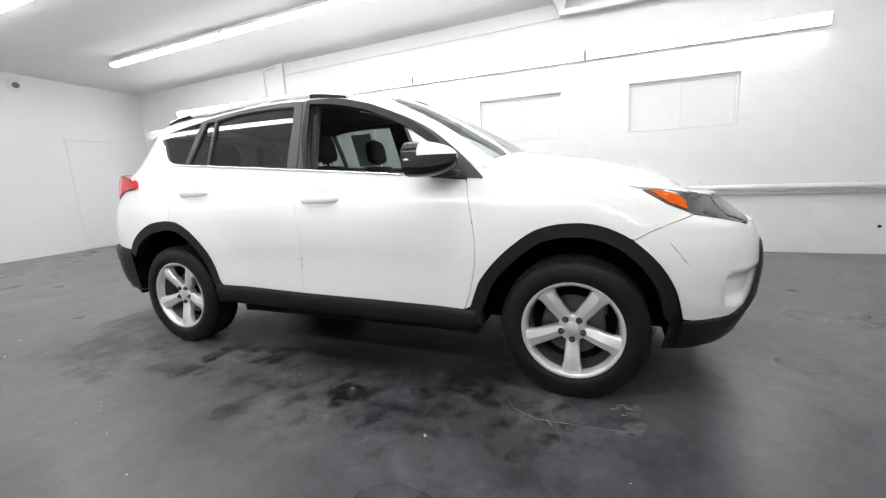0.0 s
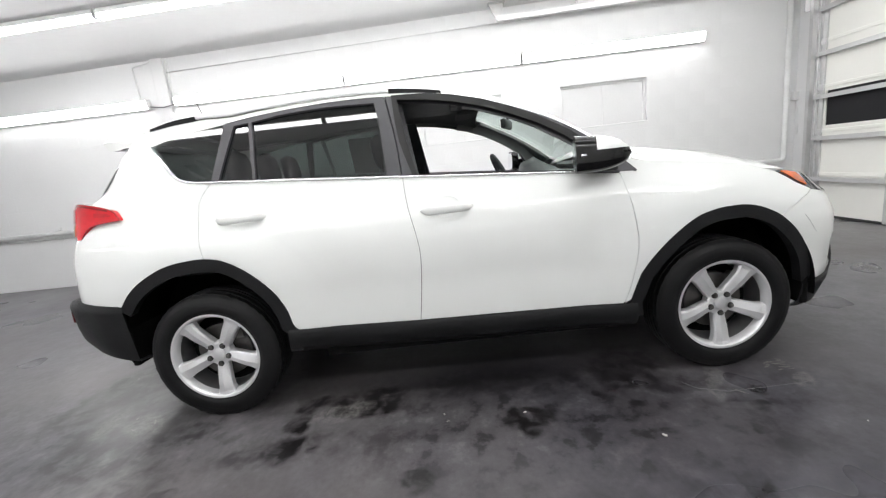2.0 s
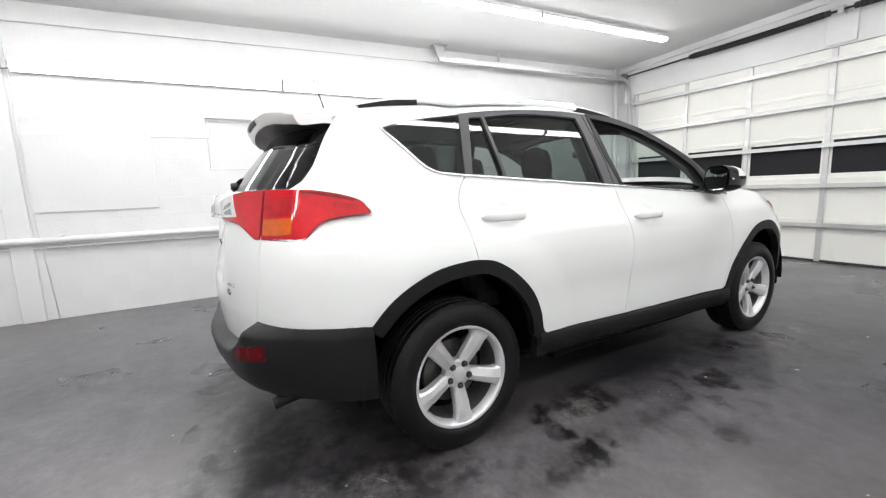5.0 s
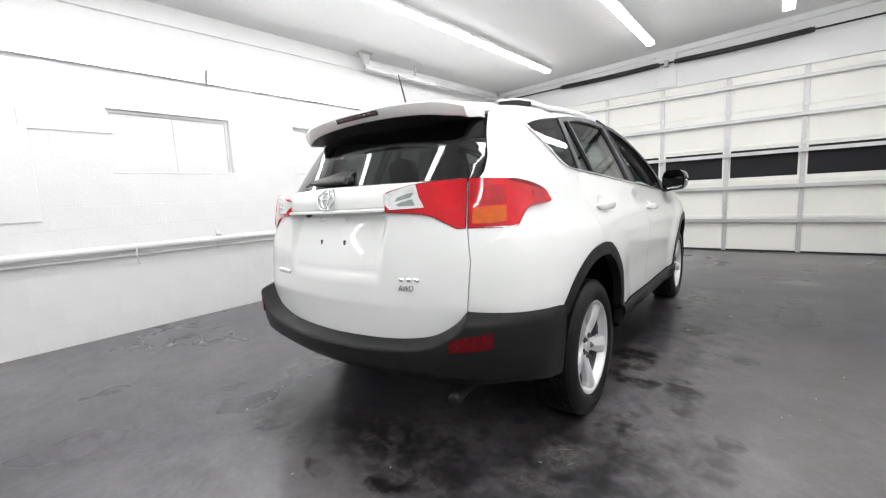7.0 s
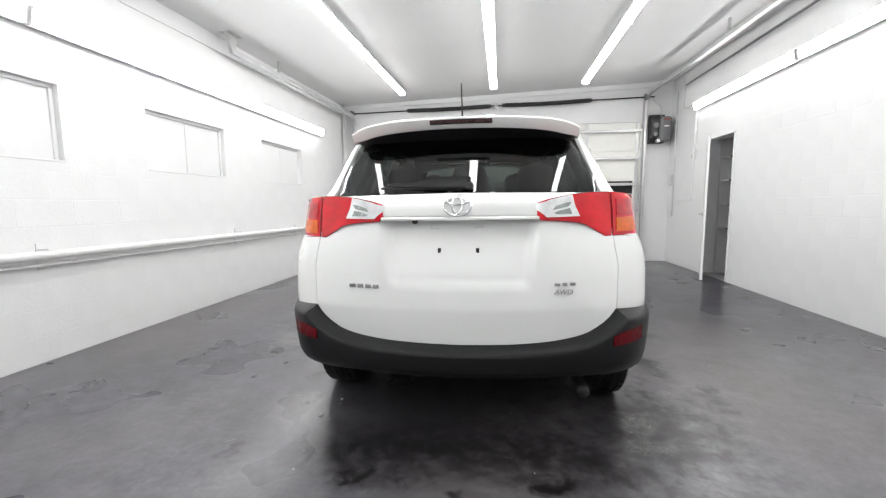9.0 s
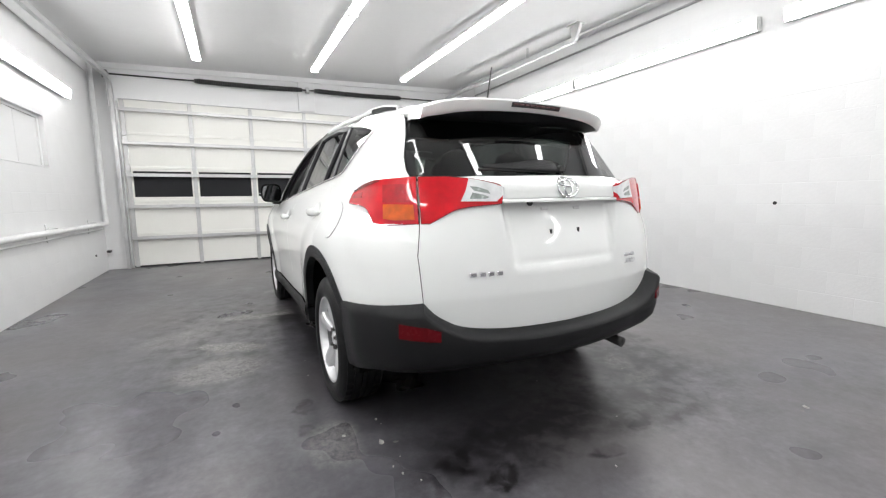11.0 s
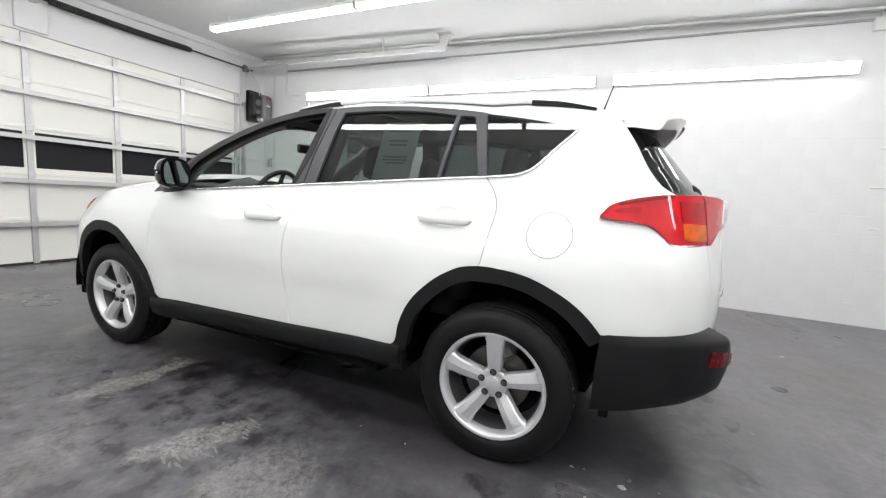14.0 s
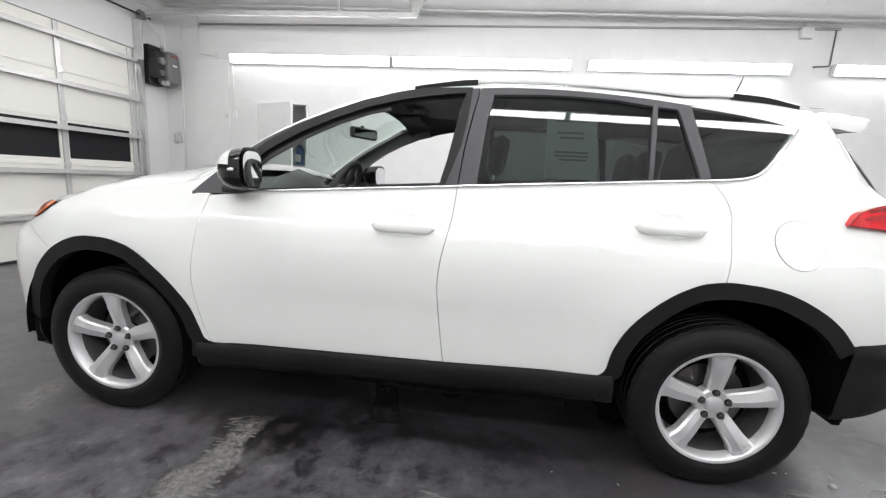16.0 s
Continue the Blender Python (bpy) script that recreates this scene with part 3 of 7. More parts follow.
bmesh.ops.create_cone(bm, cap_ends=True, segments=16, radius1=0.026, radius2=0.026, depth=0.012, matrix=pose(0.006, 0.71, 0.98, 0, 90, 0))
part("handle_rose", bm, M_GALV, leaf)

# ---- garage door ----
gd = empty("garage_door", 0.0, YF, 0)
tagged(gd, "cream sectional overhead garage door with dark windows", "garage door")
SEC = DZ / 5
POSTS = [-2.775 + i * 0.936 for i in range(6)] + [DX1 - 0.07]
for i in range(5):
    z0, z1 = i * SEC + 0.004, (i + 1) * SEC - 0.004
    bm = bmesh.new()
    if i != 2:
        add_box(bm, DX0, DX1, 0.03, 0.075, z0, z1)
    else:
        add_box(bm, DX0, DX1, 0.03, 0.075, z0, z0 + 0.075)
        add_box(bm, DX0, DX1, 0.03, 0.075, z1 - 0.040, z1)
        for x in POSTS:
            add_box(bm, max(DX0, x - 0.055), min(DX1, x + 0.055), 0.03, 0.075, z0 + 0.075, z1 - 0.040)
    sec = part("section", bm, M_PANEL, gd)
    if i == 2:
        for a, b in zip(POSTS, POSTS[1:]):
            box_part("pane", (a + 0.055, b - 0.055, 0.045, 0.055, z0 + 0.075, z1 - 0.040), M_DARKGLASS, sec, "dark door window pane", bevel=0)
    if i:
        box_part("joint_rail", (DX0, DX1, 0.018, 0.03, z0 - 0.012, z0 + 0.03), M_PANEL, gd, bevel=0.003)
    # stiles with hinges on every joint
    for x in POSTS:
        box_part("stile", (max(DX0, x - 0.030), min(DX1, x + 0.030), 0.008, 0.03, z0 + 0.004, z1 - 0.004), M_STRUT, gd, "thin galvanised stile", bevel=0.003)
        if i:
            box_part("hinge", (x - 0.035, x + 0.035, -0.004, 0.018, z0 - 0.035, z0 + 0.035), M_GALV, gd, "galvanised hinge", bevel=0.003)
for z in (0.50, 1.02, 1.535, 2.05, 2.575):
    bm = bmesh.new()
    add_box(bm, DX0 + 0.01, DX1 - 0.01, -0.055, 0.008, z - 0.022, z - 0.016)
    add_box(bm, DX0 + 0.01, DX1 - 0.01, -0.055, 0.008, z + 0.016, z + 0.022)
    add_box(bm, DX0 + 0.01, DX1 - 0.01, -0.058, -0.052, z - 0.026, z + 0.026)
    part("strut", bm, M_STRUT, gd, "painted steel reinforcing strut")
box_part("bottom_seal", (DX0, DX1, 0.02, 0.08, 0.0, 0.03), M_RUBBER, gd, "black rubber bottom seal", bevel=0.008)

# tracks on both sides, with hangers from the ceiling
for side, x in ((-1, DX0 - 0.06), (1, DX1 + 0.04)):
    tr = empty("door_track", x, YF, 0)
    tagged(tr, "galvanised garage door track with ceiling hanger", "door track", group="door tracks")
    zt = 3.00 if side < 0 else 3.20
    xe = -0.11 if side < 0 else 0.0          # the rail runs slightly askew
    path = rounded([(0, -0.05, 0.0), (0, -0.05, zt + 0.03), (xe, -4.0, zt)], 0.30, 8)
    v, f = [], []
    for i, p in enumerate(path):
        d = (path[min(i + 1, len(path) - 1)] - path[max(i - 1, 0)]).normalized()
        nrm = Vector((0, d.z, -d.y))
        for dx, dn in ((-0.025, -0.03), (0.025, -0.03), (0.025, 0.03), (-0.025, 0.03)):
            v.append(p + Vector((dx, 0, 0)) + nrm * dn)
    for i in range(len(path) - 1):
        for k in range(4):
            f.append((i * 4 + k, i * 4 + (k + 1) % 4, i * 4 + 4 + (k + 1) % 4, i * 4 + 4 + k))
    f += [(0, 1, 2, 3), tuple(len(v) - 4 + k for k in range(4))]
    mesh_object("rail", v, f, M_GALV, tr)
    zc = ceil_z(YF - 4.0, x + xe) + 0.004
    # triangular end bracket under the ceiling
    v = [(xe + dx, y, z) for dx in (-0.022, 0.022) for y, z in ((-4.10, zc), (-3.90, zc), (-3.955, zt - 0.02), (-4.005, zt - 0.02))]
    mesh_object("hanger", v, [(0, 1, 2, 3), (7, 6, 5, 4), (0, 4, 5, 1), (1, 5, 6, 2), (2, 6, 7, 3), (3, 7, 4, 0)], M_STRUT, tr, "grey triangular hanger bracket")
    box_part("hanger_foot", (xe - 0.07, xe + 0.07, -4.11, -3.89, zc - 0.016, zc - 0.004), M_STRUT, tr, bevel=0.002)
    xm = xe * 0.75
    box_part("hanger", (xm - 0.015, xm + 0.015, -2.99, -2.96, zt, ceil_z(YF - 3, x) + 0.005), M_GALV, tr)
    box_part("splice", (xm - 0.03, xm + 0.03, -3.05, -2.75, zt + 0.034, zt + 0.05), M_GALV, tr, bevel=0.003)
    for z in (0.35, 0.9, 1.45, 2.0, 2.5):
        box_part("bracket", (-0.03, 0.03, -0.03, 0.0, z, z + 0.06), M_GALV, tr, bevel=0.003)
    box_part("flag_angle", (-0.045, -0.03, -0.14, 0.0, 2.6, 3.12), M_GALV, tr, bevel=0.002)
    box_part("edge_angle", (0.03 * -side, 0.06 * -side, -0.012, 0.0, 0.0, 2.7) if side < 0 else (-0.06, -0.03, -0.012, 0.0, 0.0, 2.7), M_STRUT, tr, bevel=0.002)

sp = empty("torsion_springs", 0.1, YF - 0.13, 3.125)
sp.rotation_euler = (0, radians(-1.0), 0)
tagged(sp, "black torsion springs on a steel shaft above the garage door", "door springs")
tube("shaft", [(DX0 - 0.15, 0, 0), (DX1 + 0.06, 0, 0)], 0.013, M_SPRING, sp, "dark oily steel shaft")


def spring(x0, x1):
    turns = int((x1 - x0) / 0.011)
    v, f = [], []
    n, rr = turns * 4, 0.044
    prof = 60
    for i in range(prof * 2 + 1):
        x = x0 + (x1 - x0) * i / (prof * 2)
        r = rr * (1.0 if i % 2 else 0.86)
        for k in range(12):
            a = 2 * math.pi * k / 12
            v.append((x, r * math.cos(a), r * math.sin(a) - 0.012 * math.sin(math.pi * i / (prof * 2))))
    for i in range(prof * 2):
        for k in range(12):
            f.append((i * 12 + k, i * 12 + (k + 1) % 12, i * 12 + 12 + (k + 1) % 12, i * 12 + 12 + k))
    return mesh_object("spring", v, f, M_SPRING, sp, "black oily torsion spring", smooth=False)


spring(-1.78, -0.16)
spring(0.18, 1.80)
for x in (-1.80, -0.13, 0.15, 1.82):
    bm = bmesh.new()
    bmesh.ops.create_cone(bm, cap_ends=True, segments=16, radius1=0.036, radius2=0.036, depth=0.05, matrix=pose(x, 0, 0, 0, 90, 0))
    part("spring_cone", bm, M_BLACKBOX, sp)
for x in (DX0 - 0.10, DX1 + 0.02):
    bm = bmesh.new()
    bmesh.ops.create_cone(bm, cap_ends=True, segments=20, radius1=0.065, radius2=0.055, depth=0.07, matrix=pose(x - 0.1, 0, 0, 0, 90, 0))
    part("cable_drum", bm, M_GREYBOX, sp)
box_part("bearing_plate", (-0.03, 0.03, -0.02, 0.09, -0.05, 0.05), M_GALV, sp)
tagged(box_part("spring_pad", (-0.06, 0.24, YF - 0.04, YF, 2.76, ceil_z(YF) - 0.08), M_TRIM, bevel=0.004), "white painted mounting board above the door", "board", kind="structure")

# jackshaft opener on the right
op = empty("door_opener", 3.17, YF - 0.17, 2.26)
tagged(op, "grey and black jackshaft garage door opener on the wall", "door opener")
bm = bmesh.new()
add_box(bm, -0.005, 0.20, -0.17, 0.05, 0.06, 0.52, bevel=0.05, seg=4)
part("motor_housing", bm, M_GREYBOX, op, "grey plastic cover with rounded edges", smooth=True)
box_part("housing_band", (-0.008, 0.203, -0.10, -0.085, 0.10, 0.48), M_BLACKBOX, op, "dark joint round the cover", bevel=0.004)
box_part("gear_housing", (-0.14, -0.005, -0.10, 0.05, 0.14, 0.50), M_BLACKBOX, op, "black chassis", bevel=0.02, seg=2)
for nm, x, y, z, r, d, rx in (("sprocket", -0.07, -0.11, 0.36, 0.055, 0.04, 90), ("sprocket", -0.07, -0.10, 0.20, 0.042, 0.05, 90), ("release_knob", -0.03, -0.12, 0.07, 0.035, 0.08, 90)):
    bm = bmesh.new()
    bmesh.ops.create_cone(bm, cap_ends=True, segments=20, radius1=r, radius2=r * 0.92, depth=d, matrix=pose(x, y, z, rx, 0, 0))
    part(nm, bm, M_GALV if nm == "release_knob" else M_GREYBOX, op)
box_part("chassis", (-0.12, 0.14, 0.05, 0.17, 0.05, 0.58), M_BLACKBOX, op, "black mounting plate")
box_part("top_label", (0.04, 0.16, -0.174, -0.168, 0.44, 0.475), M_WARN, op, "faded red warning label", bevel=0)
box_part("cover_bar", (0.06, 0.14, -0.174, -0.168, 0.32, 0.345), M_TRIM, op, "pale bar on the cover", bevel=0)
tube("cable", rounded([(0.05, 0.0, 0.50), (0.05, 0.0, 0.72), (-0.10, 0.03, 0.86)], 0.08), 0.009, M_GALV, op, "flexible cable")

# ---- pipes, conduits and small boxes ----
tagged(tube("wall_pipe", rounded([(XL + 0.07, -7.7, 0.855), (XL + 0.07, -3.0, 0.82), (XL + 0.07, 1.0, 0.785), (XL + 0.07, 4.62, 0.76), (XL + 0.07, 4.62, ceil_z(4.6, XL))], 0.08), 0.034, M_PIPE), "white painted steel pipe along the block wall", "pipe")
tagged(tube("conduit", [(XL + 0.035, -7.7, 0.775), (XL + 0.035, -3.0, 0.745), (XL + 0.035, 1.0, 0.71), (XL + 0.035, 4.56, 0.685)], 0.012, M_PIPE, sides=8), "thin white painted conduit under the pipe", "conduit")


def pipe_z(y):
    return float(np.interp(y, [-7.7, -3.0, 1.0, 4.62], [0.855, 0.82, 0.785, 0.76]))


pc = None
for y in (-6.0, -3.6, -1.38, 0.9, 2.45, 3.95):
    if pc is None:
        pc = empty("pipe_clamp", XL, y, pipe_z(y))
        tagged(pc, "small white painted pipe clamp", "clamp", group="pipe clamps")
        box_part("strap", (0.0, 0.11, -0.014, 0.014, 0.036, 0.05), M_PIPE, pc, bevel=0.003)
        box_part("plate", (0.0, 0.012, -0.018, 0.018, -0.11, 0.09), M_PIPE, pc, bevel=0.003)
    else:
        copy_thing(pc, pose(XL, y, pipe_z(y)))
tagged(tube("hanging_cord", [(XL + 0.115, -2.16, 0.80), (XL + 0.12, -2.165, 0.72), (XL + 0.11, -2.15, 0.65)], 0.006, M_TRIM, sides=6), "short white cord over the wall pipe", "cord")
tagged(tube("conduit", rounded([(XL + 0.025, -4.27, 2.55), (XL + 0.025, -4.30, 3.02), (XL + 0.025, -4.02, 3.06)], 0.05), 0.010, M_PIPE, sides=8), "thin white painted conduit bent to the pilaster", "conduit")
tagged(tube("cable", [(XL + 0.02, -4.42, 2.36), (XL + 0.02, -4.44, 1.8), (XL + 0.02, -4.43, 1.14)], 0.005, M_PIPE, sides=6), "thin white cable down the wall", "cable")
tagged(tube("cable", [(XL + 0.03, -3.79, 3.08), (XL + 0.03, -3.80, 2.2), (XL + 0.03, -3.80, 1.2), (XL + 0.03, -3.74, 0.0)], 0.005, M_PIPE, sides=6), "white painted cable beside the pilaster", "cable")
tagged(tube("cable", [(XL + 0.06, -4.14, 2.47), (XL + 0.06, -3.95, 2.44), (XL + 0.06, -3.76, 2.47)], 0.007, M_GREYBOX, sides=6), "grey lamp cable between the strip lights", "cable")
tagged(tube("wall_crack_bar", [(XL + 0.01, -3.48, 1.80), (XL + 0.012, -3.1, 1.83), (XL + 0.01, -2.82, 1.84)], 0.006, M_PIPE, sides=6), "thin painted-over cable on the wall", "cable")
b1 = empty("outlet_box", XL, -4.44, 1.10)
tagged(b1, "small round painted cable outlet", "outlet")
bm = bmesh.new()
bmesh.ops.create_cone(bm, cap_ends=True, segments=16, radius1=0.035, radius2=0.03, depth=0.03, matrix=pose(0.015, 0, 0, 0, 90, 0))
part("cover", bm, M_TRIM, b1)
sensor = empty("door_sensor", XL + 0.02, 4.72, 0.31)
tagged(sensor, "small black safety sensor beside the garage door", "sensor")
box_part("body", (0, 0.05, -0.05, 0.05, -0.02, 0.02), M_BLACKBOX, sensor, bevel=0.006)
sw = empty("junction_box", XL, 4.78, 1.60)
tagged(sw, "white junction box on the wall beside the garage door", "junction box")
box_part("box", (0, 0.05, -0.05, 0.05, -0.05, 0.07), M_TRIM, sw, bevel=0.006)
tube("cord", [(0.03, 0.0, -0.05), (0.05, 0.03, -0.3), (0.06, 0.01, -0.5)], 0.005, M_PIPE, sw, sides=6)
# right wall
tagged(tube("conduit", rounded([(XR - 0.03, 3.66, 2.0), (XR - 0.03, 3.66, 2.66)], 0.04), 0.010, M_PIPE, sides=8), "thin white conduit down the wall", "conduit")
sw = empty("light_switch", XR, 3.66, 1.98)
tagged(sw, "small white switch box on the wall", "switch")
box_part("plate", (-0.03, 0, -0.035, 0.035, -0.06, 0.06), M_TRIM, sw, bevel=0.005)
box_part("toggle", (-0.045, -0.03, -0.01, 0.01, -0.02, 0.02), M_TRIM, sw, bevel=0.003)
sw = empty("light_switch", XR, 4.30, 1.21)
tagged(sw, "double white switch plate on the wall", "switch")
box_part("plate", (-0.012, 0, -0.07, 0.07, -0.06, 0.06), M_TRIM, sw, bevel=0.004)
box_part("toggle", (-0.02, -0.012, -0.045, -0.02, -0.02, 0.02), M_TRIM, sw, bevel=0.002)
box_part("toggle", (-0.02, -0.012, 0.02, 0.045, -0.02, 0.02), M_TRIM, sw, bevel=0.002)
bx = empty("ceiling_junction_box", XR, -3.97, 3.20)
tagged(bx, "white junction box under the ceiling", "junction box")
box_part("box", (-0.06, 0, -0.07, 0.07, -0.07, 0.06), M_TRIM, bx, bevel=0.006)
tube("drop", [(-0.03, 0.02, 0.06), (-0.03, 0.02, 0.3)], 0.008, M_PIPE, bx, sides=6)
tagged(tube("conduit", rounded([(XR - 0.02, -4.30, 3.24), (XR - 0.02, -4.30, 2.82), (XR - 0.02, -4.12, 2.81)], 0.03), 0.008, M_GREYBOX, sides=6), "thin grey conduit loop beside the strip lights", "conduit")
for y, z, w in ((-4.26, 2.33, 0.16), (-4.26, 2.27, 0.14), (-4.20, 1.93, 0.11), (-4.18, 1.52, 0.12), (-4.20, 1.08, 0.08), (-4.1, 0.24, 0.05)):
    r = empty("wall_rung", XR, y, z)
    tagged(r, "short white painted iron rung stub on the wall", "rung", group="wall rungs")
    box_part("bar", (-0.02, 0, -w / 2, w / 2, -0.008, 0.008), M_PIPE, r, bevel=0.004)
for y, z in ((-2.43, 1.0), (-1.45, 1.02)):
    h = empty("wall_plug", XR, y, z)
    tagged(h, "small dark plugged hole in the wall", "wall plug", group="wall plugs")
    bm = bmesh.new()
    bmesh.ops.create_cone(bm, cap_ends=True, segments=12, radius1=0.018, radius2=0.014, depth=0.012, matrix=pose(-0.006, 0, 0, 0, 90, 0))
    part("plug", bm, M_BLACKBOX, h)
h = empty("wall_plug", XL, 4.16, 0.31)
tagged(h, "small dark plugged hole in the wall", "wall plug", group="wall plugs")
bm = bmesh.new()
bmesh.ops.create_cone(bm, cap_ends=True, segments=12, radius1=0.018, radius2=0.014, depth=0.012, matrix=pose(0.006, 0, 0, 0, 90, 0))
part("plug", bm, M_BLACKBOX, h)
tagged(tube("ceiling_conduit", [(XR - 0.22, y, ceil_z(y, XR - 0.22) - 0.03) for y in (4.6, 1.0, -7.6)], 0.016, M_PIPE), "painted conduit under the ceiling", "conduit")
cab = empty("electric_panel", XR, 4.02, 1.62)
tagged(cab, "white flat electric panel door on the wall", "electric panel")
box_part("door", (-0.022, 0, -0.28, 0.28, -0.42, 1.12), M_TRIM, cab, bevel=0.004)
box_part("latch", (-0.034, -0.022, -0.25, -0.22, 0.30, 0.36), M_GALV, cab, bevel=0.002)
tagged(tube("conduit", rounded([(XR - 0.03, 4.50, 0.9), (XR - 0.03, 4.50, 3.20)], 0.04), 0.013, M_PIPE, sides=8), "white conduit from the panel to the ceiling", "conduit")
tagged(tube("conduit", rounded([(XR - 0.03, 4.20, 3.42), (XR - 0.03, 4.20, 2.83), (XR - 0.03, 3.9, 2.80)], 0.06), 0.010, M_PIPE, sides=8), "thin white conduit bent round the panel", "conduit")
ob_ = empty("wall_outlet", XR, 4.62, 1.60)
tagged(ob_, "small grey double box on the wall beside the garage door", "outlet")
box_part("box", (-0.05, 0, -0.06, -0.005, -0.08, 0.08), M_STRUT, ob_, bevel=0.006)
box_part("box", (-0.05, 0, 0.012, 0.06, -0.10, 0.05), M_STRUT, ob_, bevel=0.006)

# ---- strip lights ----
L = 2.42


def strip_light(name, label, group, edge=False):
    """A two-tube strip light, 2.42 m along y, hanging below its origin."""
    e = empty(name)
    tagged(e, label, "strip light", group=group)
    bm = bmesh.new()
    add_box(bm, -0.045, 0.045, -L / 2, L / 2, -0.045, 0.0, bevel=0.006)
    add_box(bm, -0.068, 0.068, -L / 2, L / 2, -0.046, -0.034, bevel=0.003)
    part("housing", bm, M_FIXTURE, e)
    v, f = [], []
    arc = [(-0.052, -0.047), (-0.054, -0.060), (-0.047, -0.080), (-0.028, -0.092), (0.0, -0.095), (0.028, -0.092), (0.047, -0.080), (0.054, -0.060), (0.052, -0.047)]
    for y in (-L / 2 + 0.012, L / 2 - 0.012):
        for x, z in arc:
            v.append((x, y, z))
    n = len(arc)
    for i in range(n - 1):
        f.append((i, i + 1, n + i + 1, n + i))
    f.append(tuple(range(n)))
    f.append(tuple(range(2 * n - 1, n - 1, -1)))
    mesh_object("diffuser", v, f, M_TUBE, e, "glowing white diffuser")
    # wall lights: upper rail deepened, hidden from view, to keep light off the wall above
    for x in (-0.066, 0.058):
        box_part("edge_rail", (x, x + 0.008, -L / 2, L / 2, (-0.094 if x > 0 else -0.060) if edge else -0.056, -0.034), M_FIXTURE, e, bevel=0.002)
    for y in (-L / 2, L / 2 - 0.012):
        bm = bmesh.new()
        add_box(bm, -0.062, 0.062, y, y + 0.012, -0.096, 0.0, bevel=0.003)
        part("end_cap", bm, M_FIXTURE, e)
    return e


first = None
for x, y1, z1, rise in ((-1.635, 3.87, 3.290, 0.019), (0.065, 3.71, 3.283, 0.010), (1.645, 3.745, 3.312, 0.0)):
    for k in range(4):
        y = y1 - L / 2 - k * (L + 0.02)
        z = z1 + (y - y1) * rise
        m = pose(x, y, z, math.degrees(math.atan(rise)))
        for dy in (-0.9, 0.9):
            top = ceil_z(y + dy, x)
            if top - z - dy * rise > 0.02:
                tagged(tube("lamp_hanger", [(x, y + dy, z + dy * rise - 0.002), (x, y + dy, top + 0.002)], 0.007, M_FIXTURE, sides=6), "thin white rod holding a strip light", "hanger", group="lamp hangers")
        if first is None:
            first = strip_light("strip_light", "white ceiling strip light with a glowing diffuser", "ceiling strip lights")
            first.matrix_basis = m
        else:
            copy_thing(first, m)
wl = strip_light("wall_strip_light", "white strip light fixed to the wall", "wall strip lights", edge=True)
spots = [(XL, y, 2.515, 1) for y in (2.32, -0.12, -2.56, -5.36)] + [(XR, y, 2.775, -1) for y in (2.46, 0.0, -2.63, -5.53)]
for i, (x, y, z, s) in enumerate(spots):
    m = pose(x + s * 0.004, y, z, 0, 0, 0 if s > 0 else 180) @ pose(0, 0, 0, 0, -78, 0)
    if i == 0:
        wl.matrix_basis = m
    else:
        copy_thing(wl, m)

# ---- the car: front towards +y, half-body surface mirrored in x ----
from mathutils import geometry as _geo

PLAN_X = [0.0, 0.30, 0.50, 0.66, 0.76, 0.82, 0.85, 0.872, 0.887, 0.90, 0.907, 0.908, 0.905, 0.90, 0.885, 0.86, 0.80, 0.70, 0.55, 0.30, 0.0]
PLAN_Y = [-2.225, -2.20, -2.155, -2.095, -2.035, -1.965, -1.88, -1.75, -1.60, -1.30, -0.90, 0.0, 0.70, 1.20, 1.50, 1.70, 1.90, 2.04, 2.14, 2.215, 2.25]


def dense(px, py, n=700):
    """A smooth dense curve through points, by arc length."""
    p = np.stack([px, py], 1)
    q = np.vstack([2 * p[0] - p[1], p, 2 * p[-1] - p[-2]])
    q[0] = (-p[1][0], p[1][1])
    q[-1] = (-p[-2][0], p[-2][1])
    out = []
    for i in range(1, len(q) - 2):
        p0, p1, p2, p3 = q[i - 1], q[i], q[i + 1], q[i + 2]
        d = lambda a, b: max(np.linalg.norm(b - a), 1e-6) ** 0.5
        t0, t1 = 0.0, d(p0, p1)
        t2 = t1 + d(p1, p2)
        t3 = t2 + d(p2, p3)
        for t in np.linspace(t1, t2, 30, endpoint=False):
            a1 = (t1 - t) / (t1 - t0) * p0 + (t - t0) / (t1 - t0) * p1
            a2 = (t2 - t) / (t2 - t1) * p1 + (t - t1) / (t2 - t1) * p2
            a3 = (t3 - t) / (t3 - t2) * p2 + (t - t2) / (t3 - t2) * p3
            b1 = (t2 - t) / (t2 - t0) * a1 + (t - t0) / (t2 - t0) * a2
            b2 = (t3 - t) / (t3 - t1) * a2 + (t - t1) / (t3 - t1) * a3
            out.append((t2 - t) / (t2 - t1) * b1 + (t - t1) / (t2 - t1) * b2)
    out.append(p[-1])
    out = np.array(out)
    s = np.concatenate([[0], np.cumsum(np.linalg.norm(np.diff(out, axis=0), axis=1))])
    u = np.linspace(0, s[-1], n)
    return u, np.interp(u, s, out[:, 0]), np.interp(u, s, out[:, 1])


PU, PX, PY = dense(PLAN_X, PLAN_Y)
UMAX = PU[-1]
U_LIP = float(np.interp(1.90, PY, PU))  # where the lower front lip begins to rise


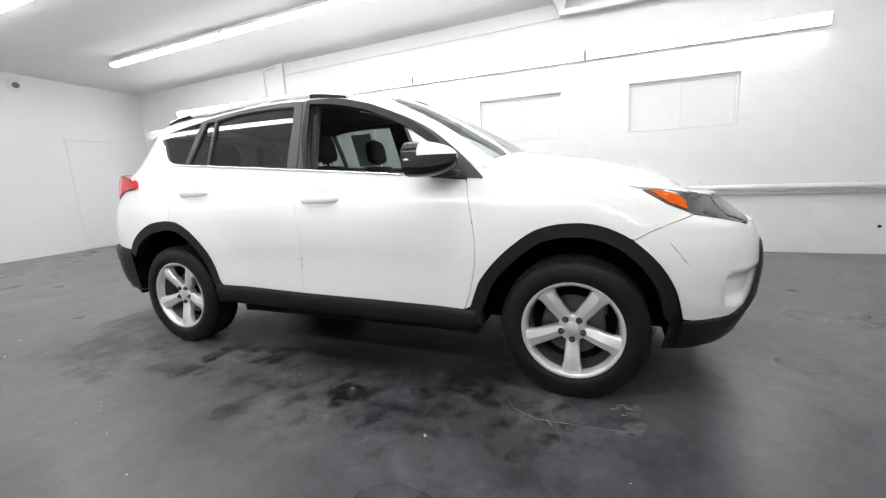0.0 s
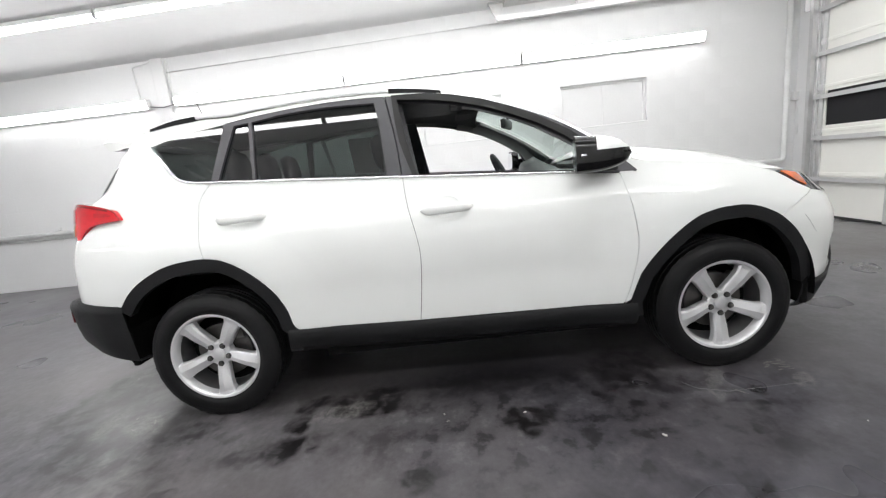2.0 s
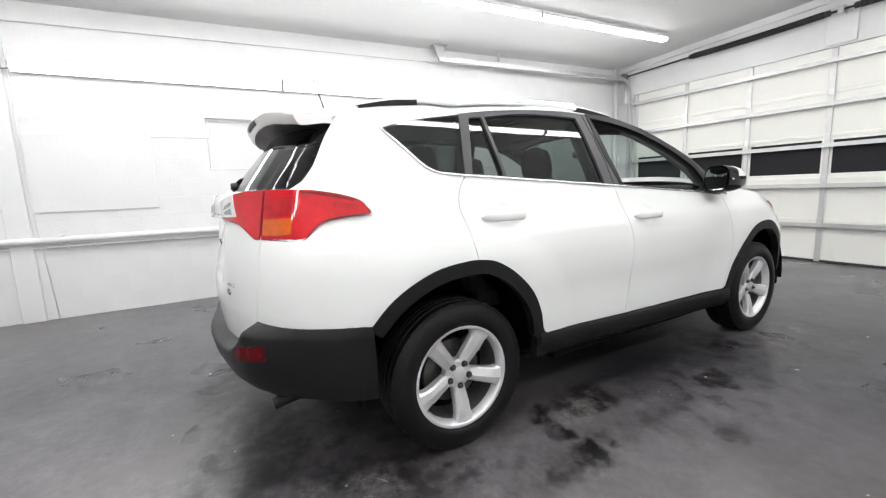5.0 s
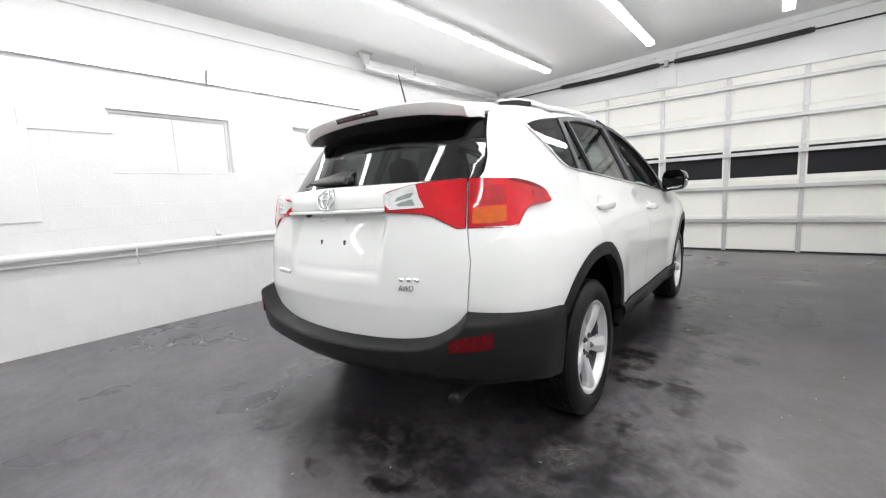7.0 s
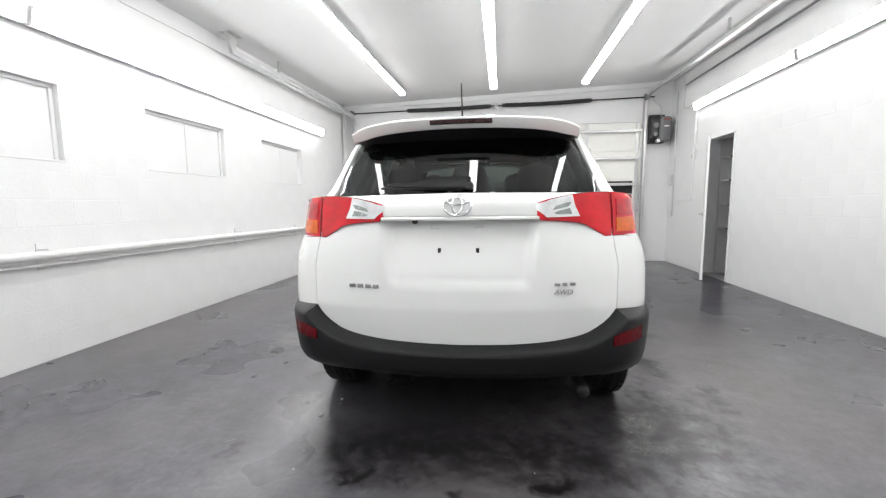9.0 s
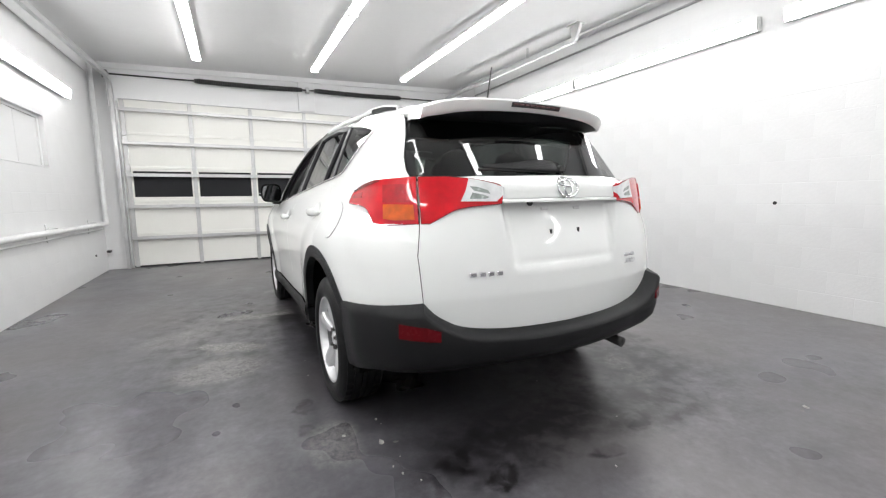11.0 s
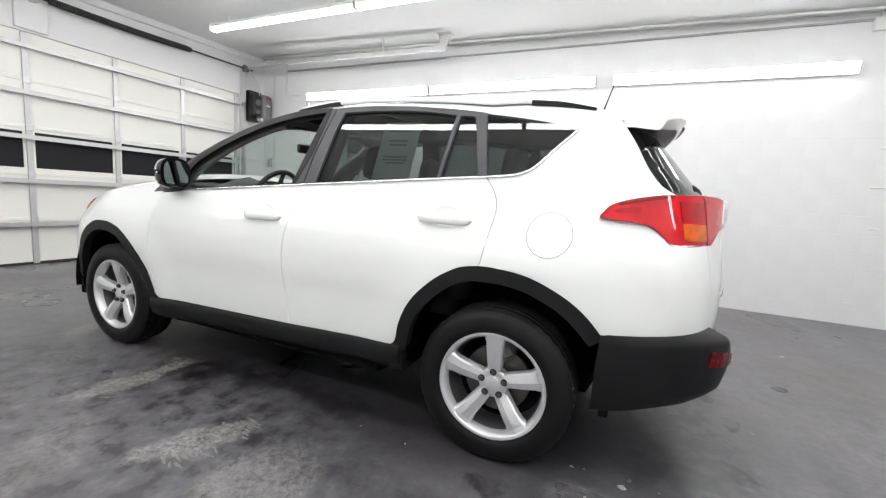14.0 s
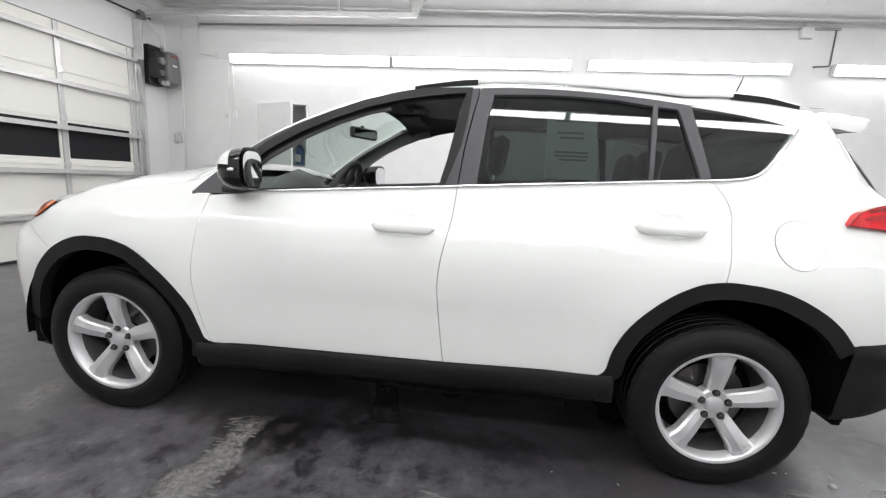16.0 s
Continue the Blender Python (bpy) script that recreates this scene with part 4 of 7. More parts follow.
def smooth_table(zs, vs, win=37):
    """A gently smoothed table, as a function."""
    zz = np.linspace(zs[0] - 0.1, zs[-1] + 0.1, 500)
    vv = np.interp(zz, zs, vs)
    k = np.hanning(win)
    k /= k.sum()
    vv = np.convolve(np.pad(vv, win // 2, mode="edge"), k, "valid")
    return lambda z: np.interp(z, zz, vv)


def sstep(a, b, x):
    t = np.clip((x - a) / (b - a), 0, 1)
    return t * t * (3 - 2 * t)


W_OF = smooth_table([0.25, 0.46, 0.70, 0.86, 0.95, 1.00, 1.07, 1.16, 1.30, 1.47, 1.60], [0.893, 0.905, 0.924, 0.927, 0.914, 0.890, 0.856, 0.822, 0.764, 0.685, 0.619])
LEAN_C = smooth_table([0.5, 0.7, 0.85, 1.05, 1.15, 1.18, 1.21, 1.30, 1.40, 1.50, 1.60], [0.0, -0.025, -0.02, 0.0, 0.008, 0.022, 0.085, 0.185, 0.29, 0.395, 0.50], 17)
LEAN_K = smooth_table([0.5, 0.7, 0.85, 1.05, 1.15, 1.19, 1.22, 1.30, 1.43, 1.51, 1.60], [-0.02, -0.035, -0.02, 0.01, 0.045, 0.085, 0.15, 0.200, 0.262, 0.305, 0.36], 23)
LEAN_F = smooth_table([0.3, 0.45, 0.6, 0.73, 0.82, 0.87, 0.94, 1.0, 1.1], [-0.07, -0.02, -0.016, -0.030, -0.072, -0.138, -0.20, -0.27, -0.36], 23)


def recess(x, z):
    """The number plate hollow of the tailgate, inwards."""
    side = 0.335 - (1.085 - z) * 0.12
    m = sstep(side + 0.02, side - 0.035, np.abs(x)) * sstep(0.79, 0.84, z) * sstep(1.092, 1.082, z)
    return m * (0.012 + 0.035 * sstep(0.82, 1.08, z))


def body(u, z, hollow=True):
    """The point of the half body (x >= 0) at u along its plan and at height z."""
    u, z = np.asarray(u, float), np.asarray(z, float)
    cx, cy = np.interp(np.abs(u), PU, PX) * np.sign(u + 1e-9), np.interp(np.abs(u), PU, PY)
    g = W_OF(z) / 0.905
    # wheel arch swell
    sw = 0.0
    for hy in (-1.33, 1.33):
        d = np.hypot(cy - hy, z - 0.36)
        sw = sw + 0.016 * sstep(0.72, 0.50, d)
    x = cx * g + sw * sstep(0.6, 0.85, np.abs(cx)) * np.sign(cx)
    # shallow hollow along the doors below the shoulder
    x = x - np.sign(cx) * 0.007 * np.exp(-(((z - 0.62) / 0.10) ** 2)) * sstep(-1.0, -0.7, cy) * sstep(0.95, 0.6, cy)
    wr = sstep(-1.15, -1.9, cy)
    mix = sstep(0.70, 0.40, np.abs(cx))
    y = cy + wr * (LEAN_C(z) * mix + LEAN_K(z) * (1 - mix)) + sstep(1.2, 1.9, cy) * LEAN_F(z)
    y = y + recess(x, z) * sstep(-1.9, -2.0, cy)
    fog = sstep(0.765, 0.735, np.abs(x)) * sstep(0.43, 0.50, z) * sstep(0.605, 0.575, z) * sstep(1.80, 1.92, cy)
    low_edge = 0.390 + 0.30 * sstep(0.22, 0.62, (np.abs(u) - U_LIP) / (UMAX - U_LIP))
    y = y - 0.030 * fog * sstep(low_edge + 0.005, low_edge + 0.07, z) * hollow
    return np.stack([x, y, z], -1)


def normal_of(surf, a, b, h=2e-3):
    da = surf(a + h, b) - surf(a - h, b)
    db = surf(a, b + h) - surf(a, b - h)
    n = np.cross(da, db)
    return n / np.maximum(np.linalg.norm(n, axis=-1, keepdims=True), 1e-9)


UW = float(np.interp(-1.0, PY[:500], PU[:500]))


def u_of_y(y, z):
    lo, hi = np.full_like(np.asarray(y, float), 0.0), np.full_like(np.asarray(y, float), UMAX)
    for _ in range(40):
        mid = (lo + hi) / 2
        up = body(mid, z)[..., 1] < y
        lo, hi = np.where(up, mid, lo), np.where(up, hi, mid)
    return (lo + hi) / 2


def u_of_x(x, z):
    """On the rear end: u at half width x."""
    lo, hi = np.full_like(np.asarray(x, float), 0.0), np.full_like(np.asarray(x, float), UW)
    for _ in range(40):
        mid = (lo + hi) / 2
        up = body(mid, z)[..., 0] < x
        lo, hi = np.where(up, mid, lo), np.where(up, hi, mid)
    return (lo + hi) / 2


def front_line(pts):
    """(x, z) points of the front end, x >= 0, to (u, z)."""
    p = resample(pts, 0.02, closed=False)
    lo, hi = np.full(len(p), UMAX * 0.75), np.full(len(p), UMAX)
    for _ in range(40):
        mid = (lo + hi) / 2
        up = body(mid, p[:, 1])[..., 0] > p[:, 0]
        lo, hi = np.where(up, mid, lo), np.where(up, hi, mid)
    return [(float(u), float(z)) for u, z in zip((lo + hi) / 2, p[:, 1])]


def resample(pts, step, closed=True):
    out = []
    n = len(pts)
    for i in range(n if closed else n - 1):
        a, b = np.array(pts[i], float), np.array(pts[(i + 1) % n], float)
        k = max(1, int(np.ceil(np.linalg.norm(b - a) / step)))
        for j in range(k):
            out.append(a + (b - a) * j / k)
    if not closed:
        out.append(np.array(pts[-1], float))
    return np.array(out)


def curved(pts, n=6, closed=False):
    """A smooth line through points."""
    p = np.array(pts, float)
    m = len(p)
    out = []
    for i in range(m if closed else m - 1):
        p0 = p[(i - 1) % m] if closed or i else 2 * p[0] - p[1]
        p1, p2 = p[i], p[(i + 1) % m]
        p3 = p[(i + 2) % m] if closed or i + 2 < m else 2 * p[-1] - p[-2]
        for t in np.arange(n) / n:
            out.append(0.5 * (2 * p1 + (p2 - p0) * t + (2 * p0 - 5 * p1 + 4 * p2 - p3) * t * t + (3 * p1 - p0 - 3 * p2 + p3) * t ** 3))
    if not closed:
        out.append(p[-1])
    return [tuple(v) for v in out]


def inside(poly, pts):
    x, y = pts[:, 0], pts[:, 1]
    r = np.zeros(len(pts), bool)
    px, py = poly[:, 0], poly[:, 1]
    j = len(poly) - 1
    for i in range(len(poly)):
        c = (py[i] > y) != (py[j] > y)
        with np.errstate(divide="ignore", invalid="ignore"):
            xi = (px[j] - px[i]) * (y - py[i]) / (py[j] - py[i] + 1e-15) + px[i]
        r ^= c & (x < xi)
        j = i
    return r


def surface_panel(name, outline, mat, parent, surf, label="", holes=(), step=0.03, out=0.0, rim=0.015, mirror=False, both=False, crown=0.0):
    """A sheet on a surface inside an outline in its two parameters, with holes, a turned-in rim and the surface's own normals."""
    loops = [resample(outline, step)] + [resample(h, step) for h in holes]
    verts = np.vstack(loops)
    edges, k = [], 0
    for lp in loops:
        edges += [(k + i, k + (i + 1) % len(lp)) for i in range(len(lp))]
        k += len(lp)
    lo, hi = loops[0].min(0), loops[0].max(0)
    ga, gb = np.meshgrid(np.arange(lo[0] + step * 0.5, hi[0], step), np.arange(lo[1] + step * 0.5, hi[1], step), indexing="ij")
    gp = np.stack([ga.ravel(), gb.ravel()], 1)
    keep = inside(loops[0], gp)
    for lp in loops[1:]:
        keep &= ~inside(lp, gp)
    gp = gp[keep]
    if len(gp):
        d = np.min(((gp[:, None, :] - verts[None]) ** 2).sum(-1), 1)
        gp = gp[d > (step * 0.45) ** 2]
    allp = np.vstack([verts, gp]) if len(gp) else verts
    vo, eo, fo, *_ = _geo.delaunay_2d_cdt([Vector(p) for p in allp], edges, [], 0, 1e-7)
    V = np.array([tuple(v) for v in vo])
    F = np.array([tuple(f) for f in fo if len(f) == 3])
    c = V[F].mean(1)
    ok = inside(loops[0], c)
    for lp in loops[1:]:
        ok &= ~inside(lp, c)
    F = F[ok]
    P = surf(V[:, 0], V[:, 1])
    N = normal_of(surf, V[:, 0], V[:, 1])
    # outwards: away from the car's axis
    ref = np.array([0.0, 0.0, 0.7])
    flip = np.sign(((P - ref) * N).sum(-1).mean())
    N = N * flip
    P = P + N * out
    if crown:
        d = np.sqrt(np.min(((V[:, None, :] - verts[None]) ** 2).sum(-1), 1))
        P = P - N * (crown * (1 - np.clip(d / 0.03, 0, 1)) ** 2)[:, None]
    a, b, cc = P[F[:, 0]], P[F[:, 1]], P[F[:, 2]]
    fn = np.cross(b - a, cc - a)
    bad = (fn * N[F[:, 0]]).sum(-1) < 0
    F[bad] = F[bad][:, ::-1]
    count = {}
    for t in F:
        for i in range(3):
            e = (int(t[i]), int(t[(i + 1) % 3]))
            count[e] = 1
    border = [e for e in count if (e[1], e[0]) not in count]
    faces = [tuple(t) for t in F]
    Pv, Nv = list(P), list(N)
    if rim:
        idx = {}
        for e in border:
            for v in e:
                if v not in idx:
                    idx[v] = len(Pv)
                    Pv.append(P[v])
                    Nv.append(N[v])
                    Pv.append(P[v] - N[v] * rim)
                    Nv.append(N[v])
        for x, y in border:
            faces.append((idx[x], idx[x] + 1, idx[y] + 1, idx[y]))
            # sideways normals for the rim
            dr = np.cross(P[y] - P[x], N[x])
            dr = dr / max(np.linalg.norm(dr), 1e-9)
            for v in (x, y):
                Nv[idx[v]] = Nv[idx[v] + 1] = dr
    Pv, Nv = np.array(Pv), np.array(Nv)
    if mirror:
        Pv = Pv * (-1, 1, 1)
        Nv = Nv * (-1, 1, 1)
        faces = [f[::-1] for f in faces]
    return mesh_object(name, Pv, faces, mat, parent, label, smooth=True, normals=Nv)


def side_line(pts):
    """(y, z) points of the side to (u, z)."""
    p = resample(pts, 0.02, closed=False)
    return [(float(u), float(z)) for u, z in zip(u_of_y(p[:, 0], p[:, 1]), p[:, 1])]


def rear_line(pts):
    """(x, z) points of the rear end, x >= 0, to (u, z)."""
    p = resample(pts, 0.02, closed=False)
    return [(float(u), float(z)) for u, z in zip(u_of_x(p[:, 0], p[:, 1]), p[:, 1])]


def lamp_z(z):
    return 1.03 + (np.asarray(z, float) - 1.03) * 0.40


def lamp_surf(u, z):
    """The rear lamps stand more upright than the body behind them."""
    low = np.asarray(z, float) - 0.013
    q = np.array(body(u, lamp_z(low)))
    q[..., 2] = low
    return q


def lamp_side(pts):
    p = resample(pts, 0.02, closed=False)
    return [(float(u), float(z)) for u, z in zip(u_of_y(p[:, 0], lamp_z(p[:, 1])), p[:, 1])]


def lamp_rear(pts):
    p = resample(pts, 0.02, closed=False)
    return [(float(u), float(z)) for u, z in zip(u_of_x(p[:, 0], lamp_z(p[:, 1])), p[:, 1])]


car = empty("car", 0, 0, 0.006)
tagged(car, "white compact SUV with black cladding and tinted windows", "car")
car.rotation_euler = (0, radians(-0.4), radians(1.15))  # parked not quite square to the walls

# lines of the side, rear to front (y, z)
BELT = [(-1.215, 1.226), (-0.85, 1.198), (-0.236, 1.149), (0.15, 1.118), (0.57, 1.083), (0.83, 1.056)]
FRAME_TOP = curved([(-1.157, 1.524), (-1.01, 1.545), (-0.856, 1.560), (-0.703, 1.571), (-0.55, 1.576), (-0.397, 1.575), (-0.246, 1.566), (-0.096, 1.549), (0.051, 1.523), (0.195, 1.490), (0.336, 1.446), (0.472, 1.389), (0.604, 1.318), (0.70, 1.25), (0.80, 1.168), (0.873, 1.100), (0.902, 1.070)], 4)
R_SEAM = curved([(-1.250, 0.848), (-1.263, 0.914), (-1.274, 1.011), (-1.283, 1.095), (-1.263, 1.163), (-1.217, 1.226)], 5)
B_SEAM = curved([(-0.225, 0.423), (-0.205, 0.560), (-0.190, 0.690), (-0.186, 0.780), (-0.197, 0.879), (-0.225, 1.020), (-0.236, 1.149)], 5)
F_SEAM = curved([(0.812, 0.405), (0.844, 0.495), (0.873, 0.626), (0.881, 0.712), (0.876, 0.790), (0.860, 0.897), (0.845, 0.965), (0.828, 1.056)], 5)
R_ARCH = curved([(-1.757, 0.636), (-1.678, 0.722), (-1.590, 0.784), (-1.473, 0.836), (-1.362, 0.857), (-1.273, 0.856), (-1.175, 0.831), (-1.084, 0.781), (-0.999, 0.706), (-0.941, 0.630), (-0.901, 0.538), (-0.879, 0.470), (-0.852, 0.443)], 5)
F_ARCH = curved([(0.836, 0.408), (0.872, 0.477), (0.922, 0.562), (0.990, 0.646), (1.070, 0.722), (1.163, 0.788), (1.268, 0.832), (1.361, 0.845), (1.455, 0.830), (1.553, 0.786), (1.629, 0.726), (1.697, 0.650), (1.749, 0.562), (1.772, 0.484), (1.791, 0.412)], 5)


def swell(line, hy, d, front):
    """Push one flank of an arch outwards from its hub."""
    out = []
    for y, z in line:
        w = np.clip((hy - y if front else y - hy) / 0.15, 0, 1) * np.clip((z - 0.43) / 0.12, 0, 1)
        r = math.hypot(y - hy, z - 0.36)
        out.append((y + (y - hy) / r * d * w, z + (z - 0.36) / r * d * w))
    return out


F_ARCH = swell(F_ARCH, 1.33, 0.020, True)
R_ARCH = swell(R_ARCH, -1.33, 0.016, False)
FENDER_TOP = curved([(0.80, 1.172), (0.87, 1.125), (0.95, 1.100), (1.10, 1.080), (1.30, 1.055), (1.45, 1.026), (1.555, 0.994), (1.64, 0.962)], 4)


def cut(line, a, b):
    """The stretch of a (y, z) line between two y values."""
    return [p for p in line if min(a, b) <= p[0] <= max(a, b)]


def back(line):
    return list(line)[::-1]


def shift(line, dy, dz=0.0):
    return [(y + dy, z + dz) for y, z in line]


G = 0.0014  # half a shut line


def zb(y):
    return float(np.interp(y, [p[0] for p in BELT], [p[1] for p in BELT]))


def inflate(poly, d):
    """A closed outline moved outwards by d."""
    p = np.array(poly, float)
    e = np.roll(p, -1, 0) - p
    n = np.stack([e[:, 1], -e[:, 0]], 1)
    n /= np.linalg.norm(n, axis=1, keepdims=True)
    area = np.sum(p[:, 0] * np.roll(p[:, 1], -1) - np.roll(p[:, 0], -1) * p[:, 1])
    m = n + np.roll(n, 1, 0)
    m /= np.maximum(np.linalg.norm(m, axis=1, keepdims=True), 1e-6)
    return [tuple(q) for q in p + m * d * (1 if area > 0 else -1)]


def handle_cup(yc, zc):
    """Closed outline of the finger hollow behind a door handle."""
    return [(yc + 0.072 * math.cos(a), zc + 0.008 + 0.050 * math.sin(a)) for a in np.linspace(0, 2 * math.pi, 25)]


def pane_surf(y, z):
    """Side glass: the plan's width at y, leaning in with height only."""
    y, z = np.asarray(y, float), np.asarray(z, float)
    return np.stack([np.interp(y, PY, PX) * W_OF(z) / 0.905, y, z], -1)


def make_side(mir):
    s = -1 if mir else 1
    K = dict(parent=car, surf=body, mirror=mir)
    KP = dict(parent=car, surf=pane_surf, mirror=mir)
    belt = lambda a, b, d: [(y, zb(y) + d) for y in np.linspace(a, b, 12)]
    # front door
    ol = back(shift(B_SEAM, G)) + [(0.3, 0.4145), (0.806, 0.4045)] + shift(F_SEAM, -G)[1:-1] + belt(0.824, -0.232, -0.004)
    fd = surface_panel("front_door", side_line(ol), M_WHITE, label="white front door with its window down", holes=[side_line(handle_cup(-0.034, 0.978))[:-1]], step=0.035, **K)
    # rear door, cut round the wheel arch
    arch = [p for p in R_ARCH if p[0] > -1.246]
    ol = shift(B_SEAM, -G)[::-1] + [(-0.55, 0.434)] + back(arch) + shift(R_SEAM, G)[1:-1] + belt(-1.212, -0.240, -0.004)
    rd = surface_panel("rear_door", side_line(ol), M_WHITE, label="white rear door", holes=[side_line(handle_cup(-1.060, 1.037))[:-1]], step=0.035, **K)
    # quarter panel with the quarter window and up to the rear glass
    archq = [p for p in R_ARCH if p[0] < -1.249]
    top = [(-1.155, 1.526), (-1.30, 1.545), (-1.50, 1.533), (-1.66, 1.515)]
    qw = curved([(-1.556, 1.447), (-1.496, 1.380), (-1.443, 1.319), (-1.399, 1.272), (-1.351, 1.248), (-1.298, 1.238), (-1.217, 1.229)], 4) + [(-1.157, 1.5225)] + curved([(-1.157, 1.5225), (-1.24, 1.511), (-1.348, 1.495), (-1.472, 1.472), (-1.556, 1.447)], 4)[1:-1]
    ql = side_line(back(shift(R_SEAM, -G))[1:] + archq[::-1] + [(-1.765, 0.657), (-1.90, 0.668)])
    ql += rear_line([(0.6808, 0.692), (0.6898, 0.88), (0.6648, 1.03), (0.6518, 1.18)])
    ql += rear_line([(0.645, 1.21), (0.632, 1.29), (0.596, 1.40), (0.57, 1.50)])
    ql += side_line(back(top) + [(-1.157, 1.5225)])
    ql += side_line(curved([(-1.157, 1.5225), (-1.24, 1.511), (-1.348, 1.495), (-1.472, 1.472), (-1.556, 1.447)], 4)[1:])
    ql += side_line(curved([(-1.556, 1.447), (-1.496, 1.380), (-1.443, 1.319), (-1.399, 1.272), (-1.351, 1.248), (-1.298, 1.238), (-1.217, 1.229)], 4))[1:]
    qp = surface_panel("quarter_panel", ql, M_WHITE, label="white rear quarter panel", step=0.035, **K)
    # fender
    fa = [p for p in F_ARCH if p[0] < 1.578]
    ol = shift(F_SEAM, G)[::-1] + fa[1:] + [(1.584, 0.770), (1.64, 0.801), (1.715, 0.831), (1.815, 0.866)] + [(1.715, 0.910), (1.615, 0.974)] + back([p for p in FENDER_TOP if p[0] < 1.56]) + [(0.80, 1.166), (0.83, 1.10)]
    surface_panel("front_fender", side_line(ol), M_WHITE, label="white front fender", step=0.035, **K)
    # black window frames with openings
    ft = cut(FRAME_TOP, -0.292, 0.91)
    bgap = [(-0.297, 1.569), (-0.271, 1.435), (-0.250, 1.301), (-0.236, 1.149)]
    fopen = [(-0.238, 1.548), (-0.218, 1.427), (-0.203, 1.322), (-0.163, 1.149), (0.15, 1.124), (0.57, 1.089), (0.66, 1.081), (0.680, 1.166), (0.632, 1.234), (0.602, 1.262), (0.472, 1.344), (0.335, 1.411), (0.194, 1.467), (0.048, 1.507), (-0.072, 1.530)]
    ol = shift(bgap, 0.003) + belt(-0.233, 0.89, 0.002) + [(0.905, 1.052), (0.912, 1.060)] + back(ft)
    fr = surface_panel("front_window_frame", side_line(ol), M_FRAME, label="satin black window frame and pillar", holes=[side_line(fopen)], step=0.025, out=0.003, rim=0.035, **K)
    ft = cut(FRAME_TOP, -1.15, -0.300)
    main = [(-0.982, 1.214), (-0.62, 1.187), (-0.311, 1.163), (-0.322, 1.279), (-0.336, 1.442), (-0.356, 1.543), (-0.55, 1.549), (-0.672, 1.548), (-0.855, 1.538), (-1.006, 1.516)]
    small = [(-1.174, 1.233), (-0.997, 1.216), (-1.026, 1.514), (-1.104, 1.507)]
    ol = back(shift(bgap, -0.003)) + back(ft) + [(-1.155, 1.522), (-1.214, 1.232)] + belt(-1.21, -0.241, 0.002)
    rf = surface_panel("rear_window_frame", side_line(ol), M_FRAME, label="satin black window frame and pillar", holes=[side_line(main), side_line(small)], step=0.025, out=0.003, rim=0.04, **K)
    surface_panel("rear_window", main, M_TINT, label="dark privacy glass, closed", step=0.04, out=-0.010, rim=0, **KP)
    so, si = [(y, max(z, zb(y) + 0.007)) for y, z in inflate(fopen, 0.034)], inflate(fopen, -0.004)
    surface_panel("window_seal", side_line(so + [so[0]])[:-1], M_SEAL, fr, body, "black rubber window seal", holes=[side_line(si + [si[0]])[:-1]], step=0.03, out=0.006, rim=0.02, mirror=mir)
    surface_panel("rear_vent_window", small, M_TINT, label="small dark privacy glass", step=0.04, out=-0.010, rim=0, **KP)
    surface_panel("quarter_window", qw, M_TINT, label="dark quarter window glass", step=0.03, out=-0.003, rim=0, **KP)
    # bright line under the windows and round the quarter window
    pts = [(0.70, zb(0.70)), (0.57, 1.083), (0.15, 1.118), (-0.236, 1.149), (-0.85, 1.198), (-1.16, 1.222)]
    line = side_line(pts + curved([(-1.217, 1.226), (-1.298, 1.234), (-1.353, 1.244), (-1.403, 1.268), (-1.449, 1.316), (-1.502, 1.377), (-1.563, 1.447)], 4))
    la = np.array(line)
    p = body(la[:, 0], la[:, 1]) + normal_of(body, la[:, 0], la[:, 1]) * 0.004 * np.sign(1)
    nn = normal_of(body, la[:, 0], la[:, 1])
    nn = nn * np.sign(nn[:, :1])
    p = body(la[:, 0], la[:, 1]) + nn * 0.004
    tube("belt_moulding", p * (s, 1, 1), 0.0065, M_CHROME, car, "chrome moulding under the windows", sides=8)
    # handles
    for y0, name_parent in ((-0.164, fd), (-1.190, rd)):
        zc = 0.978 if y0 > -0.5 else 1.037
        yc = y0 + 0.130
        us = [u_of_y(np.array([yc + d]), np.array([zc]))[0] for d in np.linspace(-0.13, 0.13, 15)]
        base = body(np.array(us), np.full(15, zc))
        v, f = [], []
        for i, bp in enumerate(base):
            t = (i / 14) * 2 - 1
            lift = 0.040 * (1 - abs(t) ** 4)
            h = 0.019 * (1 - abs(t) ** 6) ** 0.5 + 0.004
            for a in np.linspace(0, 2 * math.pi, 10, endpoint=False):
                v.append(((bp[0] + lift - 0.004 + 0.010 * math.cos(a)) * s, bp[1], bp[2] + h * math.sin(a)))
        for i in range(14):
            for k in range(10):
                f.append((i * 10 + k, i * 10 + (k + 1) % 10, i * 10 + 10 + (k + 1) % 10, i * 10 + 10 + k))
        f += [tuple(range(10)), tuple(range(140, 150))]
        mesh_object("door_handle", v, f, M_WHITE, name_parent, "white pull handle", smooth=True)
        # finger hollow behind the handle
        th = np.linspace(0, 2 * math.pi, 24, endpoint=False)
        cup = [(yc + 0.072 * math.cos(a), zc + 0.008 + 0.050 * math.sin(a)) for a in th]
        cu = [(float(u_of_y(np.array([y]), np.array([z]))[0]), z) for y, z in cup]

        def hollow(a, b, yc=yc, zc=zc):
            q = body(a, b)
            r = np.hypot((q[..., 1] - yc) / 0.073, (b - zc - 0.008) / 0.051)
            dip = 0.012 * (1 - np.clip(r, 0, 1) ** 2)
            q = q.copy()
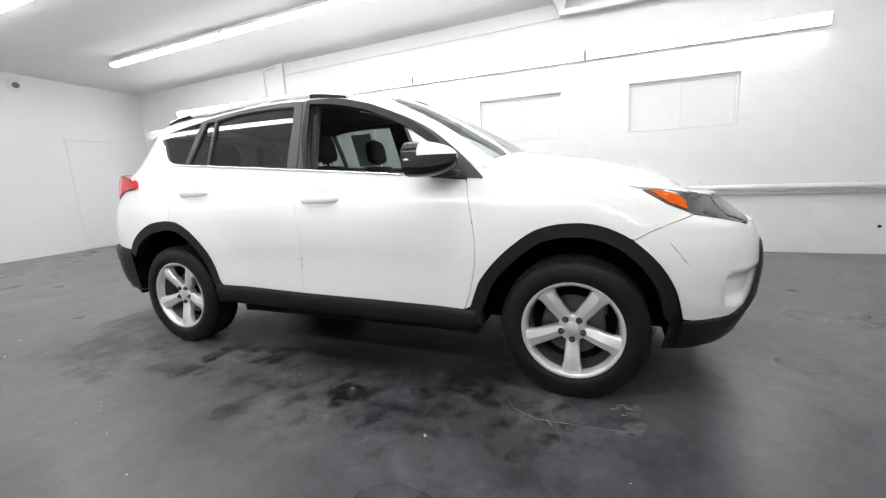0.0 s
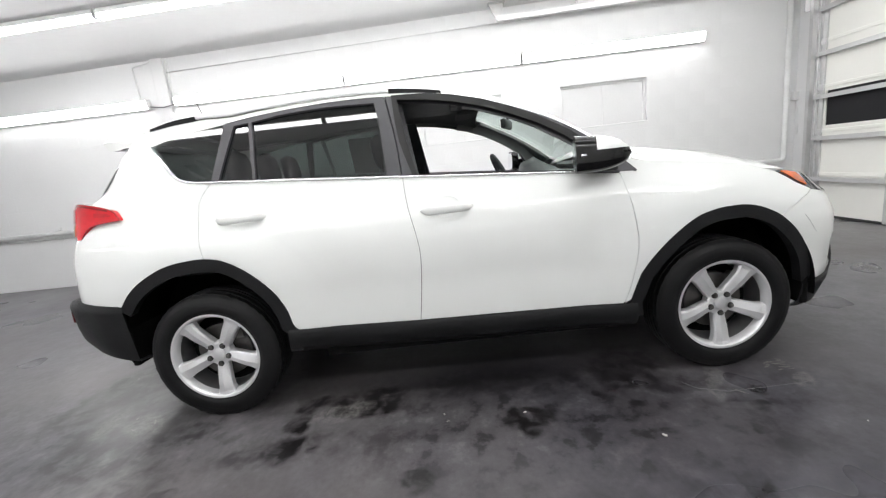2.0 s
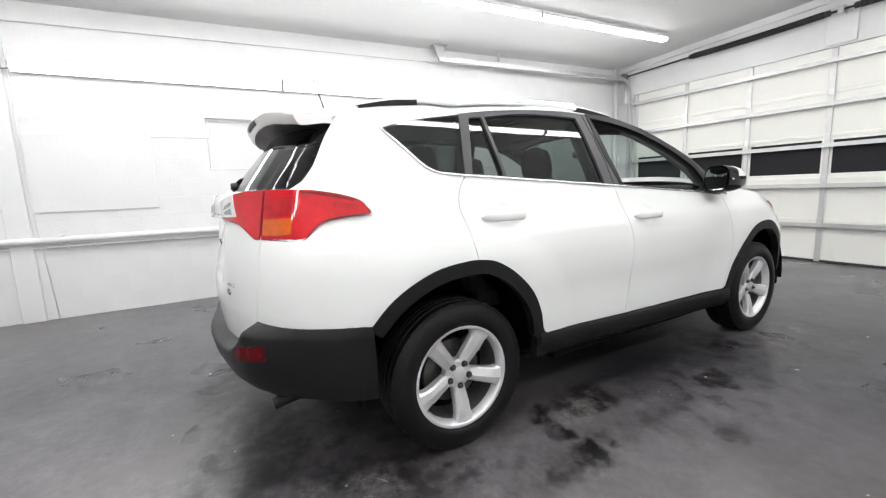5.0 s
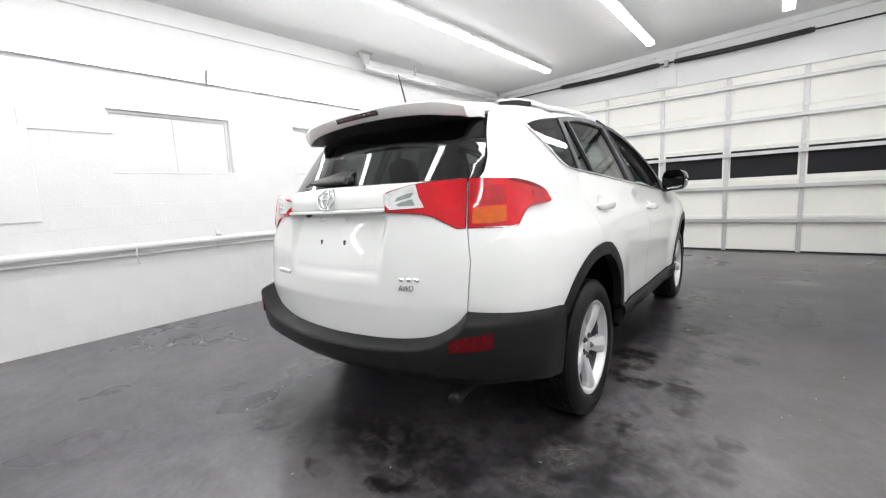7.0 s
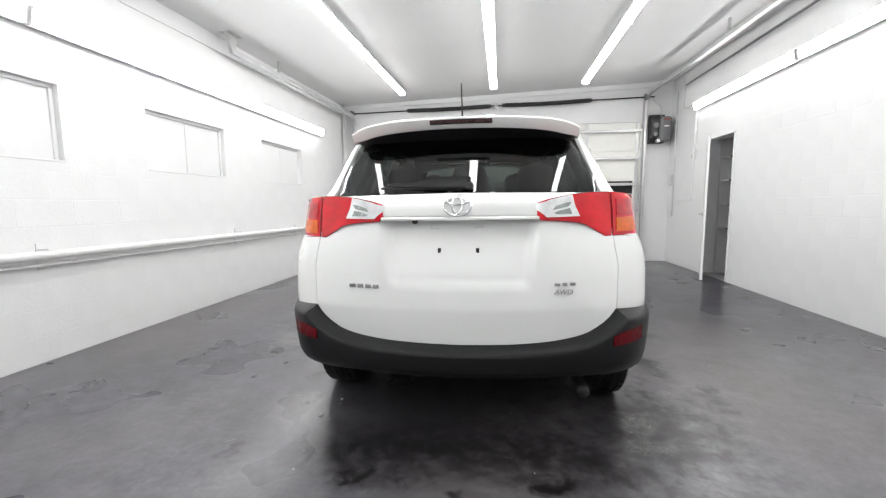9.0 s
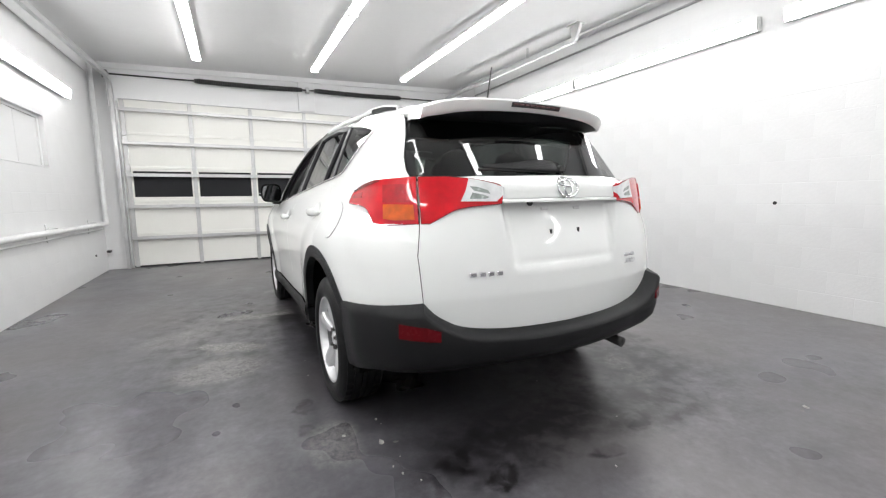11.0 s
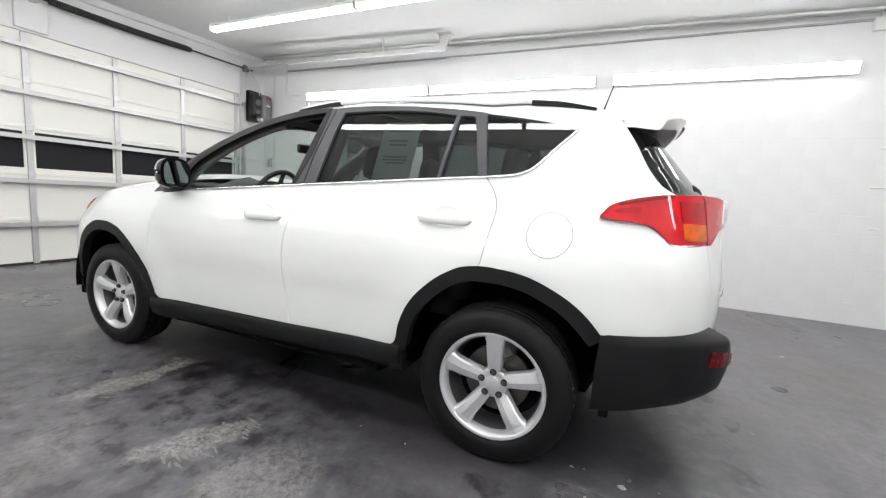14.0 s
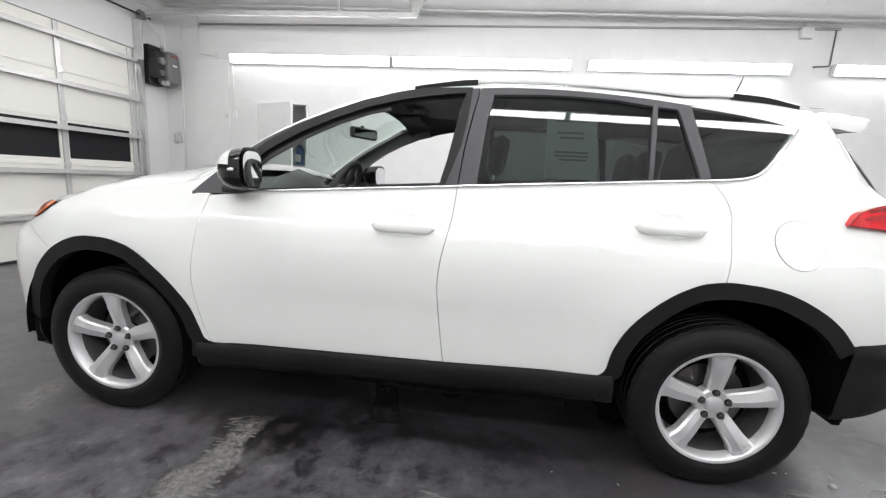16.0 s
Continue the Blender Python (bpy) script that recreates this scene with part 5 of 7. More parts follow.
            q[..., 0] = q[..., 0] - dip
            return q
        surface_panel("handle_cup", cu, M_WHITE, name_parent, hollow, "", step=0.012, rim=0, mirror=mir)
    if mir:
        th = np.linspace(0, 2 * math.pi, 40, endpoint=False)
        cap = [(-1.515 + 0.087 * math.cos(a), 1.008 + 0.087 * math.sin(a)) for a in th]
        cu = [(float(u_of_y(np.array([y]), np.array([z]))[0]), z) for y, z in cap]
        surface_panel("fuel_flap", cu, M_WHITE, car, body, "round white fuel flap", step=0.02, out=0.003, rim=0.004, mirror=True)
        q = np.array(cu)
        ring = body(q[:, 0], q[:, 1]) + nn[:1] * 0.0012
        tube("flap_seam", ring * (-1, 1, 1), 0.0018, M_GREYBOX, car, "thin shut line", sides=5, closed=True)
    # black arches with a turned-in lip
    for name, arch, hub in (("rear_arch", R_ARCH, (-1.33, 0.345)), ("front_arch", F_ARCH, (1.33, 0.345))):
        a = resample(arch, 0.03, closed=False)
        k = 0.062
        d = np.array(hub) - a
        inner = a + d / np.linalg.norm(d, axis=1, keepdims=True) * k
        if hub[0] < 0:
            ol = [tuple(p) for p in a] + [(-0.852, 0.33), (-0.915, 0.33)] + [tuple(p) for p in inner[::-1]]
        else:
            ol = [(0.836, 0.33)] + [tuple(p) for p in a] + [tuple(p) for p in inner[::-1]] + [(0.905, 0.33)]
        surface_panel(name, side_line(ol + [ol[0]])[:-1], M_CLAD, car, body, "grained black plastic wheel arch moulding", step=0.025, out=0.010, rim=0.045, mirror=mir, crown=0.004)
        # dark liner inside the arch
        v, f = [], []
        angs = np.linspace(radians(-6), radians(186), 40)
        for t in angs:
            for x in (0.885, 0.56):
                v.append((x * s, hub[0] + 0.455 * math.cos(t), max(0.16, hub[1] + 0.04 + 0.455 * math.sin(t))))
        for i in range(39):
            f.append((2 * i, 2 * i + 1, 2 * i + 3, 2 * i + 2))
        ncen = len(v)
        v.append((0.56 * s, hub[0], 0.4))
        for i in range(39):
            f.append((2 * i + 1, 2 * i + 3, ncen))
        mesh_object("wheel_liner", v, f, M_DARK, car, "black wheel well liner", smooth=True)
    # sill
    v, f = [], []
    prof = [(0.012, 0.0), (0.020, -0.012), (0.022, -0.050), (0.010, -0.095), (-0.025, -0.130), (-0.16, -0.14)]
    ys = np.linspace(-0.90, 0.87, 30)
    for y in ys:
        zt = float(np.interp(y, [-0.90, -0.22, 0.52, 0.87], [0.449, 0.424, 0.411, 0.403]))
        xb = float(body(u_of_y(np.array([y]), np.array([0.42])), np.array([0.42]))[0, 0])
        for o, dz in prof:
            v.append(((xb + o) * s, y, zt + dz))
    n = len(prof)
    for i in range(len(ys) - 1):
        for k in range(n - 1):
            f.append((i * n + k, i * n + k + 1, i * n + n + k + 1, i * n + n + k))
    mesh_object("sill", v, f, M_CLAD, car, "grained black plastic sill", smooth=True)
    # outer rear lamp
    ol = lamp_rear([(0.664, 1.020), (0.662, 1.12), (0.658, 1.209)]) + lamp_side(curved([(-1.90, 1.200), (-1.82, 1.185), (-1.76, 1.168), (-1.722, 1.150), (-1.702, 1.126), (-1.690, 1.106), (-1.715, 1.101), (-1.796, 1.096), (-1.862, 1.085), (-1.905, 1.056), (-1.94, 1.020), (-1.965, 1.012)], 3))
    ol += lamp_rear([(0.78, 1.014), (0.70, 1.020)])
    lamp = surface_panel("tail_lamp", ol, M_RED, car, lamp_surf, "glossy red rear lamp wrapping the corner", step=0.022, out=0.010, rim=0.065, mirror=mir, crown=0.006)
    border = np.array(ol)
    bp = lamp_surf(border[:, 0], border[:, 1])
    tube("lamp_border", bp * (s, 1, 1) + np.array([0.004 * s, -0.003, 0]), 0.0022, M_REDDARK, lamp, "dark lamp edge", sides=6, closed=True)
    am = lamp_rear([(0.678, 1.036), (0.678, 1.096)]) + lamp_rear([(0.74, 1.098), (0.770, 1.098)]) + lamp_rear([(0.776, 1.040), (0.74, 1.034)])
    surface_panel("turn_signal", am, M_AMBER, lamp, lamp_surf, "amber turn signal", step=0.02, out=0.0125, rim=0.003, mirror=mir)
    br = lamp_rear([(0.678, 1.106), (0.678, 1.178), (0.762, 1.178), (0.770, 1.106)])
    surface_panel("brake_lens", br, M_REDDEEP, lamp, lamp_surf, "deep red brake lens", step=0.02, out=0.0125, rim=0.003, mirror=mir)
    # dark reflection streak on the upward-tilted lens top, put into colour as a strip
    bw = lamp_side([(-1.935, 1.192), (-1.935, 1.199), (-1.84, 1.182), (-1.75, 1.160), (-1.752, 1.152), (-1.84, 1.173)])
    surface_panel("lamp_top_streak", bw, M_REDDARK, lamp, lamp_surf, "dark red strip painting the dark streak on the lens top", step=0.02, out=0.0125, rim=0.003, mirror=mir)
    sl = lamp_side([(-1.83, 1.128), (-1.83, 1.150), (-1.76, 1.143), (-1.735, 1.130), (-1.75, 1.124)])
    surface_panel("side_lens", sl, M_REDDEEP, lamp, lamp_surf, "red side marker", step=0.02, out=0.0125, rim=0.003, mirror=mir)
    # headlight
    hl = side_line([(1.615, 0.978), (1.66, 0.979), (1.74, 0.969), (1.80, 0.956)]) + front_line([(0.66, 0.944), (0.56, 0.924), (0.51, 0.88), (0.53, 0.818), (0.60, 0.800), (0.70, 0.832)]) + side_line([(1.813, 0.869), (1.715, 0.912)])
    hd = surface_panel("headlight", hl, M_LAMPDARK, car, body, "clear headlight with a dark reflector", step=0.02, out=0.003, rim=0.02, mirror=mir, crown=0.004)
    hs = side_line([(1.64, 0.971), (1.68, 0.969), (1.75, 0.953), (1.785, 0.918), (1.79, 0.886), (1.715, 0.920)])
    surface_panel("turn_signal", hs, M_AMBER, hd, body, "amber front turn signal", step=0.02, out=0.006, rim=0.003, mirror=mir)
    bl = front_line([(0.655, 0.923), (0.58, 0.908), (0.56, 0.846), (0.62, 0.820), (0.68, 0.846)])
    surface_panel("lamp_reflector", bl, M_HEADLENS, hd, body, "grey reflector bowl", step=0.02, out=0.005, rim=0.003, mirror=mir)


make_side(False)
make_side(True)

# ---- tailgate, rear glass, bumpers, roof ----
def gate_surf(a, b):
    """The rear end over (x, z)."""
    a, b = np.asarray(a, float), np.asarray(b, float)
    u = u_of_x(np.abs(a), b)
    p = body(u, b)
    return np.stack([a, p[..., 1], b], -1)


def two_sided(half):
    """A left-right symmetric outline from its right half (x >= 0, from the middle round to the middle)."""
    return list(half) + [(-x, z) for x, z in half[::-1] if x > 1e-6]


bottom = curved([(0.0, 0.545), (0.25, 0.549), (0.42, 0.561), (0.53, 0.583), (0.59, 0.612), (0.640, 0.648), (0.678, 0.692)], 4)
half = bottom + [(0.687, 0.88), (0.662, 1.03), (0.649, 1.17)] + [(0.60, 1.195), (0.0, 1.200)]
tailgate = surface_panel("tailgate", two_sided(half), M_WHITE, car, gate_surf, "white tailgate with a number plate hollow", step=0.022, rim=0.02)
gl = [(0.0, 1.203), (0.628, 1.199), (0.636, 1.215)] + curved([(0.628, 1.27), (0.603, 1.36), (0.572, 1.43), (0.54, 1.475)], 4) + [(0.0, 1.52)]
GZ = np.array([1.215, 1.44])
GC = np.array([-2.115, -1.925])
GE = np.array([-1.985, -1.810])


def glass_surf(a, b):
    """The rear window: straight in height, gently bowed across."""
    a, b = np.asarray(a, float), np.asarray(b, float)
    t = (b - GZ[0]) / (GZ[1] - GZ[0])
    yc, ye = GC[0] + t * (GC[1] - GC[0]), GE[0] + t * (GE[1] - GE[0])
    edge = np.interp(b, [1.20, 1.27, 1.36, 1.43, 1.48], [0.637, 0.630, 0.605, 0.574, 0.54])
    wrap = np.clip((np.abs(a) - edge + 0.075) / 0.075, 0, 1.1)
    return np.stack([a, yc + (ye - yc) * (np.minimum(np.abs(a), 0.585) / 0.56) ** 2.2 + 0.060 * wrap ** 2.2, b], -1)


rear_glass = surface_panel("rear_glass", two_sided(gl), M_REARGLASS, car, glass_surf, "dark tinted rear window", step=0.035, out=0.003, rim=0.0)
# black rim between the glass and the white pillars
for s in (1, -1):
    v, f = [], []
    line = [(0.630, 1.205)] + curved([(0.636, 1.215), (0.628, 1.27), (0.603, 1.36), (0.572, 1.43), (0.54, 1.475)], 4)
    for x, z in line:
        y = float(glass_surf(np.array([x]), np.array([z]))[0, 1])
        for dx, dy in ((-0.004, -0.001), (0.002, 0.002), (0.008, 0.02), (0.012, 0.055)):
            v.append(((x + dx) * s, y + dy, z))
    for i in range(len(line) - 1):
        for k in range(3):
            f.append((i * 4 + k, i * 4 + k + 1, i * 4 + 5 + k, i * 4 + 4 + k))
    mesh_object("glass_rim", v, f, M_GLOSSBLACK, rear_glass, "black moulded rim of the rear window", smooth=False)

for s in (1, -1):
    m = s < 0
    ol = lamp_rear([(0.297, 1.152), (0.37, 1.178), (0.464, 1.198), (0.56, 1.208), (0.653, 1.209), (0.657, 1.12), (0.658, 1.020), (0.628, 1.020)] + curved([(0.628, 1.020), (0.575, 1.050), (0.53, 1.073), (0.46, 1.086), (0.345, 1.094)], 3)[1:])
    lamp = surface_panel("gate_lamp", ol, M_RED, car, lamp_surf, "glossy red inner rear lamp", step=0.02, out=0.010, rim=0.05, mirror=m, crown=0.005)
    border = np.array(ol)
    bp = lamp_surf(border[:, 0], border[:, 1])
    tube("lamp_border", bp * (s, 1, 1) + np.array([0.0, -0.005, 0]), 0.0022, M_REDDARK, lamp, "dark lamp edge", sides=6, closed=True)
    w = lamp_rear([(0.318, 1.154), (0.376, 1.176), (0.440, 1.192), (0.474, 1.198), (0.486, 1.150), (0.508, 1.106), (0.366, 1.104)])
    surface_panel("reverse_lamp", w, M_LENS, lamp, lamp_surf, "clear reversing lamp", step=0.015, out=0.0125, rim=0.003, mirror=m)
    w = lamp_rear([(0.396, 1.122), (0.414, 1.130), (0.462, 1.141), (0.474, 1.116), (0.412, 1.115)])
    surface_panel("reflector", w, M_RIBBED, lamp, lamp_surf, "grey ribbed lamp reflector", step=0.015, out=0.0135, rim=0.001, mirror=m)
    w = lamp_rear([(0.392, 1.134), (0.402, 1.150), (0.446, 1.164), (0.470, 1.166), (0.456, 1.148)])
    surface_panel("reflector", w, M_RIBBED, lamp, lamp_surf, "grey ribbed lamp reflector", step=0.015, out=0.0135, rim=0.001, mirror=m)

# chrome edge over the plate hollow, plate slots, camera, badges
bm = bmesh.new()
yb = float(gate_surf(np.array([0.0]), np.array([1.095]))[0, 1])
xs = np.linspace(-0.34, 0.34, 21)
v, f = [], []
for x in xs:
    y = float(gate_surf(np.array([x]), np.array([1.10]))[0, 1])
    for dy, dz in ((0.0, 0.008), (-0.012, 0.002), (-0.012, -0.006), (0.03, -0.006)):
        v.append((x, y + dy, 1.091 + dz))
for i in range(20):
    for k in range(3):
        f.append((i * 4 + k, i * 4 + k + 1, i * 4 + 5 + k, i * 4 + 4 + k))
mesh_object("plate_garnish", v, f, M_WHITE, car, "white garnish over the plate hollow", smooth=False)


def on_gate(x, z, out=0.0):
    p = gate_surf(np.array([x]), np.array([z]))[0]
    return Vector((x, float(p[1]) - out, z))


for x in (-0.082, 0.082):
    p = on_gate(x, 0.950)
    box_part("plate_slot", (x - 0.007, x + 0.007, p.y - 0.002, p.y + 0.006, 0.938, 0.964), M_BLACKBOX, tailgate, "black plate fixing slot", bevel=0.002)
for x in (-0.10, 0.09):
    p = on_gate(x, 1.055)
    box_part("plate_lamp", (x - 0.02, x + 0.02, p.y - 0.006, p.y + 0.004, 1.047, 1.062), M_LENS, tailgate, "small plate lamp", bevel=0.003)
p = on_gate(-0.19, 1.085)
bm = bmesh.new()
bmesh.ops.create_uvsphere(bm, u_segments=12, v_segments=8, radius=0.014, matrix=Matrix.Translation(p + Vector((0, -0.012, -0.004))))
part("rear_camera", bm, M_BLACKBOX, tailgate, "small black reversing camera", smooth=True)
# badge as plain ring shapes
for rx, rz, cx, cz, r in ((0.059, 0.044, 0, 0, 0.0055), (0.022, 0.036, 0, 0, 0.0045), (0.043, 0.015, 0, 0.017, 0.0045)):
    ring = []
    for a in np.linspace(0, 2 * math.pi, 32, endpoint=False):
        x, z = cx - 0.003 + rx * math.cos(a), 1.147 + cz + rz * math.sin(a)
        ring.append(on_gate(x, z, 0.005))
    tube("badge_ring", ring, r, M_CHROME, tailgate, "chrome oval badge ring", sides=8, closed=True)
# model and trim plates as plain bars
for x0, x1, z0, z1 in ((-0.499, -0.462, 0.782, 0.81), (-0.459, -0.424, 0.782, 0.81), (-0.421, -0.388, 0.782, 0.81), (-0.384, -0.349, 0.782, 0.81),
                       (0.402, 0.432, 0.797, 0.821), (0.436, 0.463, 0.797, 0.821), (0.467, 0.496, 0.797, 0.821)):
    p = on_gate((x0 + x1) / 2, (z0 + z1) / 2)
    bm = bmesh.new()
    add_box(bm, x0 + 0.002, x1 - 0.002, p.y - 0.006, p.y + 0.006, z0 + 0.004, z1 - 0.004, bevel=0.003)
    part("badge_bar", bm, M_CHROME, tailgate, "chrome badge bar")
cu = bpy.data.curves.new("drive_badge", "FONT")
cu.body, cu.size, cu.extrude, cu.shear = "AWD", 0.031, 0.003, 0.25
tmp = bpy.data.objects.new("tmp", cu)
scene.collection.objects.link(tmp)
bpy.context.view_layer.update()
me = bpy.data.meshes.new_from_object(tmp.evaluated_get(bpy.context.evaluated_depsgraph_get()))
bpy.data.objects.remove(tmp)
me.materials.clear()
me.materials.append(M_CHROME)
o = new("drive_badge", me)
o.parent = tailgate
o["label"] = "chrome lettering AWD"
o.matrix_local = pose(0.402, on_gate(0.44, 0.778).y - 0.012, 0.768, 90, 0, 4)

# wiper: a broad moulded arm over the blade
def on_glass(x, z, out=0.0):
    q = glass_surf(np.array([x]), np.array([z]))[0]
    return Vector((x, float(q[1]) - out, z - out * 0.3))


v, f = [], []
for t in np.linspace(0, 1, 14):
    x, z = 0.05 - 0.395 * t, 1.236 + 0.006 * t
    h = (0.030 + 0.012 * math.sin(math.pi * min(1, t * 1.6))) * (1 - t) ** 0.75 + 0.008
    d = 0.034 - 0.014 * t
    for dz, o in ((-h * 0.45, 0.002), (-h * 0.35, d * 0.8), (h * 0.15, d), (h * 0.9, d * 0.75), (h, 0.004)):
        v.append(on_glass(x, z + dz, o))
for i in range(13):
    for k in range(4):
        f.append((i * 5 + k, i * 5 + k + 1, i * 5 + 6 + k, i * 5 + 5 + k))
f += [tuple(range(5)), tuple(range(65, 70))]
wp = mesh_object("rear_wiper", v, f, M_CLAD, car, "black rear wiper with a broad arm", smooth=True)
tube("wiper_blade", [on_glass(x, z, 0.010) for x, z in ((0.01, 1.218), (-0.16, 1.226), (-0.37, 1.232))], 0.006, M_RUBBER, wp, "black wiper blade", sides=6)
w0 = on_glass(0.045, 1.236, 0.02)
bm = bmesh.new()
bmesh.ops.create_cone(bm, cap_ends=True, segments=16, radius1=0.020, radius2=0.016, depth=0.030, matrix=Matrix.Translation(w0) @ pose(0, 0, 0, 90, 0, 0))
part("wiper_hub", bm, M_BLACKBOX, wp)

# roof over (x, y)
ROOF_EDGE = [(-1.76, 1.500), (-1.66, 1.515), (-1.50, 1.533), (-1.30, 1.545), (-1.157, 1.529)] + [(y, z + 0.004) for y, z in FRAME_TOP[1:]]
RE = np.array(ROOF_EDGE)
EDGE_X = body(u_of_y(RE[:, 0], RE[:, 1]), RE[:, 1])[:, 0]
ROOF_MID = smooth_table([-2.1, -1.75, -1.5, -1.0, -0.5, 0.0, 0.2, 0.4, 0.6, 0.8, 1.0, 1.1], [1.55, 1.600, 1.628, 1.656, 1.662, 1.640, 1.605, 1.520, 1.418, 1.305, 1.185, 1.125])


def roof_surf(a, b):
    """a from -1 to 1 across, b = y."""
    a, b = np.asarray(a, float), np.asarray(b, float)
    xe, ze = np.interp(b, RE[:, 0], EDGE_X), np.interp(b, RE[:, 0], RE[:, 1])
    r = np.clip(np.abs(a), 0, 0.99999)
    h = np.maximum(ROOF_MID(b) - ze, 0.02)
    z = ze + h * (1 - r ** 2.3) ** 0.72
    return np.stack([a * xe, b, z], -1)


def top_panel(name, outline, mat, label, **k):
    return surface_panel(name, outline, mat, car, roof_surf, label, **k)


rl = [(-0.9999, -1.745), (0.9999, -1.745)] + [(0.9999, y) for y in np.linspace(-1.70, 0.90, 60)]
ws = [(0.80, 0.92), (0.815, 0.80), (0.83, 0.6), (0.82, 0.42), (0.76, 0.28), (0.5, 0.22), (0.0, 0.20)]
roof_out = rl + [(0.80, 0.92)] + ws[1:] + [(-a, b) for a, b in ws[::-1][1:]] + [(-0.9999, y) for y in np.linspace(0.90, -1.70, 60)]
top_panel("roof", roof_out, M_WHITE, "white roof with the pillars beside the windscreen", step=0.05, rim=0.02)
wsl = [(0.79, 0.96), (0.79, 0.92)] + [(a - 0.006, b + 0.004) for a, b in ws[1:]]
wsl = wsl + [(-a, b) for a, b in wsl[::-1][1:]]
top_panel("windscreen", wsl, M_CLEAR, "clear raked windscreen", step=0.06, out=-0.004, rim=0.0)
# headliner under the roof
hl = [(-0.93, -1.70), (0.93, -1.70), (0.93, 0.25), (0.75, 0.27), (-0.75, 0.27), (-0.93, 0.25)]
top_panel("headliner", hl, M_LINER, "grey cloth headliner", step=0.08, out=-0.035, rim=0.02)
bm = bmesh.new()
add_box(bm, -0.40, 0.40, -0.42, 0.10, 1.575, 1.60, bevel=0.01)
part("sunroof_frame", bm, M_TRIMDARK, car, "dark sunroof frame in the headliner")
# dark inside of the windscreen pillars
for s in (1, -1):
    al = [(s * 0.995, 0.26), (s * 0.995, 0.85), (s * 0.80, 0.88), (s * 0.80, 0.42), (s * 0.75, 0.30)]
    surface_panel("pillar_trim", al, M_PILLAR, car, roof_surf, "grey inner pillar trim", step=0.06, out=-0.018, rim=0.02)

# roof rails
for s in (1, -1):
    ys = np.linspace(-1.62, 0.0, 30)
    pts = [Vector((float(v[0]) * s, float(v[1]), float(v[2]))) for v in roof_surf(np.full(30, 0.90), ys)]
    rail = []
    for i, q in enumerate(pts):
        t = i / 29
        lift = 0.012 * min(1, t / 0.10, (1 - t) / 0.14) + 0.002
        rail.append(q + Vector((0.004 * s, 0, lift)))
    v, f = [], []
    for q in rail:
        for dx, dz in ((-0.016, -0.010), (-0.017, 0.006), (-0.008, 0.014), (0.008, 0.014), (0.017, 0.006), (0.016, -0.010)):
            v.append(q + Vector((dx * s, 0, dz)))
    for i in range(29):
        for k in range(6):
            f.append((i * 6 + k, i * 6 + (k + 1) % 6, i * 6 + 6 + (k + 1) % 6, i * 6 + 6 + k))
    f += [tuple(range(6)), tuple(range(174, 180))]
    rr = mesh_object("roof_rail", v, f, M_TRIM, car, "silver-white roof rail", smooth=True)
    for a, b in ((0, 5), (24, 29)):
        v, f = [], []
        for i in range(a, b + 1):
            q, g0 = rail[i], pts[i]
            for dx in (-0.0175, 0.0175):
                v.append((q.x + dx, q.y, q.z + 0.004))
                v.append((g0.x + dx * 1.15, g0.y, g0.z - 0.012))
        for i in range(b - a):
            k = 4 * i
            f += [(k, k + 1, k + 5, k + 4), (k + 2, k + 6, k + 7, k + 3), (k, k + 4, k + 6, k + 2)]
        f += [(0, 2, 3, 1), (4 * (b - a), 4 * (b - a) + 1, 4 * (b - a) + 3, 4 * (b - a) + 2)]
        mesh_object("rail_foot", v, f, M_CLAD, rr, "black rail foot", smooth=False)

# spoiler over the rear glass
v, f = [], []
xs = np.linspace(-0.555, 0.555, 41)
for x in xs:
    r = abs(x) / 0.555
    a = min(0.9999, abs(x) / float(np.interp(-1.74, RE[:, 0], EDGE_X)))
    zr = float(roof_surf(np.array([a]), np.array([-1.74]))[0, 2])
    e8 = r ** 7
    yt = -2.01 + 0.05 * r ** 2 + 0.06 * e8
    zt = 1.556 - 0.020 * r ** 2 - 0.024 * e8
    drop = 0.050 + 0.012 * r ** 2.2 - 0.012 * sstep(0.85, 1.0, r)
    zg = zt - drop
    ring = [(-1.735, zr + 0.001), (-1.86, (zr * 0.52 + zt * 0.48) + 0.008), (yt + 0.02, zt + 0.003), (yt + 0.004, zt - 0.002), (yt, zt - 0.010), (yt + 0.016, zt - drop * 0.8), (yt + 0.03, zg), (yt + 0.07, zg + 0.004)]
    yg = float(gate_surf(np.array([min(abs(x), 0.53)]), np.array([1.46]))[0, 1])
    ring += [(max(yt + 0.09, yg + 0.02), min(1.475, zg + 0.02)), (-1.735, min(1.49, zr - 0.03))]
    v += [(x, y, z) for y, z in ring]
n = 10
for i in range(len(xs) - 1):
    for k in range(n - 1):
        f.append((i * n + k, i * n + k + 1, i * n + n + k + 1, i * n + n + k))
f += [tuple(range(n)), tuple(range(len(v) - n, len(v)))]
bm = bmesh.new()
bv = [bm.verts.new(q) for q in v]
for q in f:
    bm.faces.new([bv[i] for i in q])
sp_ob = part("spoiler", bm, M_WHITE, car, "white roof spoiler over the rear window", smooth=True)
v, f = [], []
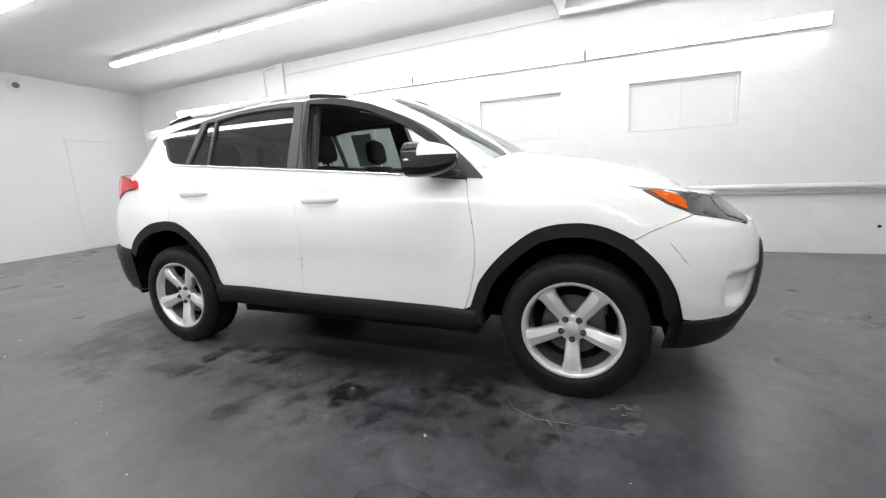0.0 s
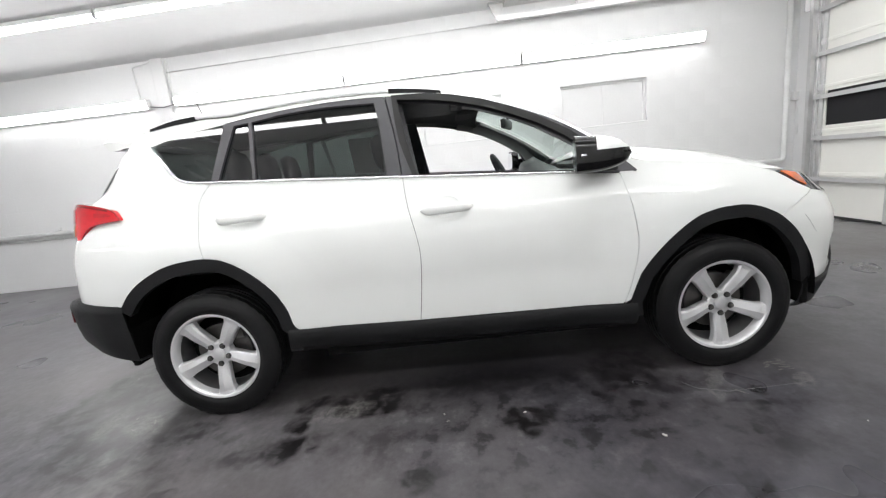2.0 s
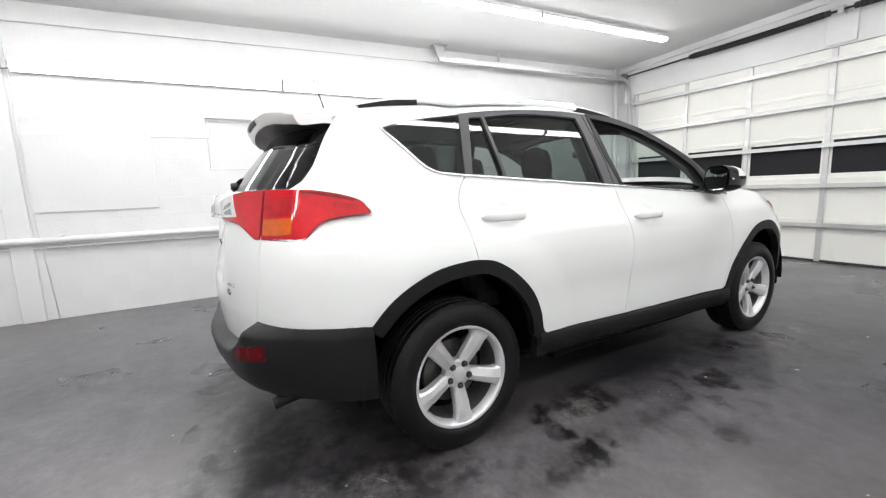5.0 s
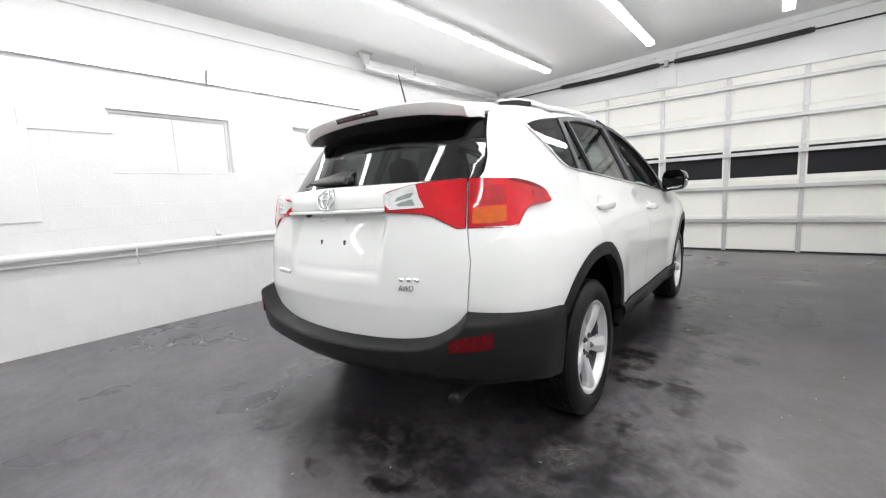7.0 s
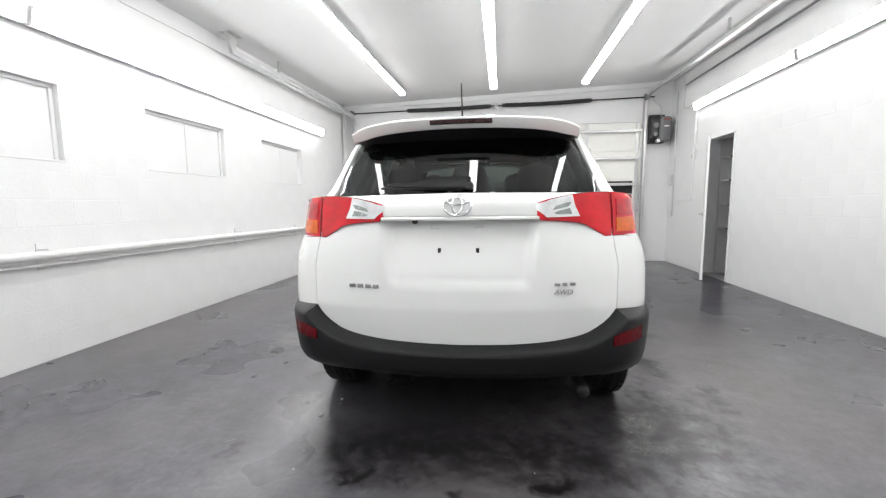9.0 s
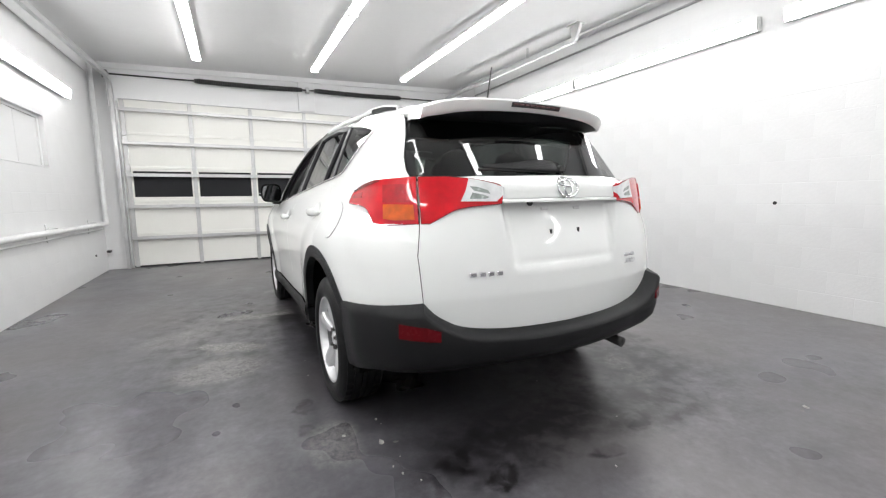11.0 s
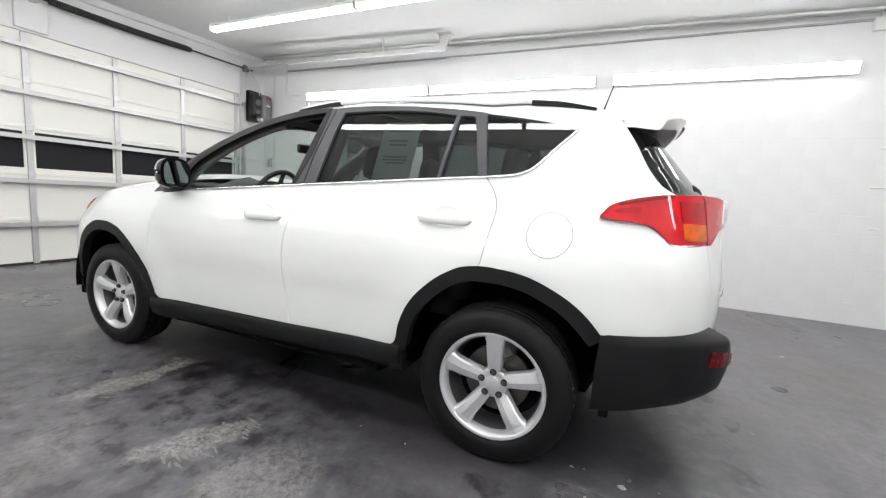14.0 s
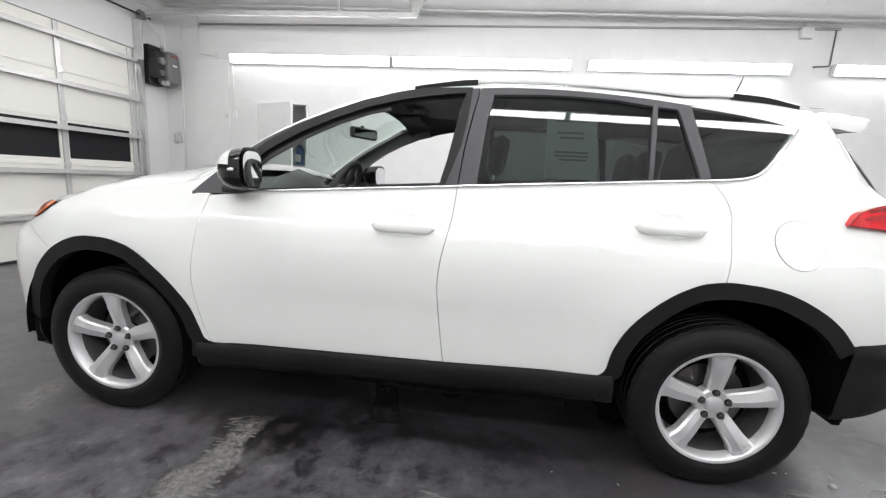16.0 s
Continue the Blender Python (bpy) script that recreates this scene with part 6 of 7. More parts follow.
for x in np.linspace(-0.53, 0.53, 31):
    r = abs(x) / 0.555
    zt = 1.556 - 0.020 * r ** 2
    y0 = -2.01 + 0.05 * r ** 2 + 0.06 * r ** 7 + 0.034
    zg = zt - 0.024 * r ** 7 - (0.050 + 0.012 * r ** 2.2 - 0.012 * float(sstep(0.85, 1.0, r)))
    gy = float(glass_surf(np.array([abs(x) * 0.97]), np.array([1.466]))[0, 1])
    v += [(x, y0, zg - 0.001), (x, gy - 0.004, min(zg - 0.006, 1.466))]
for i in range(30):
    f.append((2 * i, 2 * i + 1, 2 * i + 3, 2 * i + 2))
mesh_object("spoiler_underside", v, f, M_CLAD, sp_ob, "black underside of the spoiler", smooth=True)
v, f = [], []
for x in np.linspace(-0.145, 0.145, 9):
    r = abs(x) / 0.555
    y0, z0 = -2.01 + 0.05 * r ** 2, 1.556 - 0.020 * r ** 2
    v += [(x, y0 - 0.003, z0 - 0.015), (x, y0 + 0.007, z0 - 0.034), (x, y0 + 0.03, z0 - 0.034), (x, y0 + 0.03, z0 - 0.015)]
for i in range(8):
    for k in range(4):
        f.append((i * 4 + k, i * 4 + (k + 1) % 4, i * 4 + 4 + (k + 1) % 4, i * 4 + 4 + k))
f += [(0, 1, 2, 3), (32, 33, 34, 35)]
mesh_object("high_brake_light", v, f, M_BLACKBOX, sp_ob, "dark high brake light", smooth=False)
for i in range(9):
    x = -0.128 + 0.032 * i
    y0 = -2.01 + 0.05 * (abs(x) / 0.555) ** 2
    box_part("brake_lens", (x - 0.013, x + 0.013, y0 - 0.0025, y0 + 0.01, 1.527, 1.537), M_BRAKEDARK, sp_ob, "unlit dark red brake lens", bevel=0.002)
tube("antenna", [(-0.02, -1.60, 1.60), (-0.02, -1.63, 1.70), (-0.022, -1.66, 1.80)], [0.006, 0.004, 0.003], M_BLACKBOX, car, "short black roof antenna", sides=8)
bm = bmesh.new()
bmesh.ops.create_cone(bm, cap_ends=True, segments=14, radius1=0.03, radius2=0.012, depth=0.025, matrix=pose(-0.02, -1.60, 1.628))
part("antenna_base", bm, M_WHITE, car)


def bumper_loft(name, us, tops, profile, mat, label, mirror=True):
    """A bumper round the plan: at each u a profile of (outwards, part of the height, fixed z)."""
    v, f = [], []
    rows = []
    for u, zt in zip(us, tops):
        for o, z in profile(u, zt):
            au = abs(u)
            p = body(np.array([au]), np.array([max(z, 0.30)]))[0]
            nrm = normal_of(body, np.array([au]), np.array([0.6]))[0]
            if nrm[0] * p[0] + nrm[1] * p[1] < 0:
                nrm = -nrm
            nrm = np.array([nrm[0], nrm[1], 0]) / np.hypot(nrm[0], nrm[1])
            q = p + nrm * o
            v.append((q[0] * (1 if u >= 0 else -1), q[1], z))
    n = len(v) // len(us)
    for i in range(len(us) - 1):
        for k in range(n - 1):
            f.append((i * n + k, i * n + k + 1, i * n + n + k + 1, i * n + n + k))
    bm = bmesh.new()
    bv = [bm.verts.new(q) for q in v]
    for q in f:
        bm.faces.new([bv[i] for i in q])
    return part(name, bm, mat, car, label, smooth=True)


# rear bumper: from arch to arch
u_end = float(u_of_y(np.array([-1.735]), np.array([0.55]))[0])
us = np.concatenate([np.linspace(-u_end, -0.62, 26), np.linspace(-0.6, 0.6, 31), np.linspace(0.62, u_end, 26)])
bx, bz = [p[0] for p in bottom], [p[1] for p in bottom]


def bumper_top(u):
    p = body(np.array([abs(u)]), np.array([0.68]))[0]
    if p[0] < 0.664 and p[1] < -1.9:
        return float(np.interp(p[0], bx, bz)) - 0.003
    return float(np.interp(p[1], [-2.12, -2.05, -1.96, -1.76, -1.70], [0.690, 0.682, 0.673, 0.654, 0.645]))


def bumper_lip(u):
    """How far the bumper stands out, fullest before the corners."""
    u = abs(u)
    return 0.070 + 0.011 * float(sstep(0.3, 0.58, u)) - 0.057 * float(sstep(0.66, 0.92, u)) - 0.010 * float(sstep(0.98, u_end, u))


def rear_profile(u, zt):
    c = float(sstep(0.55, 0.85, abs(u)))            # corner and side
    side = float(sstep(0.85, u_end, abs(u)))
    lip = bumper_lip(u)
    zl = zt - 0.026 - 0.012 * c
    zbot = 0.395 - 0.05 * side
    return [(-0.02, zt + 0.004), (0.004, zt), (lip * 0.80, zt - 0.018 - 0.006 * c), (lip * 0.94, zl), (lip, zl - 0.010), (lip * 1.0, 0.51), (lip * 0.86, 0.455), (lip * 0.5, zbot + 0.025), (lip * 0.1, zbot), (-0.10, zbot - 0.012)]


rb = bumper_loft("rear_bumper", us, [bumper_top(u) for u in us], rear_profile, M_CLAD, "grained black plastic rear bumper")
for s in (1, -1):
    v, f = [], []
    uu = [float(u_of_x(np.array([x]), np.array([0.6]))[0]) for x in (0.622, 0.666, 0.710, 0.752)]
    for i, u in enumerate(uu):
        p = body(np.array([u]), np.array([0.6]))[0]
        nrm = normal_of(body, np.array([u]), np.array([0.6]))[0]
        nrm = np.array([abs(nrm[0]), -abs(nrm[1]), 0])
        nrm /= np.linalg.norm(nrm)
        z0, z1 = 0.553 + 0.004 * i, 0.606 + 0.006 * i
        if i == 0:
            z1 -= 0.012
        lp = bumper_lip(u) + 0.005
        for o, z in ((lp, z0), (lp, z1), (lp - 0.05, z1), (lp - 0.05, z0)):
            q = p + nrm * o
            v.append((q[0] * s, q[1], z))
    for i in range(3):
        for k in range(4):
            f.append((i * 4 + k, i * 4 + (k + 1) % 4, i * 4 + 4 + (k + 1) % 4, i * 4 + 4 + k))
    f += [(0, 1, 2, 3), (12, 13, 14, 15)]
    bm = bmesh.new()
    bv = [bm.verts.new(q) for q in v]
    for q in f:
        bm.faces.new([bv[i] for i in q])
    part("rear_reflector", bm, M_REFLECTOR, rb, "dark red bumper reflector")
# underbody valance and tail pipe
tube("tail_pipe", rounded([(0.55, -1.6, 0.31), (0.55, -2.0, 0.30), (0.56, -2.09, 0.286)], 0.05), 0.028, M_BLACKBOX, car, "dark steel tail pipe", sides=14)

# front bumper: white wrap with a black lower lip
u0 = float(u_of_y(np.array([1.79]), np.array([0.42]))[0])
arch_b = [p for p in F_ARCH if p[0] > 1.582]
ol = side_line([(1.817, 0.863), (1.715, 0.828), (1.64, 0.798), (1.586, 0.767)] + arch_b + [(1.90, 0.390)])
uc = ol[-1][0]
ol += [(uc + (UMAX - uc) * t, 0.390 + 0.30 * sstep(0.22, 0.62, t)) for t in np.linspace(0.06, 1.0, 16)]
ol += [(UMAX, 0.785), (UMAX - 0.25, 0.785)] + front_line([(0.48, 0.798), (0.53, 0.814), (0.60, 0.796), (0.70, 0.828)])
fb = surface_panel("front_bumper", ol, M_WHITE, car, body, "white front bumper", step=0.022, rim=0.02)
surface_panel("front_bumper", ol, M_WHITE, car, body, "white front bumper", step=0.022, rim=0.02, mirror=True)
for ya, za, yb, zb2, w in ((1.722, 0.752, 1.752, 0.715, 0.0022), (1.745, 0.728, 1.785, 0.668, 0.0016), (1.775, 0.690, 1.800, 0.655, 0.0012)):
    sc = side_line([(ya, za), (yb, zb2), (yb + w, zb2 + w), ((ya + yb) / 2 + w * 1.6, (za + zb2) / 2 + w * 1.6), (ya + w, za + w)])
    surface_panel("scratch", sc, M_LEDGE, fb, body, "thin grey scratch in the paint", step=0.02, out=0.0008, rim=0)


def lip_profile(t):
    top = 0.394 + 0.30 * float(sstep(0.22, 0.62, t))
    k = float(sstep(0.05, 0.40, t))
    return [(0.0, top + 0.01), (0.010, top), (0.016 - 0.002 * k, top - 0.04), (0.016 - 0.010 * k, (top + 0.28) / 2), (0.004 - 0.030 * k, 0.272), (-0.06 - 0.08 * k, 0.252)]


for s in (1, -1):
    v, f = [], []
    ul = np.linspace(u0 - 0.05, UMAX, 30)
    for u in ul:
        t = (u - u0) / (UMAX - u0)
        for o, z in lip_profile(t):
            p = body(np.array([u]), np.array([max(z, 0.30)]), False)[0]
            nrm = normal_of(body, np.array([min(u, UMAX - 0.01)]), np.array([0.55]))[0]
            nrm = np.array([abs(nrm[0]), abs(nrm[1]), 0])
            nrm /= np.linalg.norm(nrm)
            q = p + nrm * o
            v.append((q[0] * s, q[1], z))
    for i in range(29):
        for k in range(5):
            f.append((i * 6 + k, i * 6 + k + 1, i * 6 + 7 + k, i * 6 + 6 + k))
    bm = bmesh.new()
    bv = [bm.verts.new(q) for q in v]
    for q in f:
        bm.faces.new([bv[i] for i in q])
    part("front_lip", bm, M_CLAD, car, "grained black lower front bumper", smooth=True)
for s in (1, -1):
    x0, x1 = sorted((0.58 * s, 0.865 * s))
    box_part("splash_panel", (x0, x1, -1.80, -1.765, 0.31, 0.60), M_DARK, car, "black splash panel behind the wheel", bevel=0.006)
    box_part("splash_panel", (x0, x1, 1.735, 1.770, 0.285, 0.43), M_DARK, car, "black splash panel before the wheel", bevel=0.006)
# upper grille between the headlights
surface_panel("front_grille", [(UMAX - 0.24, 0.790), (UMAX, 0.790), (UMAX, 0.895), (UMAX - 0.46, 0.885), (UMAX - 0.46, 0.81)], M_CLAD, car, body, "black grille", step=0.05, out=-0.025, rim=0.0)
surface_panel("front_grille", [(UMAX - 0.24, 0.790), (UMAX, 0.790), (UMAX, 0.895), (UMAX - 0.46, 0.885), (UMAX - 0.46, 0.81)], M_CLAD, car, body, "black grille", step=0.05, out=-0.025, rim=0.0, mirror=True)

# bonnet
HE = np.array([(0.86, 1.135), (0.95, 1.100), (1.10, 1.080), (1.30, 1.055), (1.45, 1.026), (1.555, 0.996), (1.66, 0.983), (1.80, 0.960), (1.95, 0.900)])
HX = body(u_of_y(HE[:, 0], HE[:, 1]), HE[:, 1])[:, 0]
H_MID = smooth_table([0.8, 0.98, 1.13, 1.43, 1.64, 1.78, 1.90, 2.02, 2.12], [1.22, 1.208, 1.185, 1.132, 1.074, 1.014, 0.950, 0.884, 0.81])


def hood_surf(a, b):
    a, b = np.asarray(a, float), np.asarray(b, float)
    bb = b - 0.16 * np.abs(a) ** 2 * sstep(1.5, 2.1, b)
    xe, ze = np.interp(bb, HE[:, 0], HX), np.interp(bb, HE[:, 0], HE[:, 1])
    r = np.clip(np.abs(a), 0, 0.9999)
    h = np.maximum(H_MID(b) - ze, 0.02)
    z = ze + h * (1 - r ** 2.4) ** 0.75
    return np.stack([a * xe, bb, z], -1)


hl = [(0.9999, y) for y in np.linspace(0.90, 1.945, 24)] + [(0.85, 1.945), (0.6, 1.995), (0.0, 2.045)]
hl = hl + [(-a, b) for a, b in hl[::-1][1:]] + [(-0.6, 0.99), (0.0, 1.02), (0.6, 0.99)]
surface_panel("bonnet", hl, M_WHITE, car, hood_surf, "white bonnet", step=0.04, rim=0.035)
# plastic cowl below the windscreen
box_part("cowl", (-0.62, 0.62, 0.90, 1.08, 1.06, 1.125), M_BLACKBOX, car, bevel=0.02)

# dark inner shell: floor, side walls, wheel housings, bulkheads
v, f = [], []
us = np.linspace(0.0, float(u_of_y(np.array([1.75]), np.array([0.6]))[0]), 60)
zs = np.linspace(0.26, 1.06, 17)
for s in (1, -1):
    base = len(v)
    for u in us:
        q = body(np.full(17, u), zs)
        for p in q:
            x, y, z = p
            x = x - 0.045 - 0.02 * (z > 1.0)
            for hy in (-1.33, 1.33):
                d = math.hypot(y - hy, z - 0.36)
                if d < 0.56:
                    x = min(x, 0.56)
            yy = y + 0.05 if u < 0.75 else y
            z = max(z, 0.44) if y < -1.70 else z
            zz = z if y < 0.9 else min(z, 0.99 - 0.12 * max(0, y - 1.3))
            v.append((max(x, 0.0) * s, yy, zz))
    for i in range(len(us) - 1):
        for k in range(16):
            a = base + i * 17 + k
            f.append((a, a + 1, a + 18, a + 17))
mesh_object("inner_shell", v, f, M_DARK, car, "dark inner body shell", smooth=False)
bm = bmesh.new()
add_box(bm, -0.76, 0.76, -0.86, 0.86, 0.27, 0.32)
add_box(bm, -0.56, 0.56, -1.70, 1.95, 0.27, 0.33)
add_box(bm, -0.56, 0.56, 1.95, 2.0, 0.24, 0.8)
part("floor_pan", bm, M_DARK, car)

# ---- wheels, mirrors, cabin ----
def revolve(profile, seg=64, axis_gap=None):
    """Turn (r, x) points about the x axis."""
    v, f = [], []
    n = len(profile)
    for i in range(seg):
        a = 2 * math.pi * i / seg
        for r, x in profile:
            v.append((x, r * math.cos(a), r * math.sin(a)))
    for i in range(seg):
        j = (i + 1) % seg
        for k in range(n - 1):
            f.append((i * n + k, i * n + k + 1, j * n + k + 1, j * n + k))
    return v, f


def wheel_meshes():
    R = 0.3455
    prof = [(0.222, -0.095), (0.236, -0.103), (0.2375, -0.106), (0.246, -0.1085), (0.248, -0.111), (0.264, -0.1155), (0.286, -0.1165), (0.290, -0.1150), (0.303, -0.1135), (0.307, -0.1115), (0.322, -0.1055), (0.334, -0.097), (0.340, -0.090)]
    v, f = [], []
    seg = 120
    tread = []
    for x0, x1 in ((-0.088, -0.056), (-0.048, -0.018), (-0.010, 0.010), (0.018, 0.048), (0.056, 0.088)):
        tread += [(R - 0.008, x0 - 0.002), (R - 0.0006 * abs(x0) * 40, x0), (R - 0.0006 * abs(x1) * 40, x1), (R - 0.008, x1 + 0.002)]
    full = prof + tread + [(r, -x) for r, x in prof[::-1]]
    n, np_ = len(full), len(prof)
    for i in range(seg):
        a = 2 * math.pi * i / seg
        for k, (r, x) in enumerate(full):
            rr = r
            if k in (np_ + 1, np_ + 2, np_ + 17, np_ + 18) and i % 3 == 0:
                rr = r - 0.0035
            v.append((x, rr * math.cos(a), rr * math.sin(a)))
    for i in range(seg):
        j = (i + 1) % seg
        for k in range(n - 1):
            f.append((i * n + k, i * n + k + 1, j * n + k + 1, j * n + k))
    tyre = (v, f)
    barrel = revolve([(0.226, 0.100), (0.2365, 0.104), (0.2375, 0.098), (0.236, 0.094), (0.2365, 0.104), (0.226, 0.1045), (0.222, 0.101), (0.218, 0.090), (0.212, 0.078), (0.207, 0.03), (0.203, -0.05), (0.215, -0.095)][4:], 96)
    return tyre, barrel


def spoke_bm():
    """Five broad faceted spokes that flare into the rim."""
    bm = bmesh.new()
    for k in range(5):
        th = radians(-90 + 72 * k)
        c, s = math.cos(th), math.sin(th)
        rows = []
        for t in np.linspace(0, 1, 10):
            r = 0.036 + t * 0.188
            w = 0.0285 + 0.013 * t + 0.012 * float(sstep(0.78, 1.0, t))
            x = 0.070 + 0.026 * float(sstep(0.0, 0.75, t))
            if t > 0.99:
                x += 0.004
            lean = 0.006 * math.sin(math.pi * t)
            sec = [(-w * 1.05, x - 0.045), (-w, x - 0.016), (-w * 0.80, x - 0.005), (-w * 0.10, x), (w * 0.06, x - 0.001 - lean * 0.2), (w * 0.82, x - 0.006 - lean), (w, x - 0.018), (w * 1.05, x - 0.045)]
            rows.append([bm.verts.new((xx, r * c - q * s, r * s + q * c)) for q, xx in sec])
        for a, b in zip(rows, rows[1:]):
            for i in range(7):
                bm.faces.new((a[i], a[i + 1], b[i + 1], b[i]))
    return bm


def revolve_bm(profile, seg=48):
    v, f = revolve(profile, seg)
    bm = bmesh.new()
    bv = [bm.verts.new(q) for q in v]
    for q in f:
        bm.faces.new([bv[i] for i in q])
    bmesh.ops.remove_doubles(bm, verts=bm.verts, dist=1e-5)
    return bm


(tv, tf), (bv_, bf_) = wheel_meshes()
w0 = mesh_object("wheel", bv_, bf_, M_ALLOY, car, "five-spoke silver alloy wheel", smooth=True)
bm = bmesh.new()
vv = [bm.verts.new(q) for q in tv]
for q in tf:
    bm.faces.new([vv[i] for i in q])
part("tyre", bm, M_TYRE, w0, "black road tyre", smooth=True)
part("spokes", spoke_bm(), M_ALLOY, w0, "silver five-spoke rim", smooth=False)
part("hub", revolve_bm([(0.0, 0.068), (0.058, 0.066), (0.066, 0.058), (0.068, 0.02)]), M_ALLOY, w0, smooth=True)
part("hub_cap", revolve_bm([(0.0, 0.080), (0.024, 0.079), (0.033, 0.075), (0.035, 0.066)]), M_ALLOY, w0, "silver hub cap", smooth=True)
# dark sleeve in the barrel: shade between the spokes put into colour
part("barrel_shade", revolve_bm([(0.2085, 0.062), (0.205, 0.03), (0.201, -0.045)]), M_ALLOYSHADE, w0, smooth=True)
part("brake_disc", revolve_bm([(0.06, 0.0), (0.148, 0.0), (0.15, -0.004), (0.15, -0.022), (0.148, -0.026), (0.06, -0.026)]), M_DISC, w0, "grey brake disc", smooth=True)
part("wheel_back", revolve_bm([(0.0, -0.045), (0.20, -0.045)]), M_DARK, w0)
bm = bmesh.new()
add_box(bm, -0.02, 0.04, 0.06, 0.155, 0.055, 0.15, bevel=0.015)
part("brake_caliper", bm, M_DISC, w0)
for k in range(5):
    th = radians(-90 + 72 * k)
    y, z = 0.0535 * math.cos(th), 0.0535 * math.sin(th)
    # flat black disc paints the shade of the nut's recess
    bm = bmesh.new()
    bmesh.ops.create_cone(bm, cap_ends=True, segments=16, radius1=0.0150, radius2=0.0150, depth=0.006, matrix=pose(0.0700, y, z, 0, 90, 0))
    part("nut_shade", bm, M_BLACKBOX, w0, "black disc painted as the shaded recess round a lug nut")
    bm = bmesh.new()
    bmesh.ops.create_cone(bm, cap_ends=True, segments=6, radius1=0.0105, radius2=0.0085, depth=0.014, matrix=pose(0.078, y, z, 0, 90, 0))
    part("lug_nut", bm, M_DISC, w0, "grey steel lug nut")
w0.matrix_basis = pose(0.787, 1.33, 0.329)
for x, y, roll in ((0.792, -1.33, 3), (-0.785, 1.33, 38), (-0.792, -1.33, 36)):
    m = pose(x, y, 0.329 if x > 0 else 0.340) @ (pose(0, 0, 0, 0, 0, 180) if x < 0 else Matrix()) @ pose(0, 0, 0, roll)
    copy_thing(w0, m)

# mirrors
for s in (1, -1):
    # shell: a rounded housing
    cx, cy, cz = (0.97, 0.645, 1.160) if s > 0 else (0.950, 0.645, 1.172)
    turn = Matrix.Translation((cx * s, cy, 0)) @ Matrix.Rotation(radians(-14 if s > 0 else 4), 4, "Z") @ Matrix.Translation((-cx * s, -cy, 0))

    def shell(name, mat, z0, z1, parent, label, grow=0.0, w0=0.0):
        v, f = [], []
        na, nb = 28, 12
        for j in range(nb + 1):
            w = w0 + (1 - w0) * j / nb
            yy = -0.060 + (0.245 if s > 0 else 0.140) * w
            k = (1 - (w ** 2.2)) ** 0.5 if w < 1 else 0.0
            kk = max(k, 0.03)
            for i in range(na):
                a = 2 * math.pi * i / na
                ca, sa = math.cos(a), math.sin(a)
                rx = (0.090 + grow) * math.copysign(abs(ca) ** 0.62, ca) * kk
                rz = (0.085 + grow) * math.copysign(abs(sa) ** 0.70, sa) * kk
                z = cz + rz - 0.010 * w
                z = min(max(z, cz + z0), cz + z1)
                v.append(turn @ Vector(((cx + rx - 0.02 * w) * s, cy + yy, z)))
        for j in range(nb):
            for i in range(na):
                f.append((j * na + i, j * na + (i + 1) % na, (j + 1) * na + (i + 1) % na, (j + 1) * na + i))
        f.append(tuple(range(na)))
        bm = bmesh.new()
        vv = [bm.verts.new(q) for q in v]
        for q in f:
            try:
                bm.faces.new([vv[i] for i in q])
            except ValueError:
                pass
        bmesh.ops.remove_doubles(bm, verts=bm.verts, dist=1e-4)
        return part(name, bm, mat, parent, label, smooth=True)

    mir_ob = shell("side_mirror", M_GLOSSBLACK, -0.2, 0.2, car, "white and gloss black door mirror")
    shell("mirror_cap", M_WHITE, 0.014, 0.2, mir_ob, "white mirror cap", grow=0.004, w0=0.36)
    v, f = [], []
    mid = Vector((cx * s, cy - 0.067, cz))
    tip = Matrix.Rotation(radians(0 if s > 0 else 1), 4, "Z") @ Matrix.Rotation(radians(0 if s > 0 else -2), 4, "X")
    for i in range(28):
        a = 2 * math.pi * i / 28
        ca, sa = math.cos(a), math.sin(a)
        v.append(turn @ (mid + tip @ Vector((0.077 * math.copysign(abs(ca) ** 0.6, ca) * s, 0, 0.070 * math.copysign(abs(sa) ** 0.68, sa)))))
    mesh_object("mirror_glass", v, [tuple(range(28))], M_MIRROR, mir_ob, "mirror glass")
    tube("signal_strip", [turn @ Vector(((cx - 0.04 + 0.135 * t) * s, cy + 0.06 - 0.10 * t ** 2, cz - 0.004)) for t in np.linspace(0, 1, 8)], 0.007, M_CHROME, mir_ob, "bright signal strip", sides=8)
    bm = bmesh.new()
    add_box(bm, min(0.79 * s, 0.93 * s), max(0.79 * s, 0.93 * s), cy + 0.01, cy + (0.155 if s > 0 else 0.09), 1.068, 1.105, bevel=0.015, seg=2)
    part("mirror_foot", bm, M_BLACKBOX, mir_ob)

